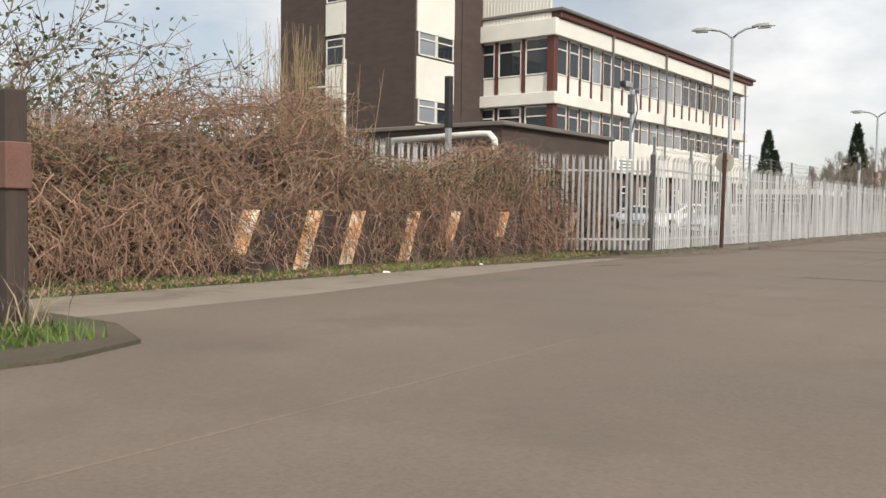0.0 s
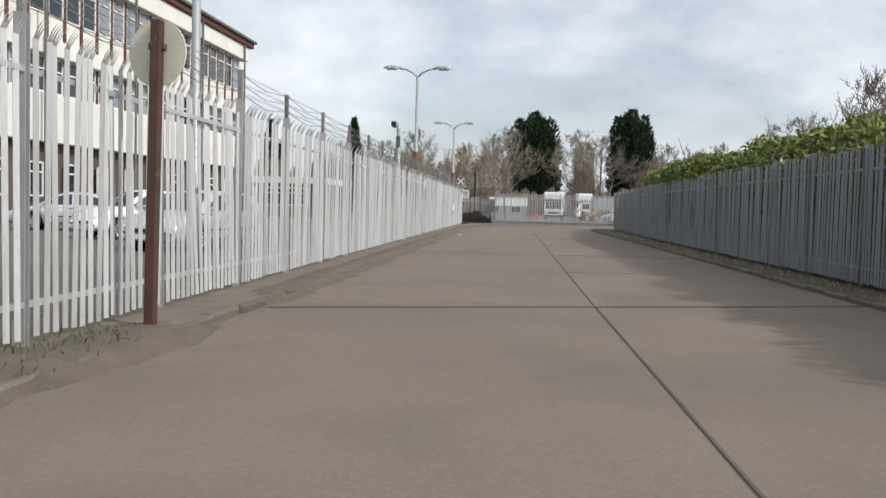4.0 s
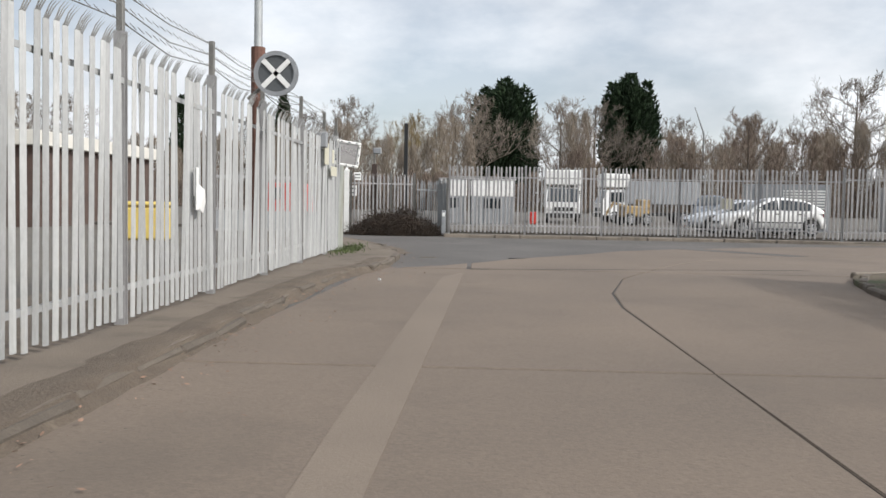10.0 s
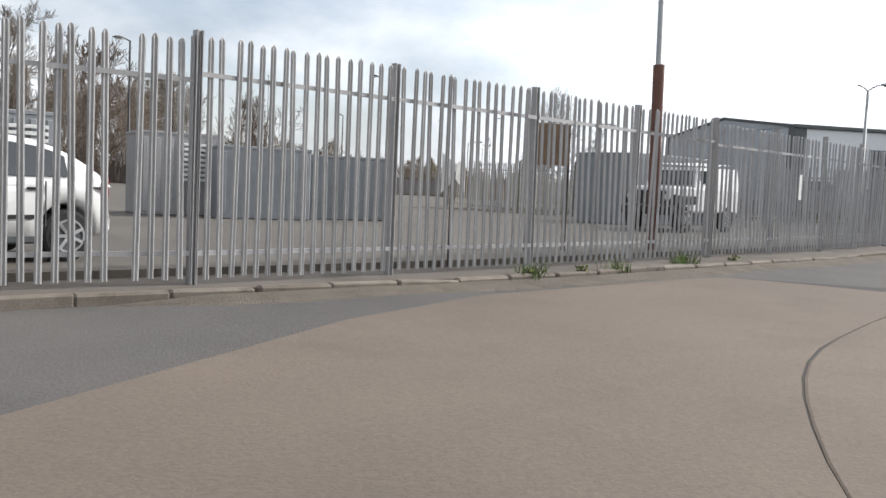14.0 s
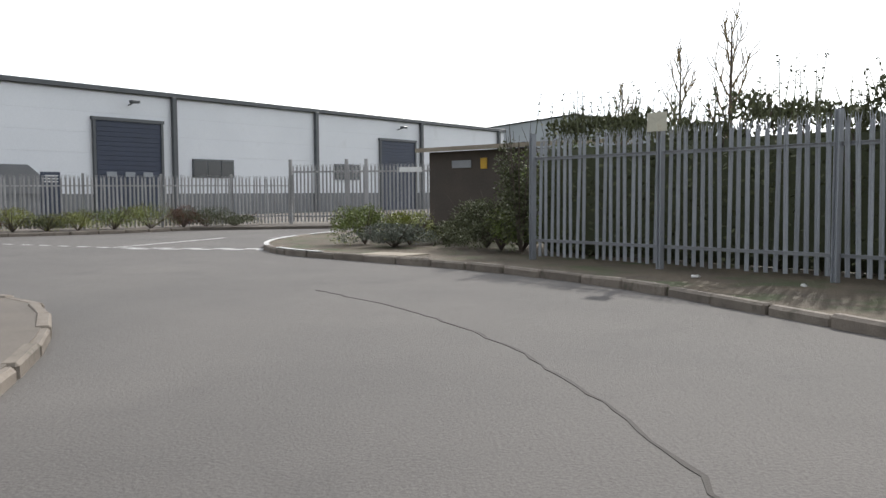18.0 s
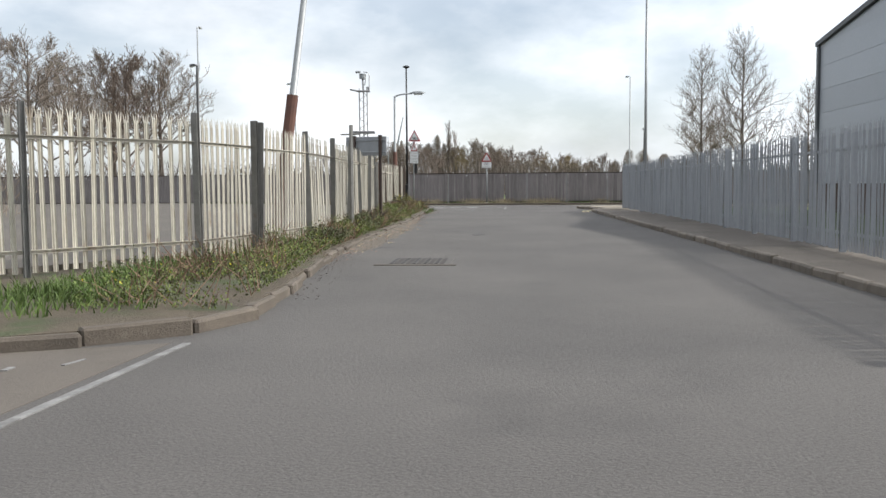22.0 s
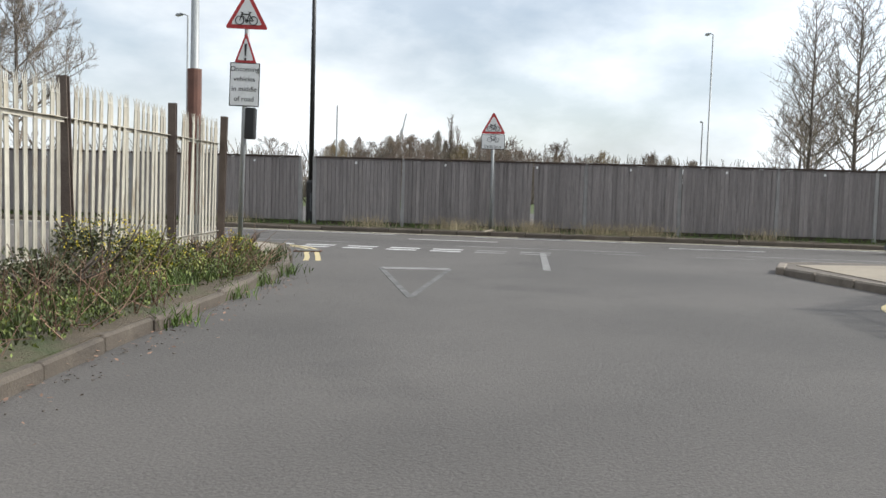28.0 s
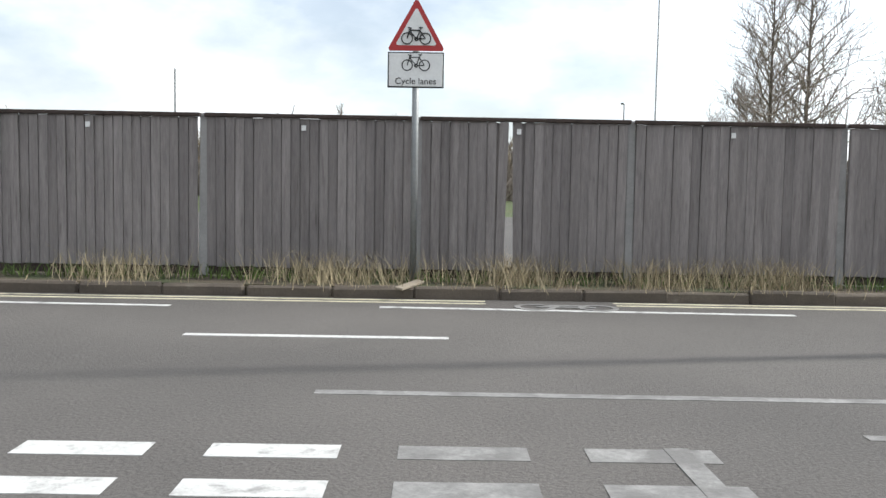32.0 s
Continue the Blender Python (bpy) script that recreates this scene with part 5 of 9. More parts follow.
part("column", Geo().tube([(0, 0, 1.15), (0, 0, 8.4)], [0.075, 0.045], 12), black_paint, bp, smooth=True)
part("lantern", Geo().tube([(0, 0, 8.4), (0, 0, 8.5), (0, 0, 8.58)], [0.08, 0.24, 0.1], 12), black_paint, bp)
part("hatch", Geo().box((0, -0.13, 0.6), (0.14, 0.03, 0.5), 0.01), clad_dark, bp)
lc = thing("steel_lamp_post", "grey steel lamp column with a conical base on the corner", "lamp post", pose(85.6, 140.2, 0.12))
part("column", Geo().tube([(0, 0, 0), (0, 0, 12)], [0.1, 0.06], 12), lamp_grey, lc, smooth=True)
part("collar", Geo().tube([(0, 0, 0), (0, 0, 0.3)], [0.2, 0.12], 12), clad_dark, lc)
cone = thing("bollard_stump", "dark conical bollard stump on the pale footway", "bollard", pose(*R2(36.3, 1.0), 0.12))
part("body", Geo().tube([(0, 0, 0), (0, 0, 0.05), (0, 0, 0.07), (0, 0, 0.42)], [0.26, 0.26, 0.2, 0.09], 14), clad_dark, cone)


def text_mesh(body, size, mat, name="lettering"):
    cu = bpy.data.curves.new("text", "FONT")
    cu.body, cu.size, cu.align_x, cu.align_y, cu.extrude = body, size, "CENTER", "CENTER", 0.002
    ob = bpy.data.objects.new("text", cu)
    scene.collection.objects.link(ob)
    me = bpy.data.meshes.new_from_object(ob.evaluated_get(bpy.context.evaluated_depsgraph_get()))
    bpy.data.objects.remove(ob)
    me.name = name
    me.materials.clear()
    me.materials.append(mat)
    return me


def bicycle(owner, x, z, s, y=-0.012):
    """A flat black cycle symbol, wheels s apart, facing local -y."""
    g = Geo()
    g.ring((x - s / 2, y, z), s * 0.27, s * 0.33, 0.006, (0, 1, 0), 22).ring((x + s / 2, y, z), s * 0.27, s * 0.33, 0.006, (0, 1, 0), 22)
    P = lambda a, b: (x + a * s, y, z + b * s)
    for a, b in (((-0.5, 0), (-0.33, 0.55)), ((-0.36, 0.45), (0.2, 0.45)), ((-0.36, 0.42), (0.02, -0.02)), ((0.02, -0.02), (0.26, 0.58)), ((0.5, 0), (0.2, 0.45)), ((0.5, 0), (0.02, -0.02)), ((-0.45, 0.6), (-0.25, 0.55)), ((0.14, 0.6), (0.36, 0.6))):
        g.tube([P(*a), P(*b)], s * 0.032, 6)
    g.ring((x + 0.02 * s, y, z - 0.02 * s), s * 0.05, s * 0.12, 0.006, (0, 1, 0), 14)
    part("cycle_symbol", g, sign_black, owner)


def tri_plate(owner, z, w, cx=0.0, name="warning_triangle", y=0.0):
    """A red-bordered triangle, point up, base at z, facing local -y."""
    h = w * 0.9

    def tri(k, yy, t):
        c = (cx, z + h * 0.36)
        pts = [(-w / 2, z), (w / 2, z), (0, z + h)]
        out = []
        for i, (px, pz) in enumerate(pts):  # blunt corners
            px += cx
            for j in (1, 2):
                qx, qz = pts[(i + j) % 3] if j == 2 else pts[(i + 2) % 3]
            a, b = pts[(i + 2) % 3], pts[(i + 1) % 3]
            for q in (a, b):
                out.append((px + (q[0] + cx - px) * 0.05, pz + (q[1] - pz) * 0.05))
        out = [(c[0] + (a - c[0]) * k, c[1] + (b - c[1]) * k) for a, b in out]
        n = len(out)
        return Geo().add([(a, yy, b) for a, b in out] + [(a, yy + t, b) for a, b in out], [tuple(range(n)), tuple(reversed(range(n, 2 * n)))] + [(i, (i + 1) % n, n + (i + 1) % n, n + i) for i in range(n)])

    pl = part(name, tri(1.0, y, 0.012), sign_red, owner)
    part("face", tri(0.72, y - 0.004, 0.004), sign_white, pl)
    part("back", tri(1.01, y + 0.012, 0.004), sign_back, pl)
    return pl


def sign_plate(owner, x, z, w, h, y=0.0, border=sign_black, name="plate"):
    p = part(name, Geo().box((x, y, z), (w, 0.012, h), 0.005), border, owner)
    part("face", Geo().box((x, y - 0.008, z), (w - 0.03, 0.006, h - 0.03), 0.002), sign_white, p)
    part("back", Geo().box((x, y + 0.01, z), (w, 0.006, h), 0.002), sign_back, p)
    return p


s2 = thing("cycle_sign", "red-bordered cycle warning triangle over a small plate on a pole", "road sign", pose(*MR(0.17, 0.45), 0.16, 0, 0, -40))
part("pole", Geo().tube([(0, 0.04, 0), (0, 0.04, 3.05)], 0.038, 10), lamp_grey, s2, smooth=True)
t2 = tri_plate(s2, 2.52, 0.64)
bicycle(t2, 0, 2.65, 0.2)
p2 = sign_plate(s2, 0, 2.31, 0.62, 0.39)
bicycle(p2, 0, 2.36, 0.19)
part("lettering", text_mesh("Cycle lanes", 0.1, sign_black), sign_black, p2, m=pose(0, -0.013, 2.185, 90))
s1 = thing("oncoming_sign", "cycle and hazard triangles over an oncoming vehicles plate", "road sign", pose(70.5, 141.15, 0.12, 0, 1.2, -34) @ Matrix.Scale(0.945, 4))
s1.scale = (0.945, 0.945, 0.945)
part("pole", Geo().tube([(0, 0.05, 0), (0, 0.05, 4.1)], 0.038, 10), lamp_grey, s1, smooth=True)
t1 = tri_plate(s1, 3.5, 0.66)
bicycle(t1, 0, 3.62, 0.21)
t1b = tri_plate(s1, 2.98, 0.34, name="hazard_triangle", y=0.004)
t1b.scale = (1, 1, 1.55)
t1b.location.z -= 2.98 * 0.55
part("exclamation", Geo().tube([(0, -0.006, 3.05), (0, -0.006, 3.17)], [0.012, 0.02], 8).disc((0, -0.006, 3.02), 0.016, 0.006, (0, 1, 0), 10), sign_black, t1b)
p1 = sign_plate(s1, 0, 2.66, 0.46, 0.66)
for k, line in enumerate(("Oncoming", "vehicles", "in middle", "of road")):
    part("lettering", text_mesh(line, 0.105, sign_black), sign_black, p1, m=pose(0, -0.013, 2.89 - 0.15 * k, 90))
part("junction_box", Geo().box((0.1, 0.06, 2.08), (0.16, 0.14, 0.48), 0.02), black_paint, s1)

# back of a large road sign and its posts
bs = thing("large_road_sign", "grey back of a large road sign on two dark posts", "road sign", pose(59.94, 126.05, 0.12, 0, 0, -54))
part("panel", Geo().box((0, 0, 2.27), (1.3, 0.03, 0.55), 0.008), sign_back, bs)
for x in (-0.36, 0.47):
    part("post", Geo().box((x, -0.05, 1.28), (0.08, 0.08, 2.56), 0.008), wood_dark, bs)
    part("cap", Geo().box((x, -0.05, 2.57), (0.1, 0.1, 0.03), 0.008), black_paint, bs)
for z in (2.1, 2.44):
    part("channel", Geo().box((0, -0.025, z), (1.28, 0.03, 0.04), 0.005), sign_back, bs)
for u, v, h, lbl in ((14.16, -8.03, 2.5, "slim dark steel post with a cross arm on the verge"), (28.25, -9.62, 2.05, "square dark brown steel post by the fence end"), (28.7, -9.66, 2.06, "square rust-brown steel post by the fence end")):
    p = thing("steel_post", lbl, "post", pose(*R2(u, v), 0.1))
    part("post", Geo().box((0, 0, h / 2), (0.13, 0.13, h) if h < 2.4 else (0.07, 0.07, h), 0.008), rust if "rust" in lbl else post_steel, p)
    if h > 2.4:
        part("cross_arm", Geo().tube([(-0.25, 0, h - 0.22), (0.2, 0, h - 0.2)], 0.018, 6), post_steel, p)
wp = thing("steel_sheet_gate", "pale corrugated steel panel closing a gap in the fence", "gate", pose(*R2(26.6, -9.7), 0.1, 0, 0, 53))
for k in range(22):
    part("sheet", Geo().box((-1.5 + k * 0.14, 0, 1.05), (0.13, 0.02, 2.1), 0.006), galv_cream, wp)
rp_ = thing("broken_pipe_post", "rusty hollow post stump above the fence", "post", pose(*R2(28.3, -10.6), 0.1))
part("stump", Geo().tube([(0, 0, 0), (0, 0, 2.75)], 0.1, 10), rust, rp_)
part("flag", Geo().box((-0.14, 0, 2.55), (0.12, 0.02, 0.45), 0.005), sign_cream, rp_)

# lattice mast with cameras
lm = thing("lattice_mast", "galvanised lattice mast with platform, lamps and cameras", "mast", pose(65.1, 136.05, 0.1, 0, 0, -30))
for a, b in ((-0.17, -0.1), (0.17, -0.1), (0.0, 0.18)):
    part("leg", Geo().tube([(a, b, 0), (a * 0.95, b * 0.95, 5.15)], 0.026, 6), galv_grey, lm)
for k in range(12):
    z = 0.4 + k * 0.39
    part("brace", Geo().tube([(-0.16, -0.1, z), (0.16, -0.1, z + 0.19)], 0.011, 5), galv_grey, lm)
    part("brace", Geo().tube([(0.16, -0.1, z + 0.19), (-0.16, -0.1, z + 0.39)], 0.011, 5), galv_grey, lm)
pf = part("platform", Geo().box((0, 0, 3.33), (0.95, 0.5, 0.035), 0.01), galv_grey, lm)
part("platform_edge", Geo().box((0, -0.25, 3.37), (0.9, 0.02, 0.06), 0.005), galv_grey, pf)
pb = part("head_frame", Geo().box((0, 0, 5.05), (0.55, 0.3, 0.06), 0.01).box((0.2, 0, 5.13), (0.14, 0.2, 0.2), 0.02), galv_grey, lm)
part("side_camera", Geo().tube([(-0.55, -0.05, 5.12), (-0.25, -0.05, 5.06)], 0.035, 8), galv_grey, pb)
part("hoop", Geo().tube([(0.25, 0, 5.05), (0.25, 0, 5.7), (0.18, 0, 5.82), (0, 0, 5.84)], 0.018, 6), galv_grey, pb)
part("stalk", Geo().tube([(0, 0, 5.1), (-0.02, 0, 5.55)], 0.035, 8), galv_grey, lm)
hd = part("camera_head", Geo().disc((-0.02, 0, 5.66), 0.14, 0.2, (0, 0, 1), 16).box((-0.2, -0.1, 5.82), (0.22, 0.1, 0.09), 0.02), lamp_grey, lm)
part("bracket", Geo().tube([(-0.02, 0, 5.6), (0.1, -0.1, 5.5), (0.06, 0, 5.3)], 0.02, 6), lamp_grey, hd)
wb = thing("wind_turbine", "distant white wind turbine standing low behind the trees", "turbine", pose(352, 639.7, 0))
part("tower", Geo().tube([(0, 0, 0), (0, 0, 22.8)], [1.2, 0.8], 10), lamp_grey, wb)
part("nacelle", Geo().box((0, 1.0, 23.2), (2.2, 5.0, 2.2), 0.3), lamp_grey, wb)
for a in (14, 134, 254):
    part("blade", Geo().tube([(0, -2, 23.2), (26 * math.sin(radians(a)), -2, 23.2 + 26 * math.cos(radians(a)))], [1.0, 0.3], 5), lamp_grey, wb)
crane = thing("crane_jib", "thin distant crane jib leaning over the trees", "crane", pose(27, 201.3, 0))
part("jib", Geo().tube([(0, 0, -0.2), (0.1, 0, 12.5), (-1.4, 0, 16.6)], [0.22, 0.14, 0.06], 6), lamp_grey, crane)

# posts and plates of the first road
rp = thing("round_sign_post", "rust-brown steel post with the cream back of a round sign", "road sign", pose(-10.56, 25.05, 0.1, 0, 0.9, 0))
part("post", Geo().box((0, 0, 1.42), (0.1, 0.1, 2.85), 0.012), material("flaking_brown_paint", (0.085, 0.04, 0.028), (0.04, 0.022, 0.017), 0.85, 0.1, scale=5, fine=40, bump=0.4, stain=((0.16, 0.08, 0.045), 6, 0.58, 0.7)), rp)
dsc = part("disc", Geo().disc((-0.02, 0.07, 2.55), 0.31, 0.015, (0.25, 1, 0), 32), sign_cream, rp)
part("clip", Geo().box((0, 0.03, 2.6), (0.16, 0.1, 0.06), 0.01), rust, dsc)
def camera_pole(x, y, h):
    t = thing("camera_pole", "grey steel pole with a security camera", "camera", pose(x, y, 0.1))
    part("pole", Geo().tube([(0, 0, 0), (0, 0, h)], 0.075, 12), lamp_grey, t, smooth=True)
    hd_ = part("camera_head", Geo().box((-0.12, -0.2, h + 0.12), (0.22, 0.5, 0.2), 0.03), lamp_grey, t)
    part("lens_hood", Geo().box((-0.12, -0.5, h + 0.14), (0.18, 0.14, 0.15), 0.02), black_paint, hd_)
    part("box", Geo().box((0.0, -0.1, h - 0.5), (0.16, 0.12, 0.4), 0.015), clad_dark, t)


camera_pole(-11.6, 50.2, 4.1)
cp = thing("camera_pole", "grey steel pole with a security camera and junction box", "camera", pose(-13.74, 25.68, 0.1))
part("pole", Geo().tube([(0, 0, 0), (0, 0, 4.95)], 0.085, 12), lamp_grey, cp, smooth=True)
part("box", Geo().box((0.0, -0.12, 4.5), (0.18, 0.14, 0.6), 0.015), clad_dark, cp)
ch = part("camera_head", Geo().box((-0.12, -0.2, 5.1), (0.24, 0.5, 0.2), 0.03), lamp_grey, cp)
part("lens_hood", Geo().box((-0.12, -0.5, 5.12), (0.18, 0.14, 0.15), 0.02), black_paint, ch)
part("arm", Geo().tube([(0, 0, 4.95), (0.8, 0.2, 5.01)], 0.02, 6), lamp_grey, cp)
part("cable", Geo().tube([(0.1, 0, 4.95), (0.2, -0.05, 4.3), (0.05, -0.12, 3.6)], 0.018, 5), black_paint, cp)


def fence_plate(x, y, z, w, h, turn, label, mat=sign_white, bars=0):
    t = thing("fence_sign", label, "sign", pose(x, y, z, 0, 0, turn))
    part("plate", Geo().box((0, 0, 0), (w, 0.012, h), 0.004), mat, t)
    for k in range(bars):
        part("text_bar", Geo().box((0, -0.008, h / 2 - h * (k + 0.7) / (bars + 0.4)), (w * (0.78 - 0.15 * (k % 2)), 0.003, h * 0.12)), clad_dark, t)
    return t


fence_plate(-12.1, 21.55, 2.45, 0.62, 0.3, 70, "white notice plate with dark lettering on the fence", bars=3)
fence_plate(-10.98, 54.3, 2.25, 0.22, 0.3, 88, "small white notice on the fence", bars=2)
tn = thing("torn_plastic", "torn white plastic scrap caught on the fence", "debris", pose(-10.97, 71.9, 1.35, 0, 0, 90))
part("strip", Geo().prism([(-0.16, -0.01), (-0.1, -0.02), (-0.09, 0.0), (-0.15, 0.006)], -0.22, 0.24), sign_white, tn)
part("flap", Geo().add([(-0.1, -0.02, 0.06), (0.02, -0.05, 0.0), (0.1, -0.035, -0.14), (0.02, -0.03, -0.26), (-0.1, -0.02, -0.2), (-0.1, -0.012, 0.06), (0.02, -0.042, 0.0), (0.1, -0.028, -0.14), (0.02, -0.022, -0.26), (-0.1, -0.012, -0.2)], [(0, 1, 2, 3, 4), (9, 8, 7, 6, 5), (0, 5, 6, 1), (1, 6, 7, 2), (2, 7, 8, 3), (3, 8, 9, 4), (4, 9, 5, 0)]), sign_white, tn)
fence_plate(-10.95, 80.1, 2.2, 0.4, 0.44, 88, "white site notice on the fence", mat=sign_cream)
fence_plate(-10.94, 80.85, 2.18, 0.2, 0.28, 88, "small pale plate on the fence", mat=sign_cream)
fence_plate(-10.93, 80.9, 1.87, 0.62, 0.2, 88, "pale name plate with faint lettering on the fence", mat=sign_cream)
fence_plate(1.27, 95.04, 1.38, 0.44, 0.39, 0, "cream blank board tied to the fence", sign_cream)
fence_plate(19.6, 92.75, 1.55, 0.14, 0.55, -3, "torn white sheet caught on the fence")
fence_plate(-12.45, 96.0, 2.2, 0.28, 0.3, 8, "white notice on the gate fence", bars=2)
fence_plate(-12.65, 96.0, 1.65, 0.36, 0.4, 8, "white notice on the gate fence", bars=2)
rs = thing("round_prohibition_sign", "round sign with dark blue face and pale diagonal cross", "road sign", pose(-10.7, 74.4, 2.99))
part("disc", Geo().disc((0, 0.02, 0), 0.31, 0.016, (0, 1, 0), 32), clad_dark, rs)
part("rim", Geo().ring((0, 0, 0), 0.25, 0.31, 0.02, (0, 1, 0), 32), sign_back, rs)
for a in (45, -45):
    part("bar", Geo().box((0, -0.005, 0), (0.52, 0.012, 0.07), 0.003, m=Matrix.Rotation(radians(a), 3, "Y")), sign_white, rs)
part("bracket", Geo().tube([(-0.4, 0.05, -0.35), (0, 0.05, 0)], 0.025, 6), post_steel, rs)
# fence end panel and traffic mirror
fe = thing("fence_end_panel", "weathered grey-green steel sheet curving away from the fence end", "panel", pose(-11.08, 82.35, 0.1))
pale_sheet = material("pale_sheet", (0.37, 0.385, 0.34), (0.25, 0.26, 0.23), 0.65, scale=1, fine=12, bump=0.12, stain=((0.2, 0.18, 0.13), 2, 0.52, 0.6), stretch=(1, 1, 0.3))
edge = [(p.x, p.y) for p in bend([(0.03, 0.0), (0.02, 0.7), (-0.1, 1.5), (-0.42, 2.2), (-0.9, 2.7)], 0.2)]
part("sheet", Geo().prism(edge + [(x - 0.03, y - 0.01) for x, y in reversed(edge)], 0.0, 2.55), pale_sheet, fe)
part("top_edge", Geo().tube([(x - 0.015, y, 2.56) for x, y in edge], 0.022, 6), galv_grey, fe)
part("edge_post", Geo().box((-0.05, 0.03, 1.35), (0.1, 0.12, 2.7), 0.01), post_steel, fe)
fl = thing("traffic_mirror", "rectangular traffic mirror in a white dashed frame on the fence end", "mirror", pose(-10.85, 82.3, 2.32, 0, 8, 20))
for c, sz_ in (((0, 0, 0.26), (0.57, 0.07, 0.06)), ((0, 0, -0.26), (0.57, 0.07, 0.06)), ((-0.255, 0, 0), (0.06, 0.07, 0.46)), ((0.255, 0, 0), (0.06, 0.07, 0.46))):
    bar = part("frame_bar", Geo().box(c, sz_, 0.012), sign_white, fl)
    for k in (-0.17, 0.0, 0.17):
        part("dash", Geo().box((c[0] + (k if sz_[0] > 0.1 else 0), -0.037, c[2] + (k if sz_[0] < 0.1 else 0)), (0.05, 0.004, 0.022) if sz_[0] > 0.1 else (0.022, 0.004, 0.05)), clad_dark, bar)
part("reflector", Geo().box((0, 0.02, 0), (0.46, 0.03, 0.47), 0.01), material("dull_mirror", (0.42, 0.4, 0.38), (0.33, 0.31, 0.3), 0.28, 0.85, scale=3, fine=20, bump=0.03), fl)
part("bracket", Geo().tube([(0, 0.05, 0.05), (-0.12, 0.1, 0.0), (-0.24, 0.14, -0.04)], 0.025, 6), post_steel, fl)
ib = thing("intercom_box", "small grey alarm box high on the fence", "box", pose(-10.98, 79.75, 2.45))
part("body", Geo().box((0, 0, 0), (0.2, 0.16, 0.3), 0.02), sign_back, ib)
# barbed wire over the tall fence
for dz, dx in ((0.1, 0.0), (0.23, 0.0), (0.36, 0.0)):
    g = Geo()
    prev = None
    for (x, y, a) in along([(-11.05, 21.0), (-11.1, 82.7)], 2.717):
        q = Vector((x - dx, y, 2.72 + dz))
        if prev is not None:
            g.tube([prev, (prev + q) / 2 - Vector((0, 0, 0.05 + random.uniform(0, 0.06))), q], 0.006, 4, False)
            for k in range(14):
                p = prev + (q - prev) * (k / 14)
                g.tube([p + Vector((-0.03, 0, 0.03)), p + Vector((0.03, 0, -0.03))], 0.004, 3, False)
        prev = q
    tagged(part("barbed_wire", g, post_steel), "sagging barbed wire strand above the fence", "wire", kind="stuff")

# gate group at the road end
gate = thing("sliding_gate", "grey steel sliding gate with a solid lower panel", "gate", pose(-13.2, 95.9, 0.06, 0, 0, 203))
part("top_rail", Geo().box((2.4, 0, 2.0), (4.8, 0.1, 0.12), 0.01), galv_grey, gate)
part("lower_panel", Geo().box((2.4, 0, 0.42), (4.8, 0.05, 0.7), 0.01), sign_back, gate)
part("bottom_rail", Geo().box((2.4, 0, 0.05), (4.8, 0.12, 0.1), 0.01), galv_grey, gate)
bar_m = Geo().box((0, 0, 1.36), (0.05, 0.05, 1.2), 0.006).mesh("bar", galv_grey)
spike_m = Geo().tube([(0, 0, 0), (0, 0, 0.14), (0, 0, 0.24)], [0.022, 0.022, 0.003], 5).mesh("spike", galv_grey)
for k in range(26):
    part("bar", bar_m, galv_grey, gate, m=pose(0.15 + k * 0.18, 0, 0))
    part("spike", spike_m, galv_grey, gate, m=pose(0.15 + k * 0.18, 0, 2.06))
for x in (0.03, 4.77):
    part("stile", Geo().box((x, 0, 1.0), (0.1, 0.1, 2.1), 0.01), galv_grey, gate)
gp = thing("gate_post", "tall white pointed gate post beside a dark one", "post", pose(-12.85, 95.95, 0.06))
part("white_post", Geo().prism([(-0.09, -0.09), (0.09, -0.09), (0.09, 0.09), (-0.09, 0.09)], 0, 2.35).add([(-0.09, -0.09, 2.35), (0.09, -0.09, 2.35), (0.09, 0.09, 2.35), (-0.09, 0.09, 2.35), (0, 0, 2.5)], [(0, 1, 4), (1, 2, 4), (2, 3, 4), (3, 0, 4)]), sign_white, gp)
part("dark_post", Geo().box((-0.3, 0, 1.15), (0.24, 0.24, 2.3), 0.01), post_steel, gp)
palisade("grey palisade fence beside the gate", [(-12.7, 96.0), (-11.8, 96.3), (-10.35, 97.0)], 2.3, galv_grey, "splay", base=0.06, bay=1.6)
palisade("dark palisade fence behind the brush", [(-10.3, 97.05), (-9.4, 98.4), (-9.0, 95.5)], 2.1, galv_blue, "splay", base=0.06, bay=1.6)
for x, y, h, lbl in ((-10.94, 100.2, 4.5, "tall black steel post"), (-11.85, 96.5, 2.6, "dark brown timber gate post")):
    t = thing("tall_post", lbl, "post", pose(x, y, 0.1))
    part("post", Geo().box((0, 0, h / 2), (0.2 if h < 3 else 0.16, 0.16, h), 0.012), wood_dark if h < 3 else black_paint, t)
f2l = thing("gate_floodlight", "small floodlight on a timber post", "lamp", pose(-11.85, 96.5, 2.7))
part("head", Geo().box((0.1, -0.05, 0.5), (0.32, 0.16, 0.24), 0.03), sign_back, f2l)
part("stalk", Geo().tube([(0, 0, 0), (0, 0, 0.45)], 0.03, 6), post_steel, f2l)
kp = thing("keypad_post", "short grey keypad post on the footway", "post", pose(-9.1, 95.05, 0.06))
part("post", Geo().box((0, 0, 0.45), (0.16, 0.14, 0.9), 0.015), sign_back, kp)
part("keypad", Geo().box((0, -0.08, 0.75), (0.1, 0.03, 0.14), 0.005), sign_white, kp)

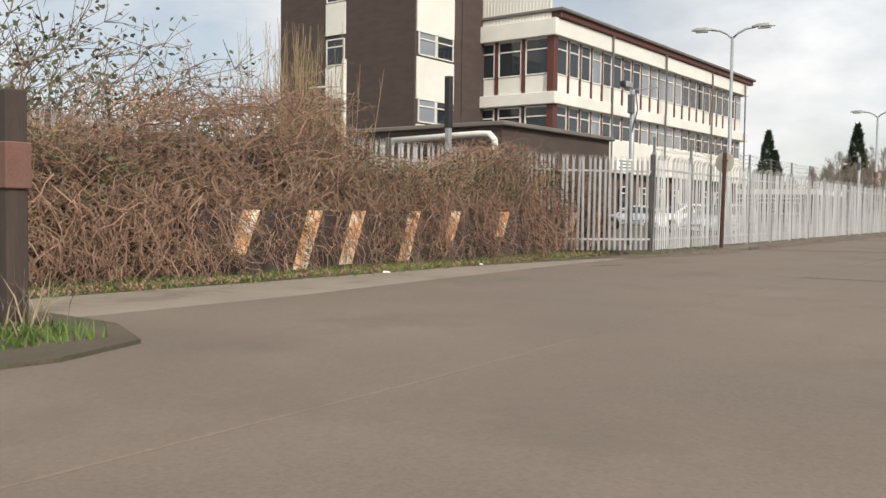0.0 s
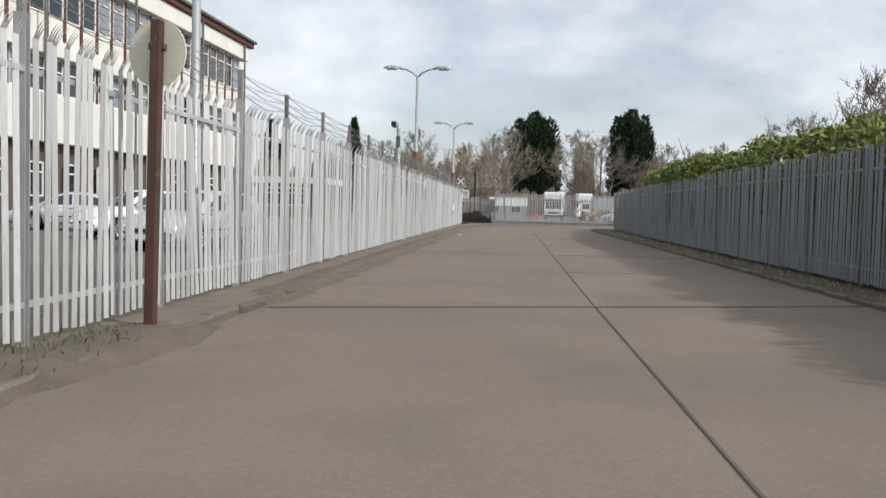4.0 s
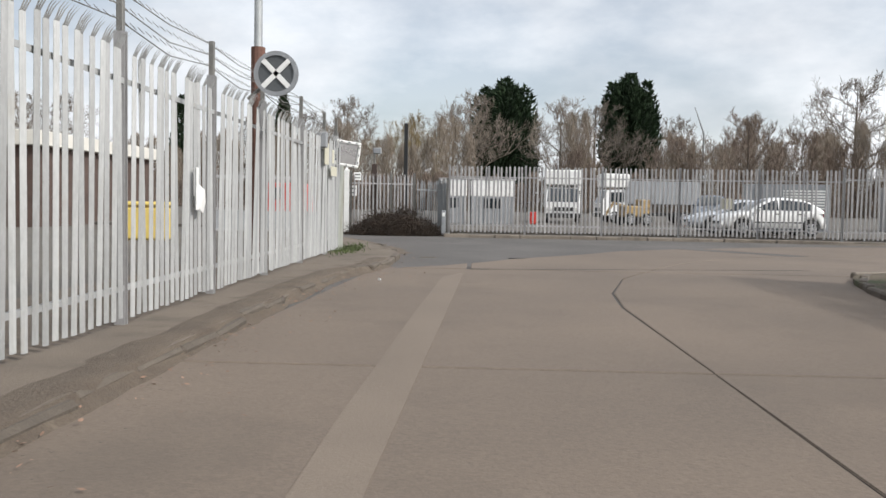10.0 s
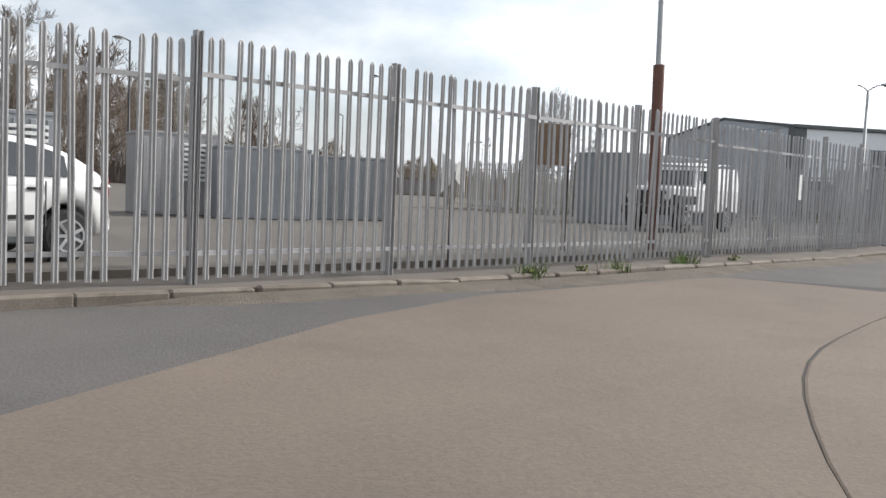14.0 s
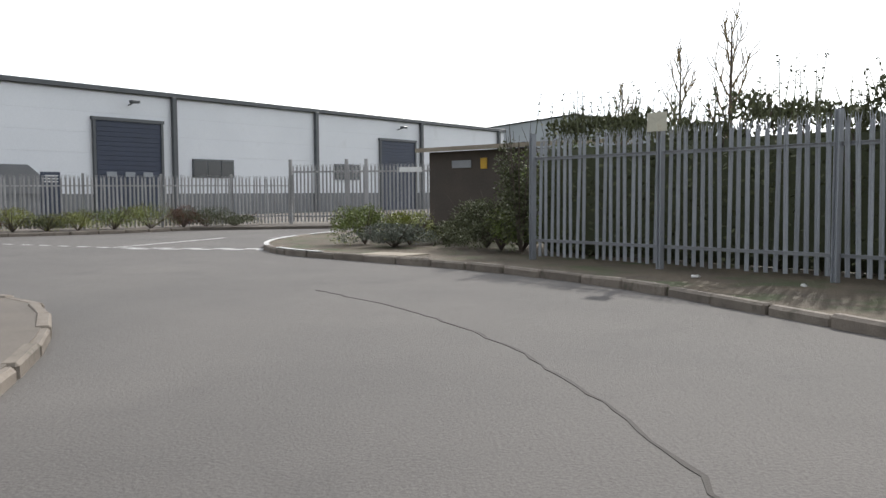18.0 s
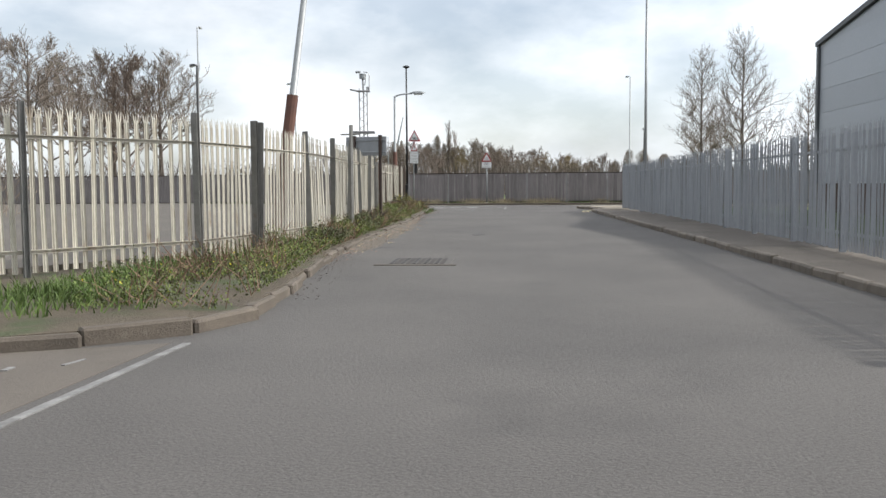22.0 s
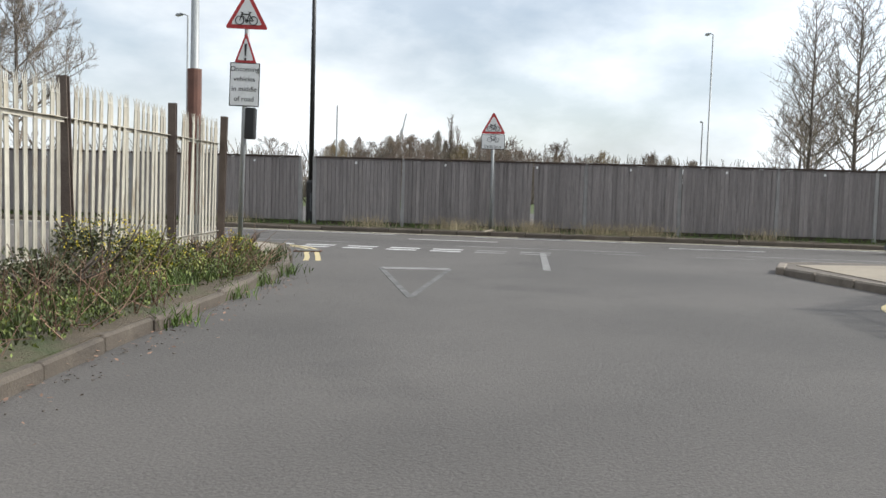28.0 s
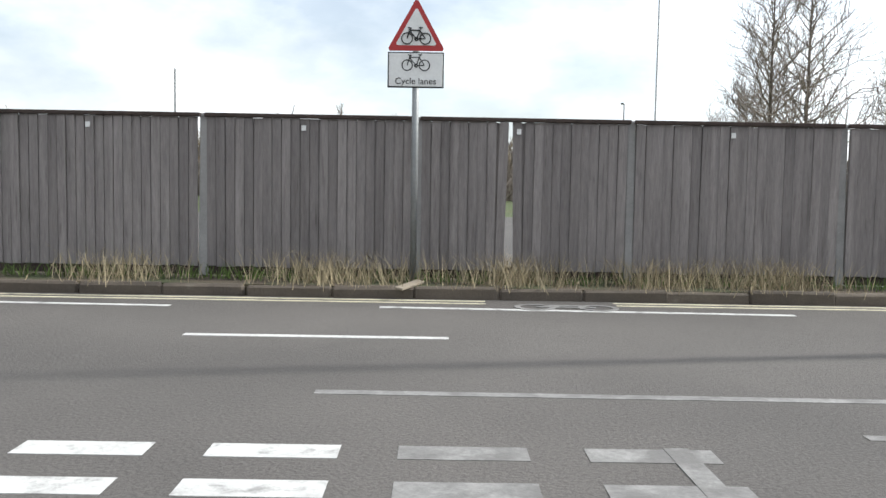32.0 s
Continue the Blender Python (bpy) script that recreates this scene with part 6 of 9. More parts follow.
# warehouse gate and totem
wg = thing("warehouse_gate", "tall grey palisade double gate at the warehouse entrance", "gate", pose(63.0, 93.65, 0.1, 0, 0, -96.5))
gpm = pale_mesh(2.35, "splay", galv_grey)
for x in (0, 2.3, 3.1, 6.2):
    part("gate_post", Geo().box((x, 0, 1.3), (0.13, 0.13, 2.6), 0.01), galv_grey, wg)
for z in (0.3, 2.1):
    part("gate_rail", Geo().box((3.1, 0, z), (6.2, 0.05, 0.07), 0.008), galv_grey, wg)
for k in range(40):
    part("pale", gpm, galv_grey, wg, m=pose(0.12 + k * 0.152, -0.05, 0.08, 0, 0, 180))
part("plate", Geo().box((4.9, -0.1, 2.15), (0.9, 0.02, 0.2), 0.004), sign_white, wg)
tm = thing("sign_totem", "dark blue sign totem with white bars behind the fence", "sign", pose(*R2(1.7, 6.2), 0.1, 0, 0, -37))
part("board", Geo().box((0, 0, 1.05), (0.75, 0.12, 2.1), 0.015), door_blue, tm)
for k in range(3):
    part("text_bar", Geo().box((0, -0.065, 1.95 - 0.11 * k), (0.55, 0.01, 0.045)), sign_white, tm)

# ---- board fence on the main road ----
bf = thing("board_fence", "weathered grey close-board timber fence with concrete posts and a gap", "fence", Matrix.Identity(4), kind="")
board_ms = [Geo().add([(-0.0505, -0.004, 0), (0.0505, -0.014, 0), (0.0505, 0.012, 0), (-0.0505, 0.014, 0), (-0.0505, -0.004, h), (0.0505, -0.014, h), (0.0505, 0.012, h), (-0.0505, 0.014, h)],
            [(0, 1, 5, 4), (1, 2, 6, 5), (2, 3, 7, 6), (3, 0, 4, 7), (4, 5, 6, 7)]).mesh("board", wood_grey) for h in (1.72, 1.7, 1.735)]
pcm = Geo().box((0, 0, 0.93), (0.11, 0.12, 1.86), 0.012).mesh("concrete_post", post_concrete)
post_s = [-44.3 + 2.45 * k for k in range(17)] + [-4.7 + 2.45 * k for k in range(18)]
for s in post_s:
    part("concrete_post", pcm, post_concrete, bf, m=pose(*MR(s, 0.8), 0.12, random.gauss(0, 0.4), random.gauss(0, 0.5), -39))
extra = Geo()
for s0 in post_s:
    if abs(s0 + 5.1) < 0.3:
        continue
    w0 = 0.74
    part("capping_rail", Geo().box((0, 0, 0), (2.4, 0.085, 0.045), 0.006), wood_dark, bf, m=pose(*MR(s0 + 1.225, w0), 1.962, 0, 0, -39))
    part("gravel_board", Geo().box((0, 0, 0), (2.34, 0.035, 0.15), 0.006), wood_dark, bf, m=pose(*MR(s0 + 1.225, w0 + 0.03), 0.21, 0, 0, -39))
    for a_, b_ in (((s0 + 0.05, 1.2), (1.36, s0 + 2.35)) if s0 < 1.25 < s0 + 2.45 else ((s0 + 0.05, s0 + 2.35),)):
        part("back_board", Geo().box((0, 0, 0), (b_ - a_, 0.018, 1.68)), wood_grey, bf, m=pose(*MR((a_ + b_) / 2, w0 + 0.028), 1.09, 0, 0, -39))
    near = -20 < s0 < 14
    for k in range(22):
        s = s0 + 0.1 + k * 0.1065
        if 1.2 < s < 1.31:
            continue
        bow = 0.0
        m = pose(*MR(s, w0 + random.gauss(0, 0.004)), 0.235 + random.gauss(0, 0.004), random.gauss(0, 0.15), random.gauss(0, 0.12) + (1.1 if 1.1 < s < 1.22 else -1.3 if 1.3 < s < 1.44 else 0), -39 + random.gauss(0, 1.5))
        if near:
            part("board", random.choice(board_ms), wood_grey, bf, m=m)
        else:
            extra.add([m @ Vector(v.co) for v in board_ms[0].vertices], [tuple(p.vertices) for p in board_ms[0].polygons])
    part("reflector", Geo().box((0, 0, 0), (0.05, 0.01, 0.06)), sign_white, bf, m=pose(*MR(s0 + 1.15, w0 - 0.02), 1.83, 0, 0, -39))
tagged(part("board_rest", extra, wood_grey, bf), kind="stuff")
plank = thing("loose_plank", "broken pale fence plank lying over the kerb", "plank", pose(*MR(0.15, 0.0), 0.14, 6, -4, 25))
part("board", Geo().box((0, 0, 0.0), (0.5, 0.1, 0.025), 0.004), pave_light, plank)

fence_plate(39.82, 85.17, 2.3, 0.36, 0.28, 36, "cream tilted plate on the fence top", sign_cream)

# ---- vehicles ----
def wheel(owner, x, y, r, side):
    w = part("wheel", Geo().tube([(x, y - 0.09, r), (x, y - 0.07, r), (x, y + 0.07, r), (x, y + 0.09, r)], [r * 0.88, r, r, r * 0.88], 20), tyre_mat, owner)
    g = Geo().disc((x, y + side * 0.085, r), r * 0.62, 0.03, (0, 1, 0), 20)
    part("rim", g, clad_dark, w)
    sp = Geo().ring((x, y + side * 0.1, r), r * 0.56, r * 0.64, 0.03, (0, 1, 0), 20).disc((x, y + side * 0.1, r), r * 0.14, 0.03, (0, 1, 0), 10)
    for k in range(7):
        a = 2 * math.pi * k / 7
        sp.tube([(x, y + side * 0.1, r), (x + math.cos(a) * r * 0.58, y + side * 0.1, r + math.sin(a) * r * 0.58)], 0.025, 4)
    part("spokes", sp, rim_mat, w)


def curve_at(tab, x):
    """A smooth line through the (x, z) pairs of tab, which rise in x."""
    k = max(0, min(len(tab) - 2, sum(1 for a, _ in tab[1:-1] if a <= x)))
    (x0, z0), (x1, z1) = tab[k], tab[k + 1]
    s0 = (z1 - tab[k - 1][1]) / (x1 - tab[k - 1][0]) if k else (z1 - z0) / (x1 - x0)
    s1 = (tab[k + 2][1] - z0) / (tab[k + 2][0] - x0) if k + 2 < len(tab) else (z1 - z0) / (x1 - x0)
    h = x1 - x0
    t = max(0.0, min(1.0, (x - x0) / h))
    return (1 + 2 * t) * (1 - t) ** 2 * z0 + t * (1 - t) ** 2 * h * s0 + t * t * (3 - 2 * t) * z1 + t * t * (t - 1) * h * s1


BELT = ((-1.85, 0.62), (-1.83, 0.84), (-1.75, 0.95), (-1.5, 0.97), (-0.8, 0.955), (0.2, 0.935), (0.85, 0.925), (1.05, 0.9), (1.45, 0.83), (1.78, 0.72), (1.94, 0.6), (2.0, 0.46))
ROOFS = {"hatch": ((-1.8, 0.9), (-1.68, 1.03), (-1.4, 1.22), (-1.05, 1.36), (-0.6, 1.42), (-0.2, 1.43), (0.14, 1.39), (0.5, 1.24), (0.8, 1.06), (1.06, 0.88)),
         "saloon": ((-1.5, 0.9), (-1.3, 1.03), (-1.05, 1.2), (-0.75, 1.35), (-0.4, 1.42), (0.0, 1.43), (0.28, 1.38), (0.58, 1.22), (0.85, 1.05), (1.08, 0.88)),
         "estate": ((-1.84, 0.9), (-1.78, 1.1), (-1.66, 1.32), (-1.4, 1.4), (-0.8, 1.43), (-0.2, 1.43), (0.16, 1.39), (0.5, 1.24), (0.8, 1.06), (1.06, 0.88))}


def car(label, m, paint, L=3.85, W=1.66, H=1.43, wb=2.55, style="hatch", name="car"):
    """A car lofted from its side lines: body with cut arches, rounded cabin, curved glass."""
    t = thing(name, label, "car", m, "parked cars")
    sx, sz, r, ra = L / 3.85, H / 1.43, 0.3, 0.365
    roof = ROOFS[style]
    axles = (wb / 2, -wb / 2)

    def belt(x):
        return curve_at(BELT, x / sx) * sz

    def top(x):
        return curve_at(roof, x / sx) * sz

    def half_w(x):
        e = abs(x / sx - 0.075) / 1.925
        return W / 2 * (1 - 0.17 * max(0.0, (e - 0.7) / 0.3) ** 2)

    def side(z):
        return W / 2 * 0.965 * (1 - 0.25 * max(0.0, z / sz - 0.9) / 0.53)

    xs = [sx * (-1.85 + 3.85 * k / 44) for k in range(45)]
    for a in axles:
        xs = [x for x in xs if abs(x - a) > ra + 0.01] + [a + ra * math.cos(math.pi * k / 12) for k in range(13)]
    xs.sort()
    vs, n = [], 15
    for x in xs:
        w, zt = half_w(x), belt(x)
        e = abs(x / sx - 0.075) / 1.925
        zb = 0.24 + 0.08 * max(0.0, (e - 0.8) / 0.2)
        for a in axles:
            if abs(x - a) <= ra + 1e-6:
                zb = max(zb, r + math.sqrt(max(0.0, ra * ra - (x - a) ** 2)) * 0.98)
        hh = zt - zb
        half = [(w * 0.86, zb), (w * 0.975, zb + 0.03), (w, zb + hh * 0.45), (w * 0.985, zb + hh * 0.74), (w * 0.94, zt - 0.035 * min(1, hh * 3)), (w * 0.84, zt), (w * 0.45, zt + 0.02)]
        vs += [(x, y, z) for y, z in half] + [(x, 0, zt + 0.028)] + [(x, -y, z) for y, z in reversed(half)]
    fs = [(i * n + q, i * n + (q + 1) % n, (i + 1) * n + (q + 1) % n, (i + 1) * n + q) for i in range(len(xs) - 1) for q in range(n)] + [tuple(range(n)), tuple(reversed(range(len(vs) - n, len(vs))))]
    part("body", Geo().add(vs, fs), paint, t, smooth=True)
    part("underbody", Geo().box((0.05 * sx, 0, 0.44), (3.4 * sx, W * 0.7, 0.44), 0.05), plastic_black, t)
    cx = [sx * (roof[0][0] + (roof[-1][0] - roof[0][0]) * k / 26) for k in range(27)]
    vs, n = [], 11
    for x in cx:
        z = top(x)
        zs = (0.86 * sz, 0.86 * sz + (z - 0.86 * sz) * 0.5, max(0.865 * sz, z - 0.07), z - 0.02, z)
        ys = (side(zs[0]), side(zs[1]), side(zs[2]), side(zs[3]) * 0.955, side(z) * 0.78)
        vs += [(x, y, zz) for y, zz in zip(ys, zs)] + [(x, 0, z + 0.025)] + [(x, -y, zz) for y, zz in reversed(list(zip(ys, zs)))]
    fs = [(i * n + q, i * n + q + 1, (i + 1) * n + q + 1, (i + 1) * n + q) for i in range(26) for q in range(n - 1)]
    part("cabin", Geo().add(vs, fs), paint, t, smooth=True)

    def shell(name_, a, b, cols, rows, lift):
        """A thin curved pane: a and b give its points over (0..1, 0..1)."""
        vs_ = [Vector(a(i / cols, k / rows)) + Vector(b(i / cols, k / rows)) * o for o in (lift, lift - 0.014) for k in range(rows + 1) for i in range(cols + 1)]
        c1, half = cols + 1, (cols + 1) * (rows + 1)
        fs_ = [(k * c1 + i, k * c1 + i + 1, (k + 1) * c1 + i + 1, (k + 1) * c1 + i) for k in range(rows) for i in range(cols)]
        fs_ += [tuple(half + q for q in reversed(f)) for f in fs_]
        part(name_, Geo().add(vs_, fs_), pane_dark, t, smooth=True)

    low = 0.965 * sz
    hi_x = max(x for x in [sx * 0.01 * k for k in range(-100, 110)] if top(x) - 0.1 > low)
    lo_x = min(x for x in [sx * 0.01 * k for k in range(-184, 0)] if top(x) - 0.1 > low)
    mid = -0.1 * sx
    for s in (1, -1):
        for x0, x1 in ((mid + 0.05, hi_x - 0.02), (max(lo_x + 0.22, -1.28 * sx), mid - 0.05)):
            def at(u, v, x0=x0, x1=x1, s=s):
                x = x0 + (x1 - x0) * u
                z = low + (max(low + 0.012, top(x) - 0.085) - low) * v
                return (x, s * side(z), z)
            shell("side_window", at, lambda u, v, s=s: (0, s, 0.1), 10, 3, 0.009)
        part("mirror", Geo().box((hi_x - 0.1, s * (W / 2 + 0.06), 0.99 * sz), (0.11, 0.17, 0.12), 0.035), paint, t)
        part("rubbing_strip", Geo().box((0, s * (W / 2 + 0.002), 0.52), (wb - 0.82, 0.022, 0.045), 0.006), plastic_black, t)
        part("sill", Geo().box((0, s * (W / 2 - 0.05), 0.27), (wb - 0.76, 0.08, 0.1), 0.02), clad_dark, t)
        for x in (mid - 0.02, hi_x + 0.06, -1.0 * sx):
            part("door_seam", Geo().box((x, s * (W / 2 - 0.004), 0.66 * sz), (0.012, 0.012, 0.5 * sz)), clad_dark, t)
        for x in (mid + 0.1, -0.86 * sx):
            part("door_handle", Geo().box((x, s * (W / 2 - 0.004), 0.83 * sz), (0.15, 0.035, 0.03), 0.01), plastic_black, t)
        part("headlight", Geo().add([(1.62 * sx, s * W * 0.47, 0.72 * sz), (1.93 * sx, s * W * 0.36, 0.6 * sz), (1.98 * sx, s * W * 0.27, 0.54 * sz), (1.9 * sx, s * W * 0.25, 0.66 * sz), (1.7 * sx, s * W * 0.4, 0.76 * sz), (1.66 * sx, s * W * 0.36, 0.66 * sz)], [(0, 1, 4), (1, 3, 4), (1, 2, 3), (0, 5, 1), (5, 2, 1), (0, 4, 5), (4, 3, 5), (3, 2, 5)]), lamp_glass, t)
        part("tail_light", Geo().box((-1.76 * sx, s * W * 0.425, 0.86 * sz), (0.12, 0.12, 0.26), 0.035), red_lens, t)
        for x in axles:
            wheel(t, x, s * (W / 2 - 0.1), r, s)

    def across(x0, x1):
        def at(u, v):
            x = x0 + (x1 - x0) * v
            f = (u * 2 - 1)
            z = top(x)
            return (x, f * side(z) * 0.8, z + 0.024 * (1 - f * f))
        return at
    shell("windscreen", across(0.98 * sx, 0.26 * sx), lambda u, v: (0.55, 0, 0.83), 6, 6, 0.012)
    shell("rear_window", across((roof[0][0] + 0.16) * sx, (roof[3][0] - 0.1) * sx), lambda u, v: (-0.6, 0, 0.8), 6, 5, 0.012)
    part("bumper", Geo().box((1.93 * sx, 0, 0.36), (0.16, W * 0.8, 0.2), 0.06), paint, t)
    part("bumper", Geo().box((-1.81 * sx, 0, 0.42), (0.16, W * 0.84, 0.24), 0.06), paint, t)
    part("grille", Geo().box((1.985 * sx, 0, 0.5), (0.06, W * 0.42, 0.09), 0.02), plastic_black, t)
    part("number_plate", Geo().box((2.02 * sx, 0, 0.36), (0.012, 0.5, 0.11)), sign_white, t)
    return t


car("white five-door hatchback parked just behind the fence", pose(3.37, 96.75, 0.2, 0, 0, 183), car_white, 3.95, 1.68, 1.44, 2.6)
car("blue-grey saloon half hidden beside the white car", pose(2.85, 98.9, 0.2, 0, 0, 182), car_silver, 4.2, 1.7, 1.36, 2.6, "saloon")
car("dark estate car with a pale bonnet in the yard", pose(5.4, 113.0, 0.2, 0, 0, 252), car_grey, 4.4, 1.75, 1.7, 2.6, "estate")
car("silver estate car parked behind the tall fence", pose(*site_xy(-13.9, 38.6), 0.09, 0, 0, 260), car_silver, 4.4, 1.74, 1.46, 2.6, "estate")
car("white hatchback parked behind the tall fence", pose(*site_xy(-17.6, 43.5), 0.09, 0, 0, 238), car_white, 3.9, 1.68, 1.5)
car("silver saloon parked near the office", pose(*site_xy(-22.5, 48.5), 0.09, 0, 0, 198), car_silver, 4.4, 1.74, 1.42, 2.6, "saloon")


def truck(label, m, L=5.6, W=2.15, H=2.9, box=True, body=None):
    t = thing("truck", label, "truck", m, "parked trucks")
    part("chassis", Geo().box((-0.4, 0, 0.55), (L, W * 0.7, 0.2), 0.02), plastic_black, t)
    part("cab", Geo().add([(x, s * y, z) for s in (1, -1) for x, y, z in ((L / 2 - 1.6, W * 0.47, 0.45), (L / 2, W * 0.47, 0.45), (L / 2 + 0.02, W * 0.47, 1.15), (L / 2 - 0.35, W * 0.42, 2.0), (L / 2 - 1.6, W * 0.42, 2.05))],
                          [(0, 1, 2, 3, 4), (9, 8, 7, 6, 5), (1, 6, 7, 2), (2, 7, 8, 3), (3, 8, 9, 4), (0, 4, 9, 5), (0, 5, 6, 1)]), car_white, t)
    part("windscreen", Geo().add([(L / 2 + 0.03, -W * 0.42, 1.2), (L / 2 + 0.03, W * 0.42, 1.2), (L / 2 - 0.3, W * 0.38, 1.95), (L / 2 - 0.3, -W * 0.38, 1.95), (L / 2 - 0.02, -W * 0.42, 1.2), (L / 2 - 0.02, W * 0.42, 1.2), (L / 2 - 0.35, W * 0.38, 1.95), (L / 2 - 0.35, -W * 0.38, 1.95)], [(0, 1, 2, 3), (7, 6, 5, 4), (0, 4, 5, 1), (2, 6, 7, 3)]), pane_dark, t)
    part("grille", Geo().box((L / 2 + 0.02, 0, 0.8), (0.06, W * 0.55, 0.22), 0.02), plastic_black, t)
    part("bumper", Geo().box((L / 2 + 0.04, 0, 0.45), (0.2, W * 0.95, 0.26), 0.04), plastic_black, t)
    for s in (1, -1):
        part("headlight", Geo().box((L / 2 + 0.02, s * W * 0.36, 0.82), (0.08, 0.3, 0.2), 0.03), lamp_glass, t)
        part("side_window", Geo().box((L / 2 - 0.95, s * W * 0.46, 1.55), (0.8, 0.04, 0.6), 0.02), pane_dark, t)
        for x in (L / 2 - 0.8, -L / 2 + 0.9):
            wheel(t, x, s * (W / 2 - 0.16), 0.36, s)
    if box:
        b = part("box_body", Geo().box((-0.75, 0, 1.85), (L - 1.5, W, H - 1.1), 0.03), body or sign_white, t)
        part("overcab", Geo().box((L / 2 - 0.9, 0, 2.55), (1.5, W, 0.85), 0.06), sign_white, b)
    return t


truck("white box truck facing the fence", pose(-2.9, 114.4, 0.2, 0, 0, 266), 5.6, 2.05, 3.0)
truck("pale grey box truck seen from its side", pose(2.6, 117.5, 0.2, 0, 0, 186), 6.0, 2.1, 2.5, True, sign_back)
redp = material("red_paint", (0.55, 0.035, 0.02), (0.45, 0.03, 0.02), 0.4, scale=1, fine=12, bump=0.02)
rd = thing("red_truck", "bright red van side behind the sliding gate", "truck", pose(-17.4, 107.6, 0.2))
part("body", Geo().box((0, 0, 1.13), (1.7, 4.2, 1.5), 0.08), redp, rd)
part("chassis", Geo().box((0, 0, 0.45), (1.4, 3.9, 0.2), 0.02), plastic_black, rd)
part("side_window", Geo().box((-0.4, -2.1, 1.35), (0.6, 0.03, 0.6), 0.02), pane_dark, rd)
for x in (-0.72, 0.72):
    for y in (-1.4, 1.4):
        w_ = part("wheel", Geo().disc((x, y, 0.36), 0.36, 0.22, (1, 0, 0), 18), tyre_mat, rd)
        part("rim", Geo().disc((x + math.copysign(0.1, x), y, 0.36), 0.2, 0.04, (1, 0, 0), 14), rim_mat, w_)
rb = thing("red_skip", "small red metal tank in the yard", "tank", pose(-4.9, 108.4, 0.2))
part("body", Geo().box((0, 0, 0.32), (0.42, 0.42, 0.64), 0.06), redp, rb)

jp = thing("off_roader", "white boxy off-road vehicle with a roof rack behind the fence", "car", pose(25.2, 98.1, 0.2, 0, 0, 176))
part("body", Geo().box((-0.35, 0, 0.95), (3.4, 1.72, 0.75), 0.05), car_white, jp)
part("cabin", Geo().add([(x, s * y, z) for s in (1, -1) for x, y, z in ((-2.05, 0.84, 1.3), (0.75, 0.84, 1.3), (0.5, 0.76, 1.92), (-2.0, 0.76, 1.95))], [(0, 1, 2, 3), (7, 6, 5, 4), (0, 4, 5, 1), (1, 5, 6, 2), (2, 6, 7, 3), (3, 7, 4, 0)]), car_white, jp)
part("bonnet", Geo().box((1.25, 0, 1.12), (1.3, 1.5, 0.42), 0.06), car_white, jp)
part("grille", Geo().box((1.92, 0, 1.0), (0.06, 1.1, 0.4), 0.02), plastic_black, jp)
part("bumper", Geo().box((2.0, 0, 0.62), (0.18, 1.7, 0.24), 0.04), plastic_black, jp)
part("windscreen", Geo().box((0.66, 0, 1.6), (0.04, 1.44, 0.48), 0.01, m=Matrix.Rotation(radians(-20), 3, "Y")), pane_dark, jp)
for s in (1, -1):
    part("wing", Geo().box((1.3, s * 0.74, 0.95), (1.2, 0.3, 0.3), 0.05), plastic_black, jp)
    part("side_window", Geo().box((0.05, s * 0.81, 1.62), (0.75, 0.03, 0.42), 0.02), pane_dark, jp)
    part("headlight", Geo().disc((1.93, s * 0.62, 1.02), 0.1, 0.06, (1, 0, 0), 14), lamp_glass, jp)
    for x in (1.3, -1.25):
        part("wheel_arch", Geo().disc((x, s * 0.82, 0.45), 0.47, 0.08, (0, 1, 0), 18), plastic_black, jp)
        wheel(jp, x, s * 0.78, 0.39, s)
for y in (-0.6, -0.2, 0.2, 0.6):
    part("rack_bar", Geo().tube([(-1.9, y, 2.06), (0.5, y, 2.04)], 0.02, 6), sign_white, jp)

dirty_yellow = material("dirty_yellow_paint", (0.36, 0.25, 0.1), (0.22, 0.155, 0.08), 0.75, scale=4, fine=30, bump=0.15, stain=((0.12, 0.09, 0.06), 3, 0.5, 0.8))
dg = thing("yellow_loader", "small dirty yellow loader in the yard", "digger", pose(0.6, 110.5, 0.2, 0, 0, 200))
part("body", Geo().box((0, 0, 0.75), (1.5, 0.95, 0.6), 0.08), dirty_yellow, dg)
part("hood", Geo().box((-0.55, 0, 1.15), (0.6, 0.9, 0.5), 0.08), dirty_yellow, dg)
part("arm", Geo().tube([(0.5, 0, 1.0), (1.2, 0, 1.2), (1.7, 0, 0.5)], 0.08, 6), dirty_yellow, dg)
for x in (-0.5, 0.5):
    for s in (1, -1):
        wheel(dg, x, s * 0.55, 0.33, s)
pale_yellow = material("faded_yellow_plastic", (0.62, 0.47, 0.12), (0.5, 0.38, 0.12), 0.6, scale=4, fine=30, bump=0.1)
yb = thing("grit_bin", "faded yellow grit bin behind the tall fence", "bin", pose(-16.9, 86.3, 0.09, 0, 0, 10))
part("body", Geo().box((0, 0, 0.45), (1.2, 0.8, 0.9), 0.06), pale_yellow, yb)
part("lid", Geo().box((0, 0, 0.98), (1.26, 0.86, 0.14), 0.05), pale_yellow, yb)


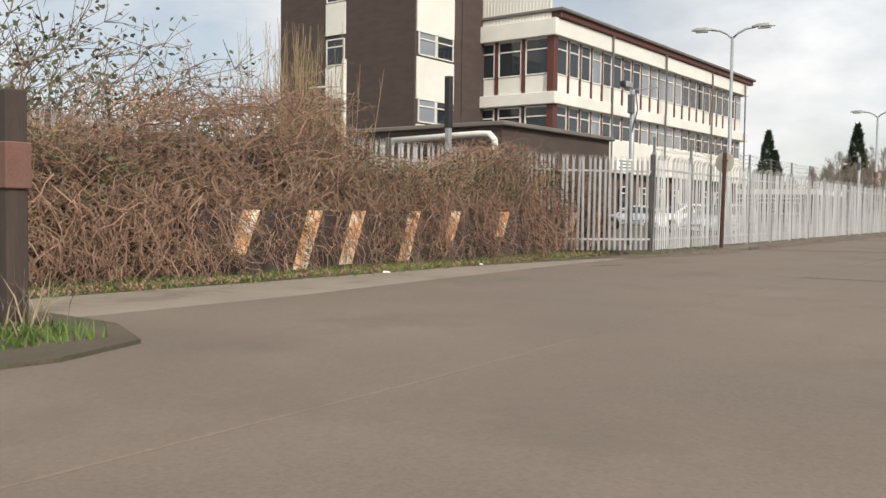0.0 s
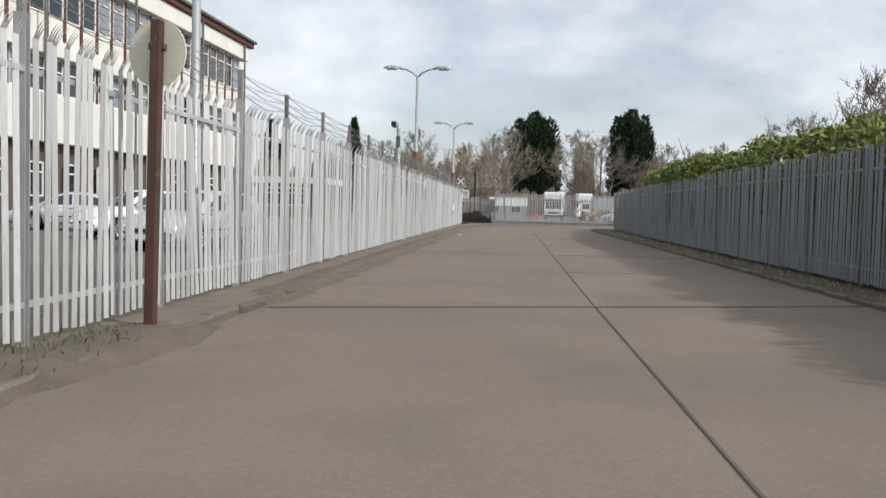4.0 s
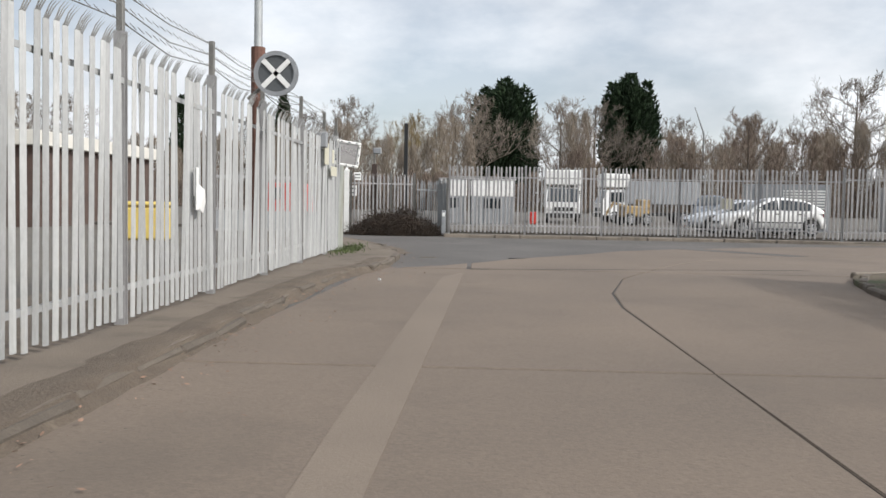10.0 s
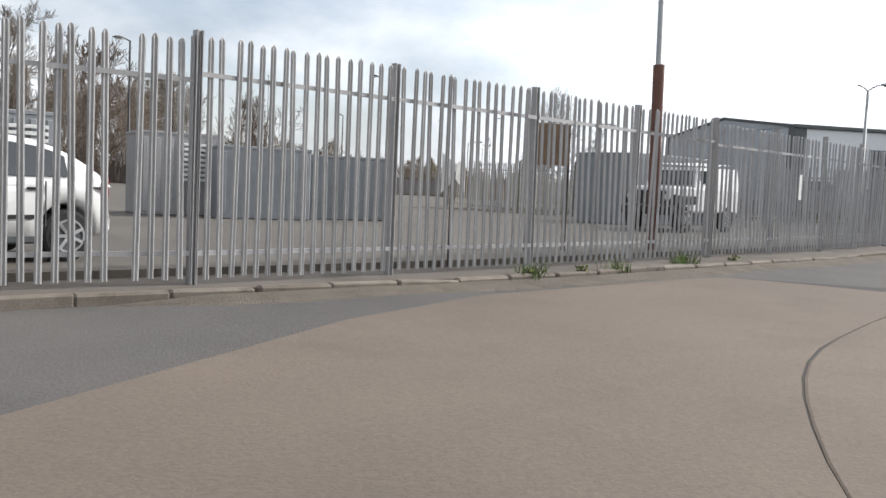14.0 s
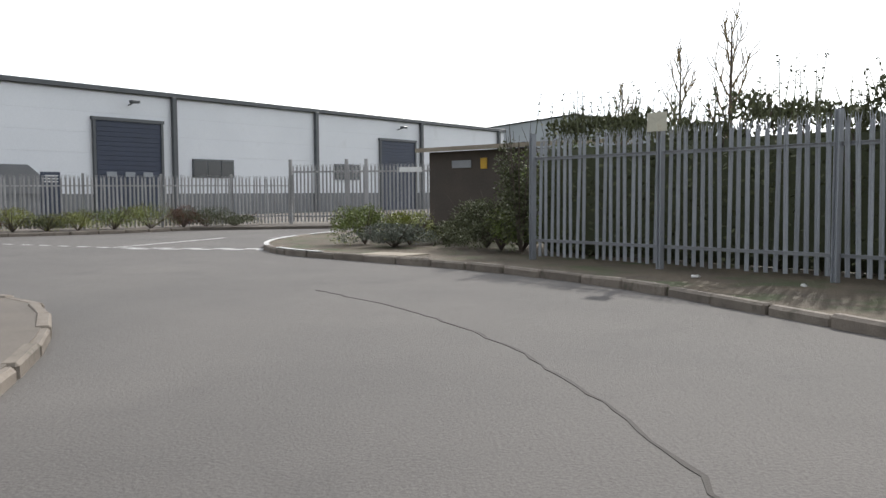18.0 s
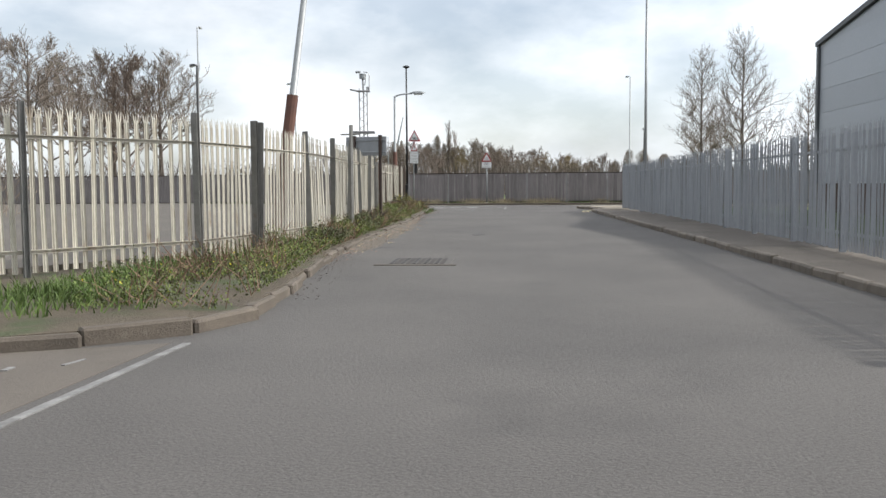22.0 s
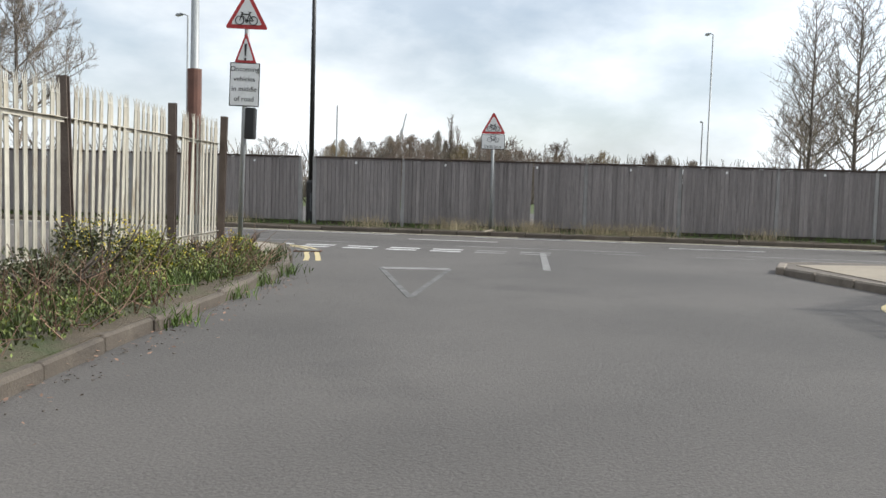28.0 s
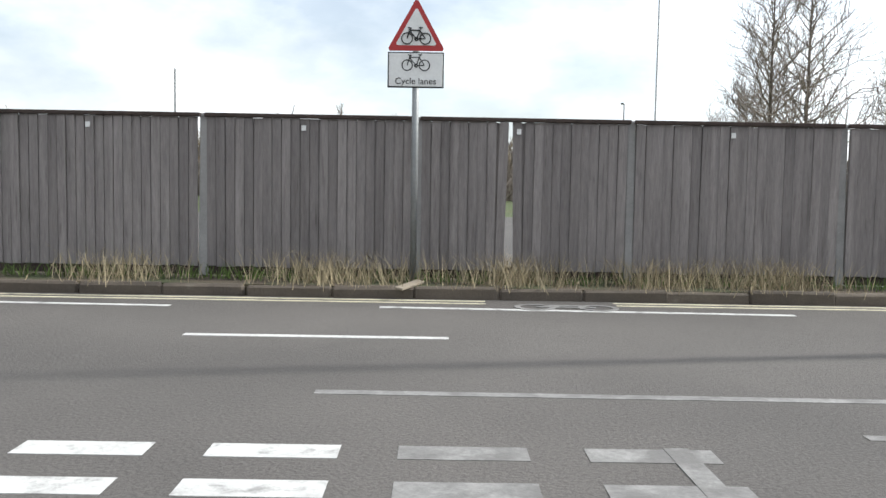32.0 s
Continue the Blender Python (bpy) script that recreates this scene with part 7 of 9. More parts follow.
def container(label, m, s, mat, louvre=False, name="storage_container"):
    t = thing(name, label, "container", m, "containers in the yard")
    part("body", Geo().box((0, 0, s[2] / 2), s, 0.03), mat, t)
    n = int(s[0] / 0.28)
    for k in range(n):
        x = -s[0] / 2 + 0.14 + k * (s[0] - 0.28) / max(n - 1, 1)
        part("rib", Geo().box((x, -s[1] / 2 - 0.02, s[2] / 2), (0.12, 0.05, s[2] - 0.2), 0.01), mat, t)
    if louvre:
        for k in range(8):
            part("louvre", Geo().box((s[0] * 0.2, -s[1] / 2 - 0.06, s[2] * 0.45 + k * 0.13), (s[0] * 0.5, 0.05, 0.07), 0.006), sign_white, t)
    part("top_rail", Geo().box((0, 0, s[2] + 0.02), (s[0] + 0.04, s[1] + 0.04, 0.08), 0.01), mat, t)
    return t


container("pale grey steel cabinet with louvres in the yard", pose(6.6, 104.6, 0.2, 0, 0, -12), (3.6, 2.2, 2.1), sign_back, True)
container("white louvred cabinet in the yard", pose(13.4, 107.2, 0.2, 0, 0, -20), (2.2, 1.8, 2.1), galv_grey, True)
container("grey steel tank with a flat lid in the yard", pose(14.6, 105.2, 0.2, 0, 0, -25), (2.4, 1.8, 1.8), sign_back)
container("grey steel tank with a flat lid in the yard", pose(17.4, 104.8, 0.2, 0, 0, -30), (2.4, 1.9, 1.7), galv_blue)
container("dark grey steel container behind the off-road vehicle", pose(29.5, 101.5, 0.2, 0, 0, -5), (5.4, 2.4, 2.4), galv_blue)
container("pale concrete block wall section in the yard", pose(24, 118, 0.2, 0, 0, -10), (9, 0.4, 1.5), post_concrete)
for x_, w_ in ((-9.1, 1.35), (-7.1, 2.2)):
    cb = thing("site_cabin", "flat-roofed site cabin, white above and grey below", "cabin", pose(x_, 108.0, 0.2, 0, 0, 2), "site cabins")
    part("lower_wall", Geo().box((0, 0, 0.7), (w_, 2.0, 1.4), 0.02), sign_back, cb)
    part("upper_wall", Geo().box((0, 0, 1.81), (w_ + 0.03, 2.03, 0.82), 0.02), sign_white, cb)
    part("roof", Geo().box((0, 0, 2.26), (w_ + 0.12, 2.12, 0.08), 0.02), galv_grey, cb)
    part("window", Geo().box((0, -1.02, 1.05), (w_ * 0.4, 0.04, 0.5), 0.01), pane_dark, cb)
    for k in range(int(w_ / 0.27)):
        part("rib", Geo().box((-w_ / 2 + 0.16 + 0.27 * k, -1.01, 0.7), (0.05, 0.04, 1.3), 0.01), sign_back, cb)
nb_ = thing("notice_board", "brown weathered hoarding board on two posts behind the fence", "board", pose(12.7, 94.75, 0.1, 0, 0, -30))
part("panel", Geo().box((0, 0, 1.95), (0.72, 0.03, 0.72), 0.01), material("ply_board", (0.22, 0.15, 0.1), (0.13, 0.09, 0.06), 0.9, scale=2, fine=20, bump=0.3), nb_)
for x in (-0.6, 0.6):
    part("post", Geo().box((x * 0.6, 0.05, 1.15), (0.07, 0.07, 2.3), 0.01), wood_dark, nb_)
ws = thing("torn_sheet", "torn white plastic sheet hanging behind the fence", "debris", pose(9.15, 93.95, 1.15, 0, 0, -8))
part("sheet", Geo().add([(-0.25, 0, 0), (-0.2, 0.05, 0.55), (0.02, 0, 0.4), (0.24, 0.06, 0.52), (0.2, 0, 0.02), (0.05, 0.04, 0.2)], [(0, 1, 2, 5), (5, 2, 3, 4)]), sign_white, ws)
part("stake", Geo().box((0, 0.04, -0.3), (0.05, 0.05, 1.4)), wood_dark, ws)

# ---- plants ----
rng = random.Random(11)


def rv(s=1.0):
    return Vector((rng.gauss(0, s), rng.gauss(0, s), rng.gauss(0, s)))


def bare_tree_geo(seed, h, spread=0.5, first=0.22, limbs=11, levels=3, twigs=6, upright=0.35, thin=1.0):
    """Trunk and crown of a leafless tree, grown from the trunk out to fine twigs."""
    global rng
    rng = random.Random(seed)
    trunk, crown = Geo(), Geo()
    pts = [Vector((0, 0, 0))]
    for k in range(8):
        pts.append(pts[-1] + Vector((rng.gauss(0, 0.02 * h / 8), rng.gauss(0, 0.02 * h / 8), h * 0.92 / 8)))
    r0 = 0.018 * h * thin
    trunk.tube(pts, [r0 * (1 - 0.11 * i) for i in range(9)], 7)

    def grow(p, d, L, r, lev):
        n = 4 if lev < levels else 3
        q, line = p.copy(), [p.copy()]
        for k in range(n):
            d = (d + rv(0.13) + Vector((0, 0, upright * 0.22))).normalized()
            q = q + d * (L / n)
            line.append(q.copy())
        crown.tube(line, [max(r * (1 - 0.78 * i / n), 0.011 * thin) for i in range(n + 1)], 5 if lev == 0 else 3, False)
        if lev < levels:
            cnt = (8, 6, twigs)[min(lev, 2)]
            for k in range(cnt):
                f = 0.25 + 0.75 * (k + rng.random()) / cnt
                i = min(int(f * n), n - 1)
                s = line[i] + (line[i + 1] - line[i]) * (f * n - i)
                side = d.cross(rv()).normalized()
                grow(s, (d * 0.65 + side * 0.75 + Vector((0, 0, upright * 0.4))).normalized(), L * rng.uniform(0.34, 0.55), r * 0.5, lev + 1)

    for k in range(limbs):
        f = first + (0.97 - first) * (k + rng.random() * 0.6) / limbs
        i = min(int(f * 8), 7)
        s = pts[i] + (pts[i + 1] - pts[i]) * (f * 8 - i)
        a = k * 2.4 + rng.uniform(-0.4, 0.4)
        up = upright + 0.55 * f
        d = Vector((math.cos(a), math.sin(a), up)).normalized()
        grow(s, d, h * spread * (1.15 - f) * rng.uniform(0.75, 1.1) + h * 0.06, r0 * 0.42 * (1.1 - f * 0.7), 0)
    return trunk, crown


TREES = {}


def plant_tree(kind, x, y, h, label, turn=None):
    t0, c0, mh, mats = TREES[kind]
    k = h / mh
    t = thing("tree", label, "tree", pose(x, y, 0.0, 0, 0, rng.uniform(0, 360) if turn is None else turn) @ Matrix.Diagonal((k, k, k, 1)), "trees")
    t.scale = (k, k, k)
    part("trunk", t0, mats[0], t)
    part("crown", c0, mats[1], t)
    return t


for kind, seed, h, sp, fr, lb, lv, tw, up, mm in (("round", 3, 14, 0.5, 0.24, 12, 3, 8, 0.35, twig), ("round2", 8, 14, 0.46, 0.2, 13, 3, 8, 0.5, twig), ("birch", 21, 14, 0.25, 0.14, 46, 2, 14, 0.45, twig), ("tan", 5, 10, 0.55, 0.12, 12, 3, 5, 0.6, twig_tan), ("poplar", 13, 12, 0.2, 0.1, 18, 2, 6, 1.4, twig_red), ("red", 17, 8, 0.62, 0.08, 13, 3, 5, 0.6, twig_red), ("sapling", 29, 5, 0.24, 0.2, 16, 1, 6, 0.9, twig_tan)):
    a, b = bare_tree_geo(seed, h, sp, fr, lb, lv, tw, up, 0.6 if kind == "birch" else 1.0)
    TREES[kind] = (a.mesh("trunk", bark), b.mesh("crown", mm), h, (bark, mm))


def conifer_geo(seed, h, w, n, sharp):
    """A dense evergreen of several ragged leaders with upswept sprays of narrow blades."""
    global rng
    rng = random.Random(seed)
    trunk, crown = Geo(), Geo()
    trunk.tube([(0, 0, 0), (0, 0, h * 0.9)], [0.03 * h, 0.006 * h], 7)
    leaders = [(0, 0, 1.0, 0.62)]
    for k in range(int(3 + sharp * 2.2)):
        a = rng.uniform(0, 6.283)
        d = rng.uniform(0.12, 0.3) * w
        leaders.append((math.cos(a) * d, math.sin(a) * d, rng.uniform(0.8, 0.98) if sharp > 2 else rng.uniform(0.4, 0.8), rng.uniform(0.42, 0.58)))
    for k in range(9):  # low skirt
        a = k * 0.7 + rng.uniform(0, 0.4)
        leaders.append((math.cos(a) * w * 0.3, math.sin(a) * w * 0.3, rng.uniform(0.78, 0.95) if sharp > 2 else rng.uniform(0.3, 0.6), rng.uniform(0.36, 0.5)))
    wt_ = [l[2] * l[3] for l in leaders]
    for lx, ly, lh, lw in rng.choices(leaders, wt_, k=n):
        f = rng.random() ** 0.75
        a = rng.uniform(0, 6.283)
        prof = min(1.0, 0.7 + 1.2 * f) if f < 0.25 else (1 - ((f - 0.25) / 0.76) ** (6.0 if sharp > 2 else 1.9))
        lump = 1 + 0.45 * noise.noise(Vector((math.cos(a) * 1.6 + lx, math.sin(a) * 1.6 + ly, f * 9 + seed)))
        r = w / 2 * lw * max(prof, 0.02) * lump * (1 - 0.4 * rng.random() ** 2)
        p = Vector((lx + math.cos(a) * r, ly + math.sin(a) * r, 0.01 * h + f * h * lh * 0.98))
        out = Vector((math.cos(a), math.sin(a), rng.uniform(0.4, 2.0))).normalized()
        L = rng.uniform(0.018, 0.05) * h
        s = out.cross(rv()).normalized() * L * 0.2
        q = p + out * L + rv(0.008 * h)
        crown.add([p - s, p + s, p + out * L * 0.6 + s * 0.7, q, p + out * L * 0.6 - s * 0.7], [(0, 1, 2, 4), (4, 2, 3)])
    return trunk, crown


for kind, seed, h, w, sharp in (("cypress", 41, 20, 10.0, 4.2), ("cypress2", 43, 20, 8.2, 2.6), ("cypress3", 47, 20, 7.0, 1.4)):
    a, b = conifer_geo(seed, h, w, 20000, sharp)
    TREES[kind] = (a.mesh("trunk", bark), b.mesh("crown", leaf_dark), h, (bark, leaf_dark))

EV = "dark dense evergreen cypress with a ragged top"
plant_tree("cypress", -3.0, 222, 23.5, EV, 20)
plant_tree("cypress2", 18.0, 216, 23.6, EV, 50)
plant_tree("cypress3", -55.4, 279, 27.0, EV, 130)
plant_tree("cypress3", -80.3, 278, 26.0, EV, 200)
BT = "bare leafless tree with a fine twiggy crown"
for kind, x, y, h in (("round", -9, 189, 17), ("tan", -17.4, 188.6, 13), ("round2", -27.6, 197.7, 16.5), ("round2", 5.1, 200, 17), ("round", 10, 199, 17), ("red", 21, 158, 10.5), ("round", 47, 193.7, 21.0), ("red", 51, 181, 15), ("round2", 33.6, 199, 14.8), ("red", 18.9, 182.5, 10.4), ("red", 26, 178, 9.6), ("tan", -18.4, 205, 13),
                      ("round2", -43.2, 200, 13.5), ("round", -36, 204, 15.5), ("red", 40, 186, 11), ("round", 58, 176, 13), ("red", 63, 168, 10), ("round2", 62, 184, 12), ("red", 5, 175, 8), ("tan", 6, 180, 7.5), ("red", 4, 172, 7.5), ("red", 31, 170, 10), ("red", 37, 174, 9), ("red", 45, 168, 9.5), ("red", 17.5, 176, 9.5),
                      ("round", -60, 170, 14), ("round2", -72, 185, 15), ("round2", -12, 215, 17), ("round2", 24, 205, 15), ("round", 70, 204, 15.8), ("round2", 75, 203, 15.6), ("round", 63, 200, 14),
                      ("birch", 124.5, 170.2, 16.2), ("birch", 136.4, 174.2, 20.0), ("poplar", 203.6, 342.6, 22), ("poplar", 207, 344, 19), ("red", 111, 206, 6), ("red", 120.4, 203, 6.2), ("red", 125, 200, 5.8), ("round2", 140, 182, 9), ("birch", 146, 172, 14), ("tan", 104, 208, 5.2), ("red", 133, 195, 5), ("tan", 128, 196, 5), ("round", 98, 210, 5.6),
                      ("round", 186, 354, 14), ("red", 190, 350, 13), ("round2", 194, 349, 15), ("red", 198, 347, 13), ("round", 203, 345, 15), ("tan", 207, 340, 13), ("red", 211, 338, 14), ("round2", 215, 336, 14), ("red", 219, 331, 12), ("round", 224, 329, 12), ("tan", 229, 325, 11), ("red", 234, 321, 10), ("round", 179, 357, 12), ("red", 120, 217, 5.4), ("tan", 123, 215, 5.3), ("red", 126, 213, 5.6), ("red", 129, 211, 5.4), ("tan", 132.5, 209, 5.2), ("red", 136, 206, 5.2), ("red", 113.5, 221, 5.2)):
    plant_tree(kind, x, y, h, BT)
for x, y, h in ((47.0, 81.4, 5.6), (46.0, 82.9, 4.6), (49.2, 83.4, 4.2)):
    plant_tree("sapling", x, y, h, "slender young birch behind the fence")
SKYLINE = ((-60, 9.0), (-42, 10.5), (-26, 12.0), (-17, 10.3), (-13, 12.8), (-7, 12.4), (3, 12.8), (7, 13.6), (12, 11.0), (16, 10.0), (22, 11.4), (28, 11.6), (33, 10.8), (38, 12.6), (43, 13.8), (49, 11.5), (56, 8.0))


def twig_mass(domes, seed, thick=0.03):
    """Spiky twigs that fill a row of domed crowns: each dome is (x, y, height, radius, count)."""
    gen = np.random.default_rng(seed)
    g = Geo()
    for x, y, h, r, cnt in domes:
        f = gen.random(cnt) ** 0.8
        a = gen.random(cnt) * 6.2832
        rad = r * np.sqrt(np.maximum(0.0, 1 - f ** 2.4)) * np.sqrt(gen.random(cnt)) * (1 + 0.25 * np.sin(a * 3 + x))
        tip = np.stack([x + np.cos(a) * rad, y + np.sin(a) * rad, f * h], 1)
        way = np.stack([np.cos(a) * 0.5 * rad / r, np.sin(a) * 0.5 * rad / r, np.full(cnt, 0.85)], 1) + gen.normal(0, 0.22, (cnt, 3))
        way /= np.linalg.norm(way, axis=1)[:, None]
        base = tip - way * (h * (0.05 + 0.13 * gen.random(cnt)))[:, None]
        base[:, 2] = np.maximum(base[:, 2], 0.0)
        one = np.cross(way, gen.normal(0, 1, (cnt, 3)))
        one /= np.linalg.norm(one, axis=1)[:, None]
        two = np.cross(way, one)
        ring = [base + (one * math.cos(k * 2.0944) + two * math.sin(k * 2.0944)) * thick for k in range(3)]
        v = np.stack(ring + [tip], 1).reshape(-1, 3)
        n0 = len(g.v)
        g.v += [tuple(p) for p in v.tolist()]
        g.f += [(n0 + 4 * k + q, n0 + 4 * k + (q + 1) % 3, n0 + 4 * k + 3) for k in range(cnt) for q in range(3)]
    return g


domes, under = [], []
xk = -58.0
while xk < 55:
    y = 176 + rng.uniform(-4, 6)
    q = (xk + 8) / (y - 60)
    h = curve_at(SKYLINE, xk)
    if not (0.0 < q < 0.088 or 0.13 < q < 0.198):  # clear of the cypresses
        domes.append((xk, y, h * rng.uniform(0.78, 1.04), rng.uniform(1.5, 2.7), 1300))
    under.append((xk, y - 5, min(h * 0.5, 5.2) * rng.uniform(0.8, 1.1), 1.9, 700))
    xk += rng.uniform(1.3, 2.0)
for xk in (37, 38.5, 40, 41.5, 43, 44.3, 45.8, 47, 48.6, 50, 51.5):  # low scrub along the far side of the yard
    domes.append((xk, 139 + rng.uniform(-2, 3), (4.8 if 42 < xk < 49 else 3.6) * rng.uniform(0.8, 1.05), rng.uniform(1.2, 1.8), 380))
tagged(part("bare_woodland", twig_mass(domes, 5, 0.024), wood_brown), "dense brown leafless woodland behind the yard", "woods", kind="stuff")
FAR_LINE = ((176, 15.0), (190, 16.5), (203, 17.5), (214, 15.5), (222, 10.5), (232, 8.5), (244, 10.0), (250, 12.5), (258, 12.5), (268, 9.0))
far_domes, xk = [], 176.0
while xk < 268:
    far_domes.append((xk, 365 - (xk - 176) * 0.75 + rng.uniform(-4, 4), curve_at(FAR_LINE, xk) * rng.uniform(0.72, 1.02), rng.uniform(2.4, 4.0), 1000))
    xk += rng.uniform(1.8, 2.8)
tagged(part("far_woodland", twig_mass(far_domes, 8, 0.045), wood_brown), "brown leafless woodland far behind the board fence", "woods", kind="stuff")
tagged(part("dark_undergrowth", twig_mass(under, 6, 0.05), twig_red), "dark tangled undergrowth below the bare trees", "woods", kind="stuff")
far_w = Geo()
for _ in range(6000):  # thicket in the distance
    x = rng.uniform(-110, 90)
    y = 208 + rng.uniform(-6, 20) - max(0, x - 20) * 0.34
    q = (x + 8) / (y - 60)
    if y < 224 and (0.008 < q < 0.08 or 0.138 < q < 0.19):  # clear of the cypresses
        continue
    b = Vector((x, y, 0))
    tip = b + Vector((rng.gauss(0, 1.2), rng.gauss(0, 0.8), rng.uniform(3, 8.5) if x < 45 else rng.uniform(1.5, 4.2)))
    far_w.tube([b, (b + tip) / 2 + rv(0.4), tip], [0.06, 0.04, 0.015], 3, False)
for _ in range(3000):
    t_ = rng.random()
    b = Vector((86 + t_ * 80, 214 - t_ * 62, 0)) + Vector((rng.gauss(0, 3), rng.gauss(0, 3), 0))
    tip = b + Vector((rng.gauss(0, 1.0), rng.gauss(0, 0.8), rng.uniform(1.8, 4.4)))
    far_w.tube([b, (b + tip) / 2 + rv(0.4), tip], [0.08, 0.05, 0.02], 3, False)
tagged(part("far_thicket", far_w, twig), "brown leafless thicket in the distance", "woods", kind="stuff")


def leaf_cloud(n, size, inside):
    """n leaf blades in the places that inside() yields (place, outward)."""
    g = Geo()
    for _ in range(n):
        p, o = inside()
        d = (o + rv(0.6)).normalized()
        s = d.cross(rv()).normalized() * size * rng.uniform(0.22, 0.36)
        L = size * rng.uniform(0.7, 1.3)
        g.add([p - s * 0.3, p + d * L * 0.5 - s, p + d * L, p + d * L * 0.5 + s], [(0, 1, 2, 3)])
    return g


def shrub(x, y, w, h, mat, label, n=900, size=0.09, z=0.1, stems=14, depth=None, extra=None):
    t = thing("shrub", label, "shrub", pose(x, y, z), "shrubs")
    st = Geo()
    for k in range(stems):
        a = rng.uniform(0, 6.283)
        st.tube([(0, 0, 0), (math.cos(a) * w * 0.2, math.sin(a) * w * 0.2, h * 0.4), (math.cos(a) * w * 0.42, math.sin(a) * w * 0.42, h * rng.uniform(0.6, 0.95))], [0.02, 0.014, 0.005], 4, False)
    part("stem_tangle", st, bark, t)
    lumps = [(Vector((rng.gauss(0, 0.3), rng.gauss(0, 0.3), rng.uniform(-0.4, 0.22))), rng.uniform(0.45, 0.75)) for _ in range(16)]
    dp = depth or w

    def ins():
        c, r = rng.choice(lumps)
        v = rv().normalized()
        q = c + v * r * 0.55 * rng.uniform(0.6, 1)
        if q.z < 0:
            q.x, q.y = q.x * (1 - 0.4 * q.z), q.y * (1 - 0.4 * q.z)
        return Vector((q.x * w * 0.62, q.y * dp * 0.62, max(0.03, h * 0.5 + q.z * h * 0.62))), v

    part("leaves", leaf_cloud(n, size, ins), mat, t)
    if extra:
        tagged(part("flowers", leaf_cloud(n // 4, size * 0.6, lambda: (lambda p: (p[0] + Vector((0, 0, h * 0.12)), p[1]))(ins())), extra, t), kind="stuff")
    return t


# planting before the warehouse fence
for u, v, w, h, mm, lb in ((0.6, 0.9, 1.0, 0.65, leaf_olive, "low grey-brown shrub by the fence"), (-0.3, 2.0, 0.9, 0.6, leaf_rust, "low russet shrub by the fence"), (-0.8, 3.0, 1.0, 0.9, leaf_lime, "yellow-green shrub by the fence"), (-1.3, 3.9, 1.1, 0.65, leaf_olive, "low olive shrub by the fence"), (-1.7, 4.8, 1.0, 0.75, leaf_lime, "variegated yellow shrub by the fence"),
                          (-2.0, 6.0, 1.5, 0.9, leaf_green, "bright green shrub by the fence"), (-2.3, 7.3, 1.7, 0.95, leaf_lime, "yellow-green shrub by the fence"), (-2.6, 8.5, 0.8, 0.9, leaf_rust, "russet shrub by the fence"), (-2.9, 9.3, 1.3, 0.8, leaf_olive, "brown-green shrub by the fence"), (-3.1, 10.5, 1.2, 0.55, leaf_olive, "low olive shrub by the fence")):
    shrub(*R2(u - 0.45, v), w * 1.85, h * 1.12, mm, lb, 3600, 0.045)
shrub(*R2(1.6, 2.6), 0.9, 1.9, leaf_rust, "tall russet shrub behind the fence", 700, 0.12)
shrub(47.5, 89.9, 1.6, 1.1, leaf_green, "green shrub on the footway corner", 5200, 0.05)
shrub(46.9, 88.85, 1.4, 0.92, leaf_lime, "yellow variegated shrub on the footway corner", 5200, 0.045)
shrub(46.1, 89.2, 1.8, 0.66, leaf_grey, "grey lavender-like shrub on the footway corner", 6500, 0.04)
shrub(47.3, 88.0, 1.3, 0.7, leaf_olive, "dark olive shrub before the substation", 3200, 0.05)
shrub(45.6, 87.2, 2.0, 1.2, leaf_olive, "dull green shrub before the substation", 6500, 0.05)
shrub(44.6, 87.0, 1.7, 1.3, leaf_olive, "large dull green bush before the substation", 6500, 0.05)
shrub(43.5, 86.75, 0.75, 2.75, leaf_olive, "climbing shrub up the fence end", 2600, 0.07)
shrub(44.3, 86.6, 1.7, 1.15, leaf_green, "dark shrub against the fence end", 4500, 0.05)
shrub(45.8, 85.4, 2.6, 2.9, leaf_green, "tall leafy shrub beside the substation", 7000, 0.07)
shrub(44.4, 84.6, 2.2, 2.6, leaf_olive, "tall leafy shrub behind the fence", 5500, 0.07)


hedge_core = material("hedge_core", (0.075, 0.085, 0.045), (0.05, 0.055, 0.03), 0.9, scale=3, fine=30, bump=0.5)


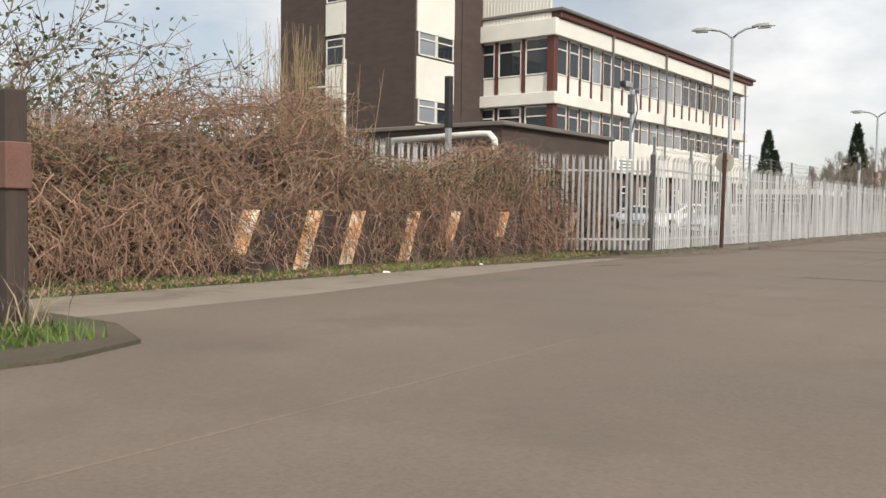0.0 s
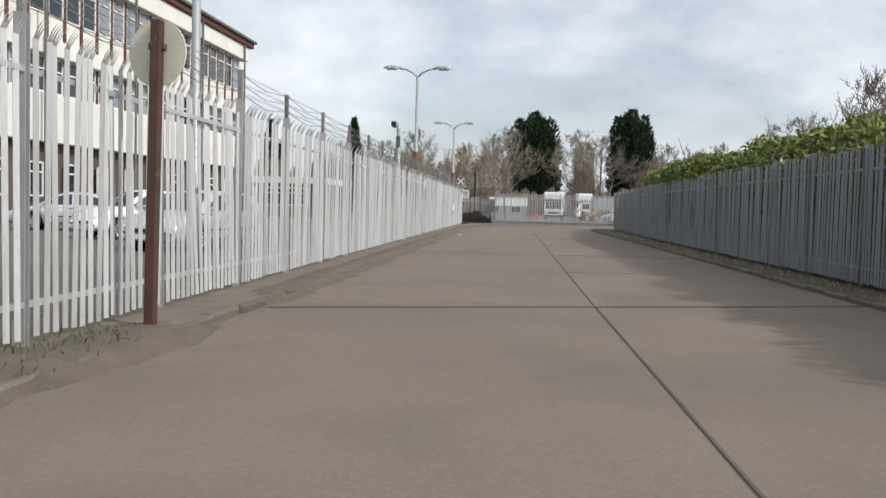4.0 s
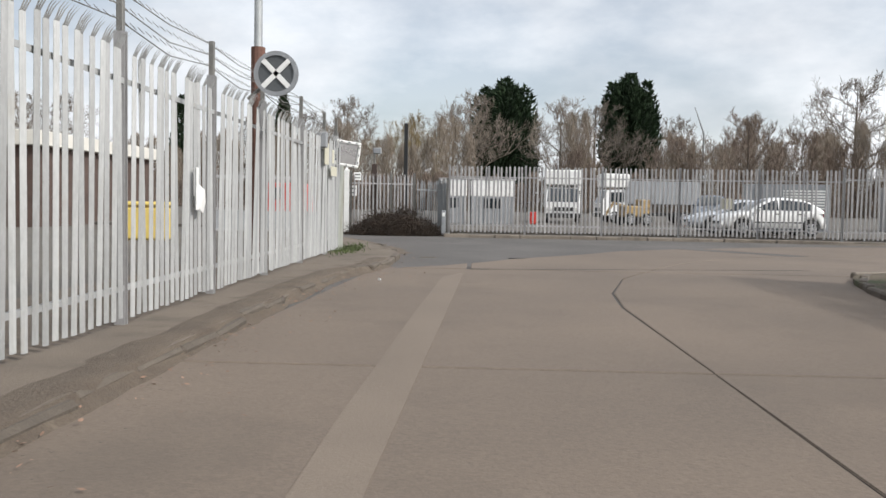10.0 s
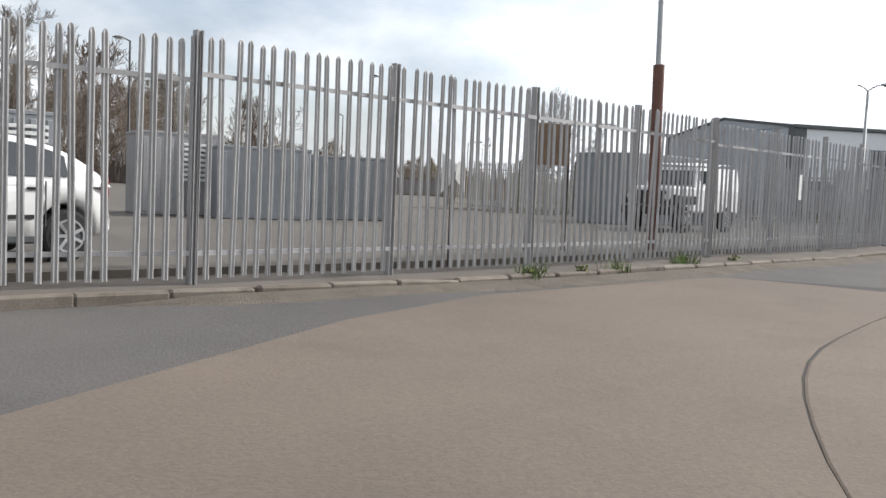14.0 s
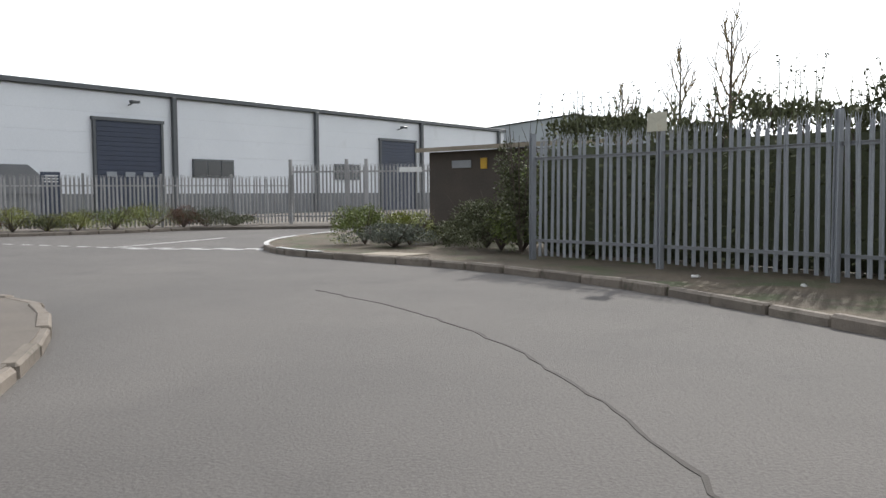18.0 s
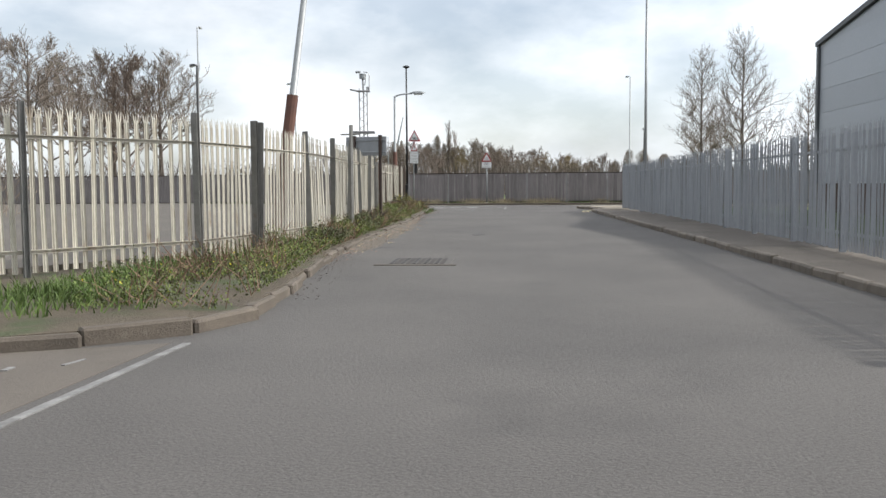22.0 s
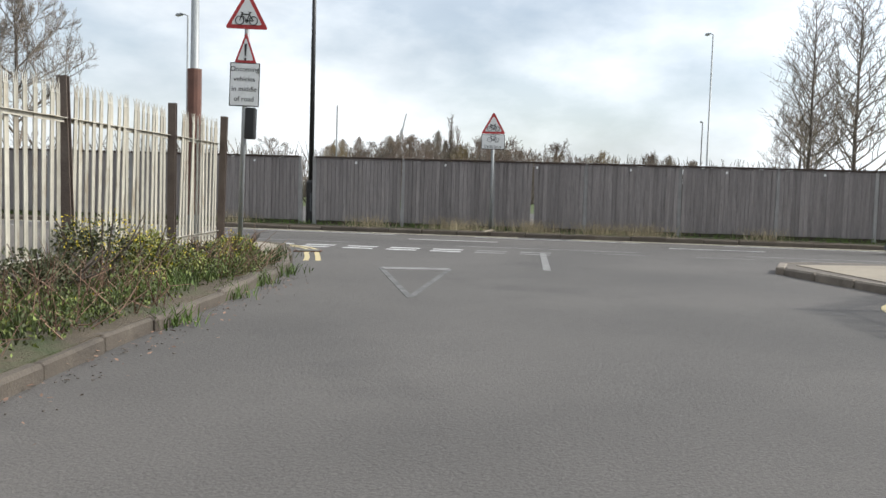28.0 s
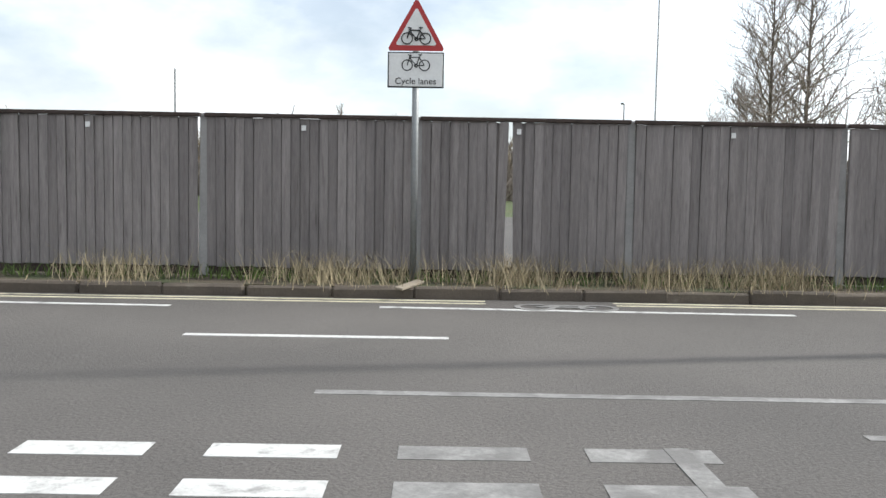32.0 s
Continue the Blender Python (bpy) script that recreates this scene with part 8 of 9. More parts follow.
def hedge(pts, thick, z0, z1, n, mat, label, size=0.13, ragged=0.35, shoots=0):
    """A leafy hedge along a line with an uneven top."""
    line = [Vector((*p, 0)) for p in pts]
    segs = [(a, b, (b - a).length) for a, b in zip(line, line[1:])]
    tot = sum(s[2] for s in segs)
    t = thing("hedge", label, "hedge", pose(0, 0, 0))

    def at(d):
        for a, b, L in segs:
            if d <= L:
                return a + (b - a) * (d / L), (b - a).normalized()
            d -= L
        return segs[-1][1], (segs[-1][1] - segs[-1][0]).normalized()

    def ins():
        d = rng.uniform(0, tot)
        p, dr = at(d)
        side = Vector((-dr.y, dr.x, 0))
        top = z1 + ragged * (noise.noise(Vector((d * 0.5, 3, 0))) * 1.6 + noise.noise(Vector((d * 2.1, 7, 0))) * 0.9)
        if rng.random() < 0.5:
            z, o = top - abs(rng.gauss(0, 0.16)), Vector((0, 0, 1))
            q = p + side * rng.uniform(-thick / 2, thick / 2)
        else:
            s = rng.choice((-1, 1))
            z, o = rng.uniform(z0, top), side * s
            q = p + side * s * (thick / 2 + rng.gauss(0, 0.07))
        return Vector((q.x, q.y, z)), o

    part("leaves", leaf_cloud(n, size, ins), mat, t)
    st = Geo()
    for k in range(int(tot * 5)):
        p, dr = at(rng.uniform(0, tot))
        q = p + rv(thick * 0.2)
        st.tube([(p.x, p.y, 0), (q.x, q.y, z1 * 0.6), (q.x + rng.gauss(0, 0.2), q.y + rng.gauss(0, 0.2), z1 + rng.uniform(-0.2, 0.25))], [0.03, 0.02, 0.006], 4, False)
    part("stem_tangle", st, bark, t)
    core = Geo()
    for k in range(int(tot * 2.2)):  # evenly spread, so that the hedge has no holes
        p, dr = at((k + rng.random()) / 2.2)
        core.box((p.x, p.y, (z0 + z1) / 2 - 0.15), (thick * 0.5, 1.2, (z1 - z0) * 0.8), 0.2, math.degrees(math.atan2(dr.y, dr.x)) - 90 + rng.gauss(0, 8))
    tagged(part("inner_growth", core, hedge_core, t), kind="stuff")
    return t


hedge([(-0.5, 22), (-0.5, 36), (-0.45, 46)], 1.0, 0.05, 3.02, 16000, leaf_green, "bright laurel hedge rising above the fence", 0.14, 0.35)
hedge([(-0.45, 46), (-0.35, 52), (-0.1, 62.5)], 1.1, 0.05, 3.12, 20000, leaf_green, "tall bright laurel hedge rising above the fence", 0.14, 0.3)
hedge([(-0.1, 62), (0.3, 76)], 0.8, 0.05, 2.35, 8000, leaf_olive, "clipped olive hedge inside the fence", 0.14, 0.15)
hedge([(43.6, 85.9), (38.6, 82.4), (34.9, 79.9), (27, 77.5)], 1.0, 0.02, 2.5, 20000, leaf_olive, "unkempt evergreen hedge behind the fence", 0.1, 0.4)
for x, y, h in ((7, 52, 6.5), (9, 60, 6.0), (6, 46, 5.6)):
    plant_tree("red", x, y, h, "bare reddish tree beyond the hedge")
# shoots above the second hedge
sh = Geo()
for _ in range(240):
    t_ = rng.random()
    p = Vector((43.6 - 12 * t_, 85.9 - 6.6 * t_, 2.2)) + Vector((rng.gauss(0, 0.3), rng.gauss(0, 0.3), 0))
    q = p + Vector((rng.gauss(0, 0.1), rng.gauss(0, 0.1), rng.uniform(0.3, 1.0)))
    sh.tube([p, q], [0.012, 0.004], 3, False)
    for k in range(7):
        r = p + (q - p) * rng.uniform(0.4, 1)
        d = rv().normalized() * 0.06
        s = d.cross(rv()).normalized() * 0.016
        sh.add([r, r + d * 0.5 - s, r + d, r + d * 0.5 + s], [(0, 1, 2, 3)])
tagged(part("hedge_shoots", sh, leaf_olive), "olive young shoots above the hedge", "shoots", kind="stuff")

# ---- brambles along the first fence ----
BANK = ((2.5, 2.2), (7.4, 2.2), (8.4, 2.9), (9.4, 2.7), (10.4, 3.0), (11.5, 3.0), (12.6, 2.05), (14.1, 1.95), (15.2, 2.4), (16.7, 2.6), (17.9, 2.4), (19.5, 2.2), (20.7, 1.9), (21.6, 1.3))


def top_at(y):
    """Height of the bramble bank along the fence."""
    for (a, za), (b, zb) in zip(BANK, BANK[1:]):
        if y <= b:
            return za + (zb - za) * max(0, (y - a) / (b - a)) + 0.12 * noise.noise(Vector((y * 1.3, 1, 5)))
    return 1.0


STRIPES = (9.3, 10.7, 11.8, 13.4, 14.75, 16.6, 19.75, 21.1)


def arching(g, p, d, L, front, tp, r=1.0, droop=0.2):
    """One thin cane that arches over and sends out a few side twigs."""
    line, q = [p.copy()], p.copy()
    n = 5
    for k in range(n):
        d = (d + rv(0.34) + Vector((0.03, 0, -droop))).normalized()
        q = q + d * L / n
        q.x = min(q.x, front)
        q.z = max(0.04, min(q.z, tp))
        line.append(q.copy())
        if rng.random() < 0.55:
            e = (d + rv(0.9)).normalized() * rng.uniform(0.1, 0.35)
            e.x = min(e.x, front + 0.05 - q.x)
            g.tube([q, q + e * 0.6 + rv(0.03), q + e], [0.0045 * r, 0.0035 * r, 0.002], 3, False)
    g.tube(line, [0.008 * r, 0.0075 * r, 0.007 * r, 0.006 * r, 0.0045 * r, 0.003], 3, False)


br, pale_br = Geo(), Geo()
for k in range(9500):
    y = rng.uniform(2.3, 21.6)
    tp = top_at(y)
    clump = noise.noise(Vector((y * 0.9, 4, 2)))
    p = Vector((-12.3 + rng.random() ** 0.5 * 1.4, y, rng.uniform(0.1, tp)))
    front = -10.82 + 0.18 * clump + 0.18 * noise.noise(Vector((y * 1.7, p.z * 2.2, 9)))
    if 8.3 < y < 21.3 and p.z < 1.25:
        near = min(abs(y - s_ - 0.12) for s_ in STRIPES)
        front = -10.9 if near < 0.3 and rng.random() < 0.86 else -10.6
    a = rng.uniform(0, 6.283)
    d = Vector((math.cos(a) * 0.5 + 0.15, math.sin(a), rng.uniform(-0.3, 1.0))).normalized()
    arching(pale_br if k % 5 == 0 else br, p, d, rng.uniform(0.4, 1.3), front, tp + rng.uniform(-0.1, 0.3), rng.choice((0.7, 1.0, 1.3)))
for k in range(260):  # long canes above the bank
    y = rng.uniform(5, 13)
    p = Vector((-12.3 + rng.gauss(0, 0.4), y, top_at(y) - 0.2))
    arching(br, p, Vector((rng.gauss(0, 0.3), rng.gauss(0, 0.6), 1)).normalized(), rng.uniform(0.5, 1.5), -11.2, 3.9, 1.0, 0.12)
on_site(tagged(part("brambles", br, bramble_mat), "tangled brown leafless brambles smothering the fence", "brambles", kind="stuff"))
on_site(tagged(part("dry_brambles", pale_br, twig_tan), "pale dry bramble canes in the tangle", "brambles", kind="stuff"))
hang = Geo()
for _ in range(1500):  # stems hanging over the low wall
    y = rng.uniform(3, 21.4)
    if 8.3 < y < 21.3 and min(abs(y - s_ - 0.1) for s_ in STRIPES) < 0.28 and rng.random() < 0.85:
        continue
    p = Vector((-10.72 + rng.gauss(0, 0.08), y, rng.uniform(0.4, 1.6)))
    arching(hang, p, Vector((0.25, rng.gauss(0, 0.7), -0.5)).normalized(), rng.uniform(0.3, 0.9), -10.4, 2.0, 0.9, 0.22)
on_site(tagged(part("hanging_stems", hang, bramble_mat), "dead bramble stems hanging over the low wall", "brambles", kind="stuff"))
# boxes added inside the bank, coloured dark for the shade in its depth
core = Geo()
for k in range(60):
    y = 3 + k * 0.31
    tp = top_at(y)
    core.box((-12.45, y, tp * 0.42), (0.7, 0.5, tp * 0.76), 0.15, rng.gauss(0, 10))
on_site(tagged(part("bramble_heart", core, bramble_core), "dark filler boxes standing in for shade inside the bramble bank", "brambles", kind="stuff"))
bw_ = thing("barrier_wall", "low dark wall with flaking orange and white slanted stripes under brambles", "wall", pose(0, 0, 0))
part("wall", Geo().box((-11.0, 14.8, 0.55), (0.3, 13.0, 1.1), 0.02), wood_dark, bw_)
for s, lo in ((9.3, 0.4), (10.7, 0.1), (11.8, 0.15), (13.4, 0.15), (14.75, 0.5), (16.6, 0.55), (19.75, 0.6), (21.1, 0.05)):
    pts = [(s - 0.2 - (1.1 - lo) * 0.3, lo), (s + 0.12 - (1.1 - lo) * 0.3, lo), (s + 0.2, 1.1), (s - 0.14, 1.1)]
    part("stripe", Geo().add([(x, y, z) for x in (-10.85, -10.835) for y, z in pts], [(3, 2, 1, 0), (4, 5, 6, 7), (0, 1, 5, 4), (1, 2, 6, 5), (2, 3, 7, 6), (3, 0, 4, 7)]), orange_render, bw_)
wr_ = thing("wire_rail", "thin rusty rail over the striped wall", "rail", pose(0, 0, 0))
part("rail", Geo().tube([(-10.84, 16, 1.14), (-10.8, 21.5, 1.12)], 0.015, 5), rust, wr_)
part("end_post", Geo().box((-10.86, 21.42, 0.56), (0.14, 0.14, 1.16), 0.01), wood_dark, wr_)

for ob in (bw_, wr_):
    on_site(ob)

# tall shrub at the left and pale shoots
tl = on_site(thing("tall_shrub", "tall straggling shrub with olive leaves and red twigs", "shrub", pose(-14.6, 6.8, 0)))
st = Geo()
tips = []
for _ in range(130):
    a = rng.uniform(0, 6.283)
    p = Vector((rng.gauss(0, 0.5), rng.gauss(0, 0.9), 0.3))
    d = Vector((math.cos(a) * 0.6 + 0.1, math.sin(a) * 0.9, 1.3)).normalized()
    line = [p.copy()]
    L = rng.uniform(2.5, 5.2)
    for k in range(6):
        d = (d + rv(0.14) + Vector((0, 0, -0.07 * k))).normalized()
        p = p + d * L / 6
        line.append(p.copy())
        if k > 1:
            for j in range(5):
                e = (d + rv(0.8)).normalized() * rng.uniform(0.3, 0.8)
                st.tube([p, p + e * 0.5 + rv(0.04), p + e], [0.009, 0.007, 0.004], 3, False)
                tips.append(p + e)
                tips.append(p + e * 0.6)
    st.tube(line, [0.03, 0.025, 0.02, 0.016, 0.012, 0.008, 0.005], 4, False)
part("branch_work", st, twig_red, tl)
part("leaves", leaf_cloud(4200, 0.12, lambda: (rng.choice(tips) + rv(0.12), rv().normalized())), leaf_olive, tl)
ps = Geo()
for _ in range(170):
    p = Vector((-14.6 + rng.gauss(0, 0.5), 14.0 + rng.gauss(0, 0.55), 1.0))
    q = p + Vector((rng.gauss(0, 0.22), rng.gauss(0, 0.3), rng.uniform(2.0, 4.3)))
    ps.tube([p, (p + q) / 2 + rv(0.05), q], [0.014, 0.01, 0.004], 3, False)
    for k in range(4):
        r = p + (q - p) * rng.uniform(0.3, 0.9)
        ps.tube([r, r + Vector((rng.gauss(0, 0.12), rng.gauss(0, 0.12), rng.uniform(0.2, 0.6)))], [0.006, 0.003], 3, False)
on_site(tagged(part("willow_shoots", ps, twig_tan), "pale upright willow shoots behind the brambles", "shoots", kind="stuff"))
shrub(*site_xy(-15.2, 16.2), 1.6, 2.9, leaf_green, "leafy green shrub above the container", 1300, 0.16)
shrub(*site_xy(-15.8, 20.0), 2.2, 2.9, leaf_olive, "leafy olive shrub behind the brambles", 1400, 0.16)

# brush heap by the gate
bh = Geo()
for _ in range(4200):
    a = rng.uniform(0, 6.283)
    r = math.sqrt(rng.random())
    hx = -10.9 + math.cos(a) * r * 1.75
    hy = 95.2 + math.sin(a) * r * 0.75
    zt = 1.15 * (1 - r ** 2) * (0.8 + 0.5 * noise.noise(Vector((hx * 1.3, hy, 2)))) + 0.1
    p = Vector((hx, hy, rng.uniform(0.02, max(zt, 0.05))))
    d = Vector((rng.gauss(0, 1), rng.gauss(0, 0.7), rng.gauss(0.25, 0.5))).normalized() * rng.uniform(0.15, 0.5)
    bh.tube([p, p + d * 0.5 + rv(0.03), p + d], [0.008, 0.006, 0.003], 3, False)
tagged(part("brush_heap", bh, bramble_core), "heap of dark brown leafless brush by the gate", "brush", kind="stuff")
cr_ = thing("brush_mound", "dark earth mound under the brush heap", "mound", pose(-10.9, 95.2, 0.0))
part("mound", Geo().add([(math.cos(k * 0.5236) * 1.5 * f, math.sin(k * 0.5236) * 0.6 * f, z) for f, z in ((1, 0), (0.75, 0.4), (0.4, 0.75)) for k in range(12)] + [(0, 0, 0.85)],
                        [(i * 12 + k, i * 12 + (k + 1) % 12, i * 12 + 12 + (k + 1) % 12, i * 12 + 12 + k) for i in range(2) for k in range(12)] + [(24 + k, 24 + (k + 1) % 12, 36) for k in range(12)]), bramble_core, cr_)


# ---- grass, weeds and litter ----
def blades(places, n, hmin, hmax, mat, name, label, spread=0.05, wide=0.008, clump=1):
    g = Geo()
    for _ in range(n):
        x, y, z = places()
        for _ in range(clump):
            px, py = x + rng.gauss(0, spread), y + rng.gauss(0, spread)
            h = rng.uniform(hmin, hmax)
            a = rng.uniform(0, 6.283)
            lx, ly = rng.gauss(0, h * 0.48), rng.gauss(0, h * 0.48)
            wx, wy = math.cos(a) * wide, math.sin(a) * wide
            g.add([(px - wx, py - wy, z), (px + wx, py + wy, z), (px + lx * 0.4 + wx * 0.7, py + ly * 0.4 + wy * 0.7, z + h * 0.6), (px + lx * 0.4 - wx * 0.7, py + ly * 0.4 - wy * 0.7, z + h * 0.6), (px + lx, py + ly, z + h)], [(0, 1, 2, 3), (3, 2, 4)])
    return tagged(part(name, g, mat), label, "grass", kind="stuff")


on_site(sheet("grass_verge", [(-12.5, 2.5), (-10.3, 5.2), (-10.2, 9), (-10.25, 14), (-9.75, 18.5), (-9.5, 21.5), (-11, 22.2), (-13, 20)], 0.035, earth, "weedy grass strip under the brambles", "verge", 0.06))
on_site(sheet("grass_island", [(-6.35, 4.3), (-6.0, 3.4), (-6.1, 2.4), (-7.2, 0.5), (-10.5, 0.2), (-10.2, 4.2), (-8.8, 4.75), (-7.4, 4.75)], 0.05, earth, "small earth and grass island by the road", "verge", 0.08))
on_site(sheet("dirt_strip", [(-11, 2), (-8.3, 4.9), (-8.35, 8), (-8.75, 12), (-9.2, 17), (-9.45, 21.3), (-9.9, 17.5), (-10.3, 14), (-10.3, 5.2)], 0.018, worn_strip, "pale worn concrete strip beside the grass", "road", 0.02))
on_site(blades(lambda: (-10.65 + rng.gauss(0, 0.28), rng.uniform(4, 21.8), 0.035), 8000, 0.03, 0.15, blade_green, "verge_grass", "green tufted verge grass"))
on_site(blades(lambda: (-7.9 + max(-1.6, min(1.25, rng.gauss(0, 0.7))), 3.1 + max(-1.3, min(1.0, rng.gauss(0, 0.6))), 0.05), 4500, 0.04, 0.16, blade_green, "island_grass", "green tufted grass on the island"))
on_site(blades(lambda: (-7.4 + rng.gauss(0, 0.1), 3.9 + rng.gauss(0, 0.1), 0.05), 50, 0.2, 0.6, blade_straw, "dry_stalks", "dry straw stalks by the post"))
blades(lambda: (*R2(rng.uniform(3, 37), rng.uniform(-9.7, -8.75)), 0.12), 12000, 0.04, 0.2, blade_green, "verge_grass", "green weeds along the dirty fence")
blades(lambda: (46 + rng.uniform(-8, 4.0), max(111.5, min(114.2, 112.6 + rng.gauss(0, 0.7))), 0.12), 4500, 0.05, 0.22, blade_green, "verge_grass", "green grass before the fence corner")
blades(lambda: (*R2(rng.uniform(8, 24), -8.9 + rng.gauss(0, 0.35)), 0.12), 700, 0.1, 0.4, blade_straw, "dry_stalks", "dry dead stalks along the verge")
blades(lambda: (*MR(rng.uniform(-20, 14), 0.55 + rng.gauss(0, 0.12)), 0.12), 5000, 0.05, 0.18, blade_green, "fence_foot_grass", "short grass under the board fence", wide=0.006)
for s, n in ((-3.1, 90), (-1.0, 70), (-0.6, 60), (0.0, 50), (1.35, 150), (2.7, 50), (3.2, 70), (4.0, 80), (4.4, 70), (-6.8, 60), (-9.5, 70), (7.2, 60)):
    blades(lambda s=s: (*MR(s + rng.gauss(0, 0.12), 0.5 + rng.gauss(0, 0.08)), 0.12), n, 0.1, 0.4, blade_straw, "dry_tuft", "pale dry grass tuft under the board fence", 0.3, wide=0.004, clump=5)
blades(lambda: (-10.85 + rng.gauss(0, 0.16), 82.6 + rng.gauss(0, 0.9), 0.11), 520, 0.03, 0.15, blade_dull, "corner_grass", "rough grass at the fence end")
blades(lambda: (rng.uniform(-1.95, -1.4), rng.uniform(24, 74), 0.1), 700, 0.03, 0.1, blade_straw, "hedge_foot_grass", "sparse dry grass under the grey fence")
blades(lambda: (*R2(rng.uniform(14, 37), 2.6 + abs(rng.gauss(0, 1.6))), 0.1), 6000, 0.05, 0.14, blade_green, "lawn_grass", "green lawn behind the grey fence", wide=0.01)
for x, y, n in ((13.9, 92.75, 60), (9.6, 92.9, 40), (11.6, 92.75, 30)):
    blades(lambda x=x, y=y: (x + rng.gauss(0, 0.13), y + rng.gauss(0, 0.1), 0.06), n, 0.06, 0.3, blade_green, "kerb_weed", "weed growing at the kerb", clump=2)
for (x, y), w, h, mm, fl in ((R2(33.2, -9.3), 1.2, 0.55, leaf_olive, None), (R2(34.3, -9.35), 1.0, 0.85, leaf_olive, flower_yellow), (R2(35.0, -9.2), 0.8, 0.7, leaf_lime, flower_yellow), (R2(36.2, -9.35), 1.0, 0.45, leaf_olive, None), (R2(37.3, -9.2), 0.9, 0.4, leaf_green, flower_yellow), (R2(38.4, -9.3), 0.9, 0.45, leaf_green, flower_yellow), (R2(31.2, -9.3), 1.3, 0.6, leaf_rust, None), (R2(25.4, -8.75), 1.3, 0.5, leaf_green, None), (R2(26.8, -8.85), 1.4, 0.6, leaf_green, None), (R2(23.0, -8.45), 1.2, 0.5, leaf_green, None),
                             (R2(14.2, -8.2), 0.9, 0.45, leaf_green, None), (R2(11.5, -8.15), 1.1, 0.4, leaf_olive, None), (R2(16.5, -8.3), 1.2, 0.6, leaf_olive, None), (R2(19.5, -8.4), 1.3, 0.6, leaf_olive, None), (R2(9.4, -8.2), 0.9, 0.3, leaf_green, None)):
    shrub(x, y, w, h, mm, "weedy clump with yellow flowers on the verge" if fl else "weedy clump on the verge", 2000, 0.042, 0.12, 14, extra=fl)
for x, y in ((9.6, 92.95), (10.7, 92.8), (15.6, 92.55)):
    shrub(x, y, 0.24, 0.14, leaf_green, "small dandelion at the kerb", 60, 0.05, 0.08, 4, extra=flower_yellow)


def litter(x, y, z, mat, label, s=0.12):
    t = thing("litter", label, "litter", pose(x, y, z, 0, 0, rng.uniform(0, 360)), "litter")
    part("scrap", Geo().add([(-s, -s * 0.6, 0.01), (s, -s * 0.5, 0.03), (s * 0.8, s * 0.7, 0.012), (-s * 0.7, s * 0.6, 0.04), (-s, -s * 0.6, 0.0), (s, -s * 0.5, 0.0), (s * 0.8, s * 0.7, 0.0), (-s * 0.7, s * 0.6, 0.0)], [(0, 1, 2, 3), (7, 6, 5, 4), (0, 4, 5, 1), (1, 5, 6, 2), (2, 6, 7, 3), (3, 7, 4, 0)]), mat, t)


blue_bag = material("blue_plastic", (0.12, 0.14, 0.4), (0.08, 0.1, 0.3), 0.4, bump=0.2)
for x, y, z, mm, lb in ((-10.6, 6.4, 0.06, sign_white, "white plastic scrap on the verge"), (-10.7, 7.4, 0.08, blue_bag, "blue plastic bag on the verge"), (-10.65, 7.1, 0.06, yellow_paint, "yellow wrapper on the verge"), (-10.4, 9.9, 0.06, sign_back, "grey bag under the brambles"), (-9.9, 11.5, 0.05, sign_white, "white scrap on the verge"), (-10.0, 14.5, 0.05, sign_white, "white scrap on the verge"),
                        (-9.7, 58.2, 0.02, sign_white, "white scrap in the gutter"), (-9.4, 76.0, 0.02, sign_white, "white scrap in the gutter"), (38.5, 85.0, 0.11, sign_white, "white scrap by the fence"), (37.2, 84.1, 0.11, sign_white, "white scrap by the fence"), (58.6, 123.6, 0.13, sign_white, "white scrap on the verge")):
    litter(*(site_xy(x, y) if y < 20 else (x, y)), z, mm, lb, rng.uniform(0.03, 0.07))
blades(lambda: (*R2(rng.uniform(31.5, 39.3), -8.65 - abs(rng.gauss(0, 0.5))), 0.12), 1500, 0.06, 0.26, blade_dull, "verge_grass", "long rough grass and weeds on the corner verge", 0.09, wide=0.007)
for u_, n_ in ((33.3, 50), (35.2, 26), (36.4, 22), (37.7, 26)):
    blades(lambda u_=u_: (*R2(u_ + rng.gauss(0, 0.16), -8.13 - 0.035 * (u_ - 30) + rng.gauss(0, 0.05)), 0.01), n_, 0.05, 0.2, blade_green, "gutter_weed", "weed growing in the gutter", 0.08, clump=3)
# low weeds and dead stems that cover the verge of the second road
KV = [(0.602 * (p.x - 54.7) + 0.798 * (p.y - 104.7), 0.798 * (p.x - 54.7) - 0.602 * (p.y - 104.7)) for p in bend(left_kerb2, 0.4)]


def kerb_v(u):
    """Where the left kerb of the second road runs at u."""
    return min(KV, key=lambda k: abs(k[0] - u))[1]


def verge_spot():
    while True:
        u = rng.uniform(2.5, 38)
        edge = kerb_v(u) - 0.12
        v = rng.uniform(-9.6 if u > 24 else -8.75, edge)
        if noise.noise(Vector((u * 0.8, v * 1.1, 3))) + 0.45 > rng.random() * 0.9 - (0.25 if v < -8.8 else 0):
            return u, v


def weed_place():
    u, v = verge_spot()
    hh = 0.1 + 0.5 * max(0, noise.noise(Vector((u * 1.1, v * 1.4, 8))) + 0.25)
    x, y = R2(u, v)
    return Vector((x, y, 0.12 + rng.random() ** 1.4 * hh)), Vector((0, 0, 1))


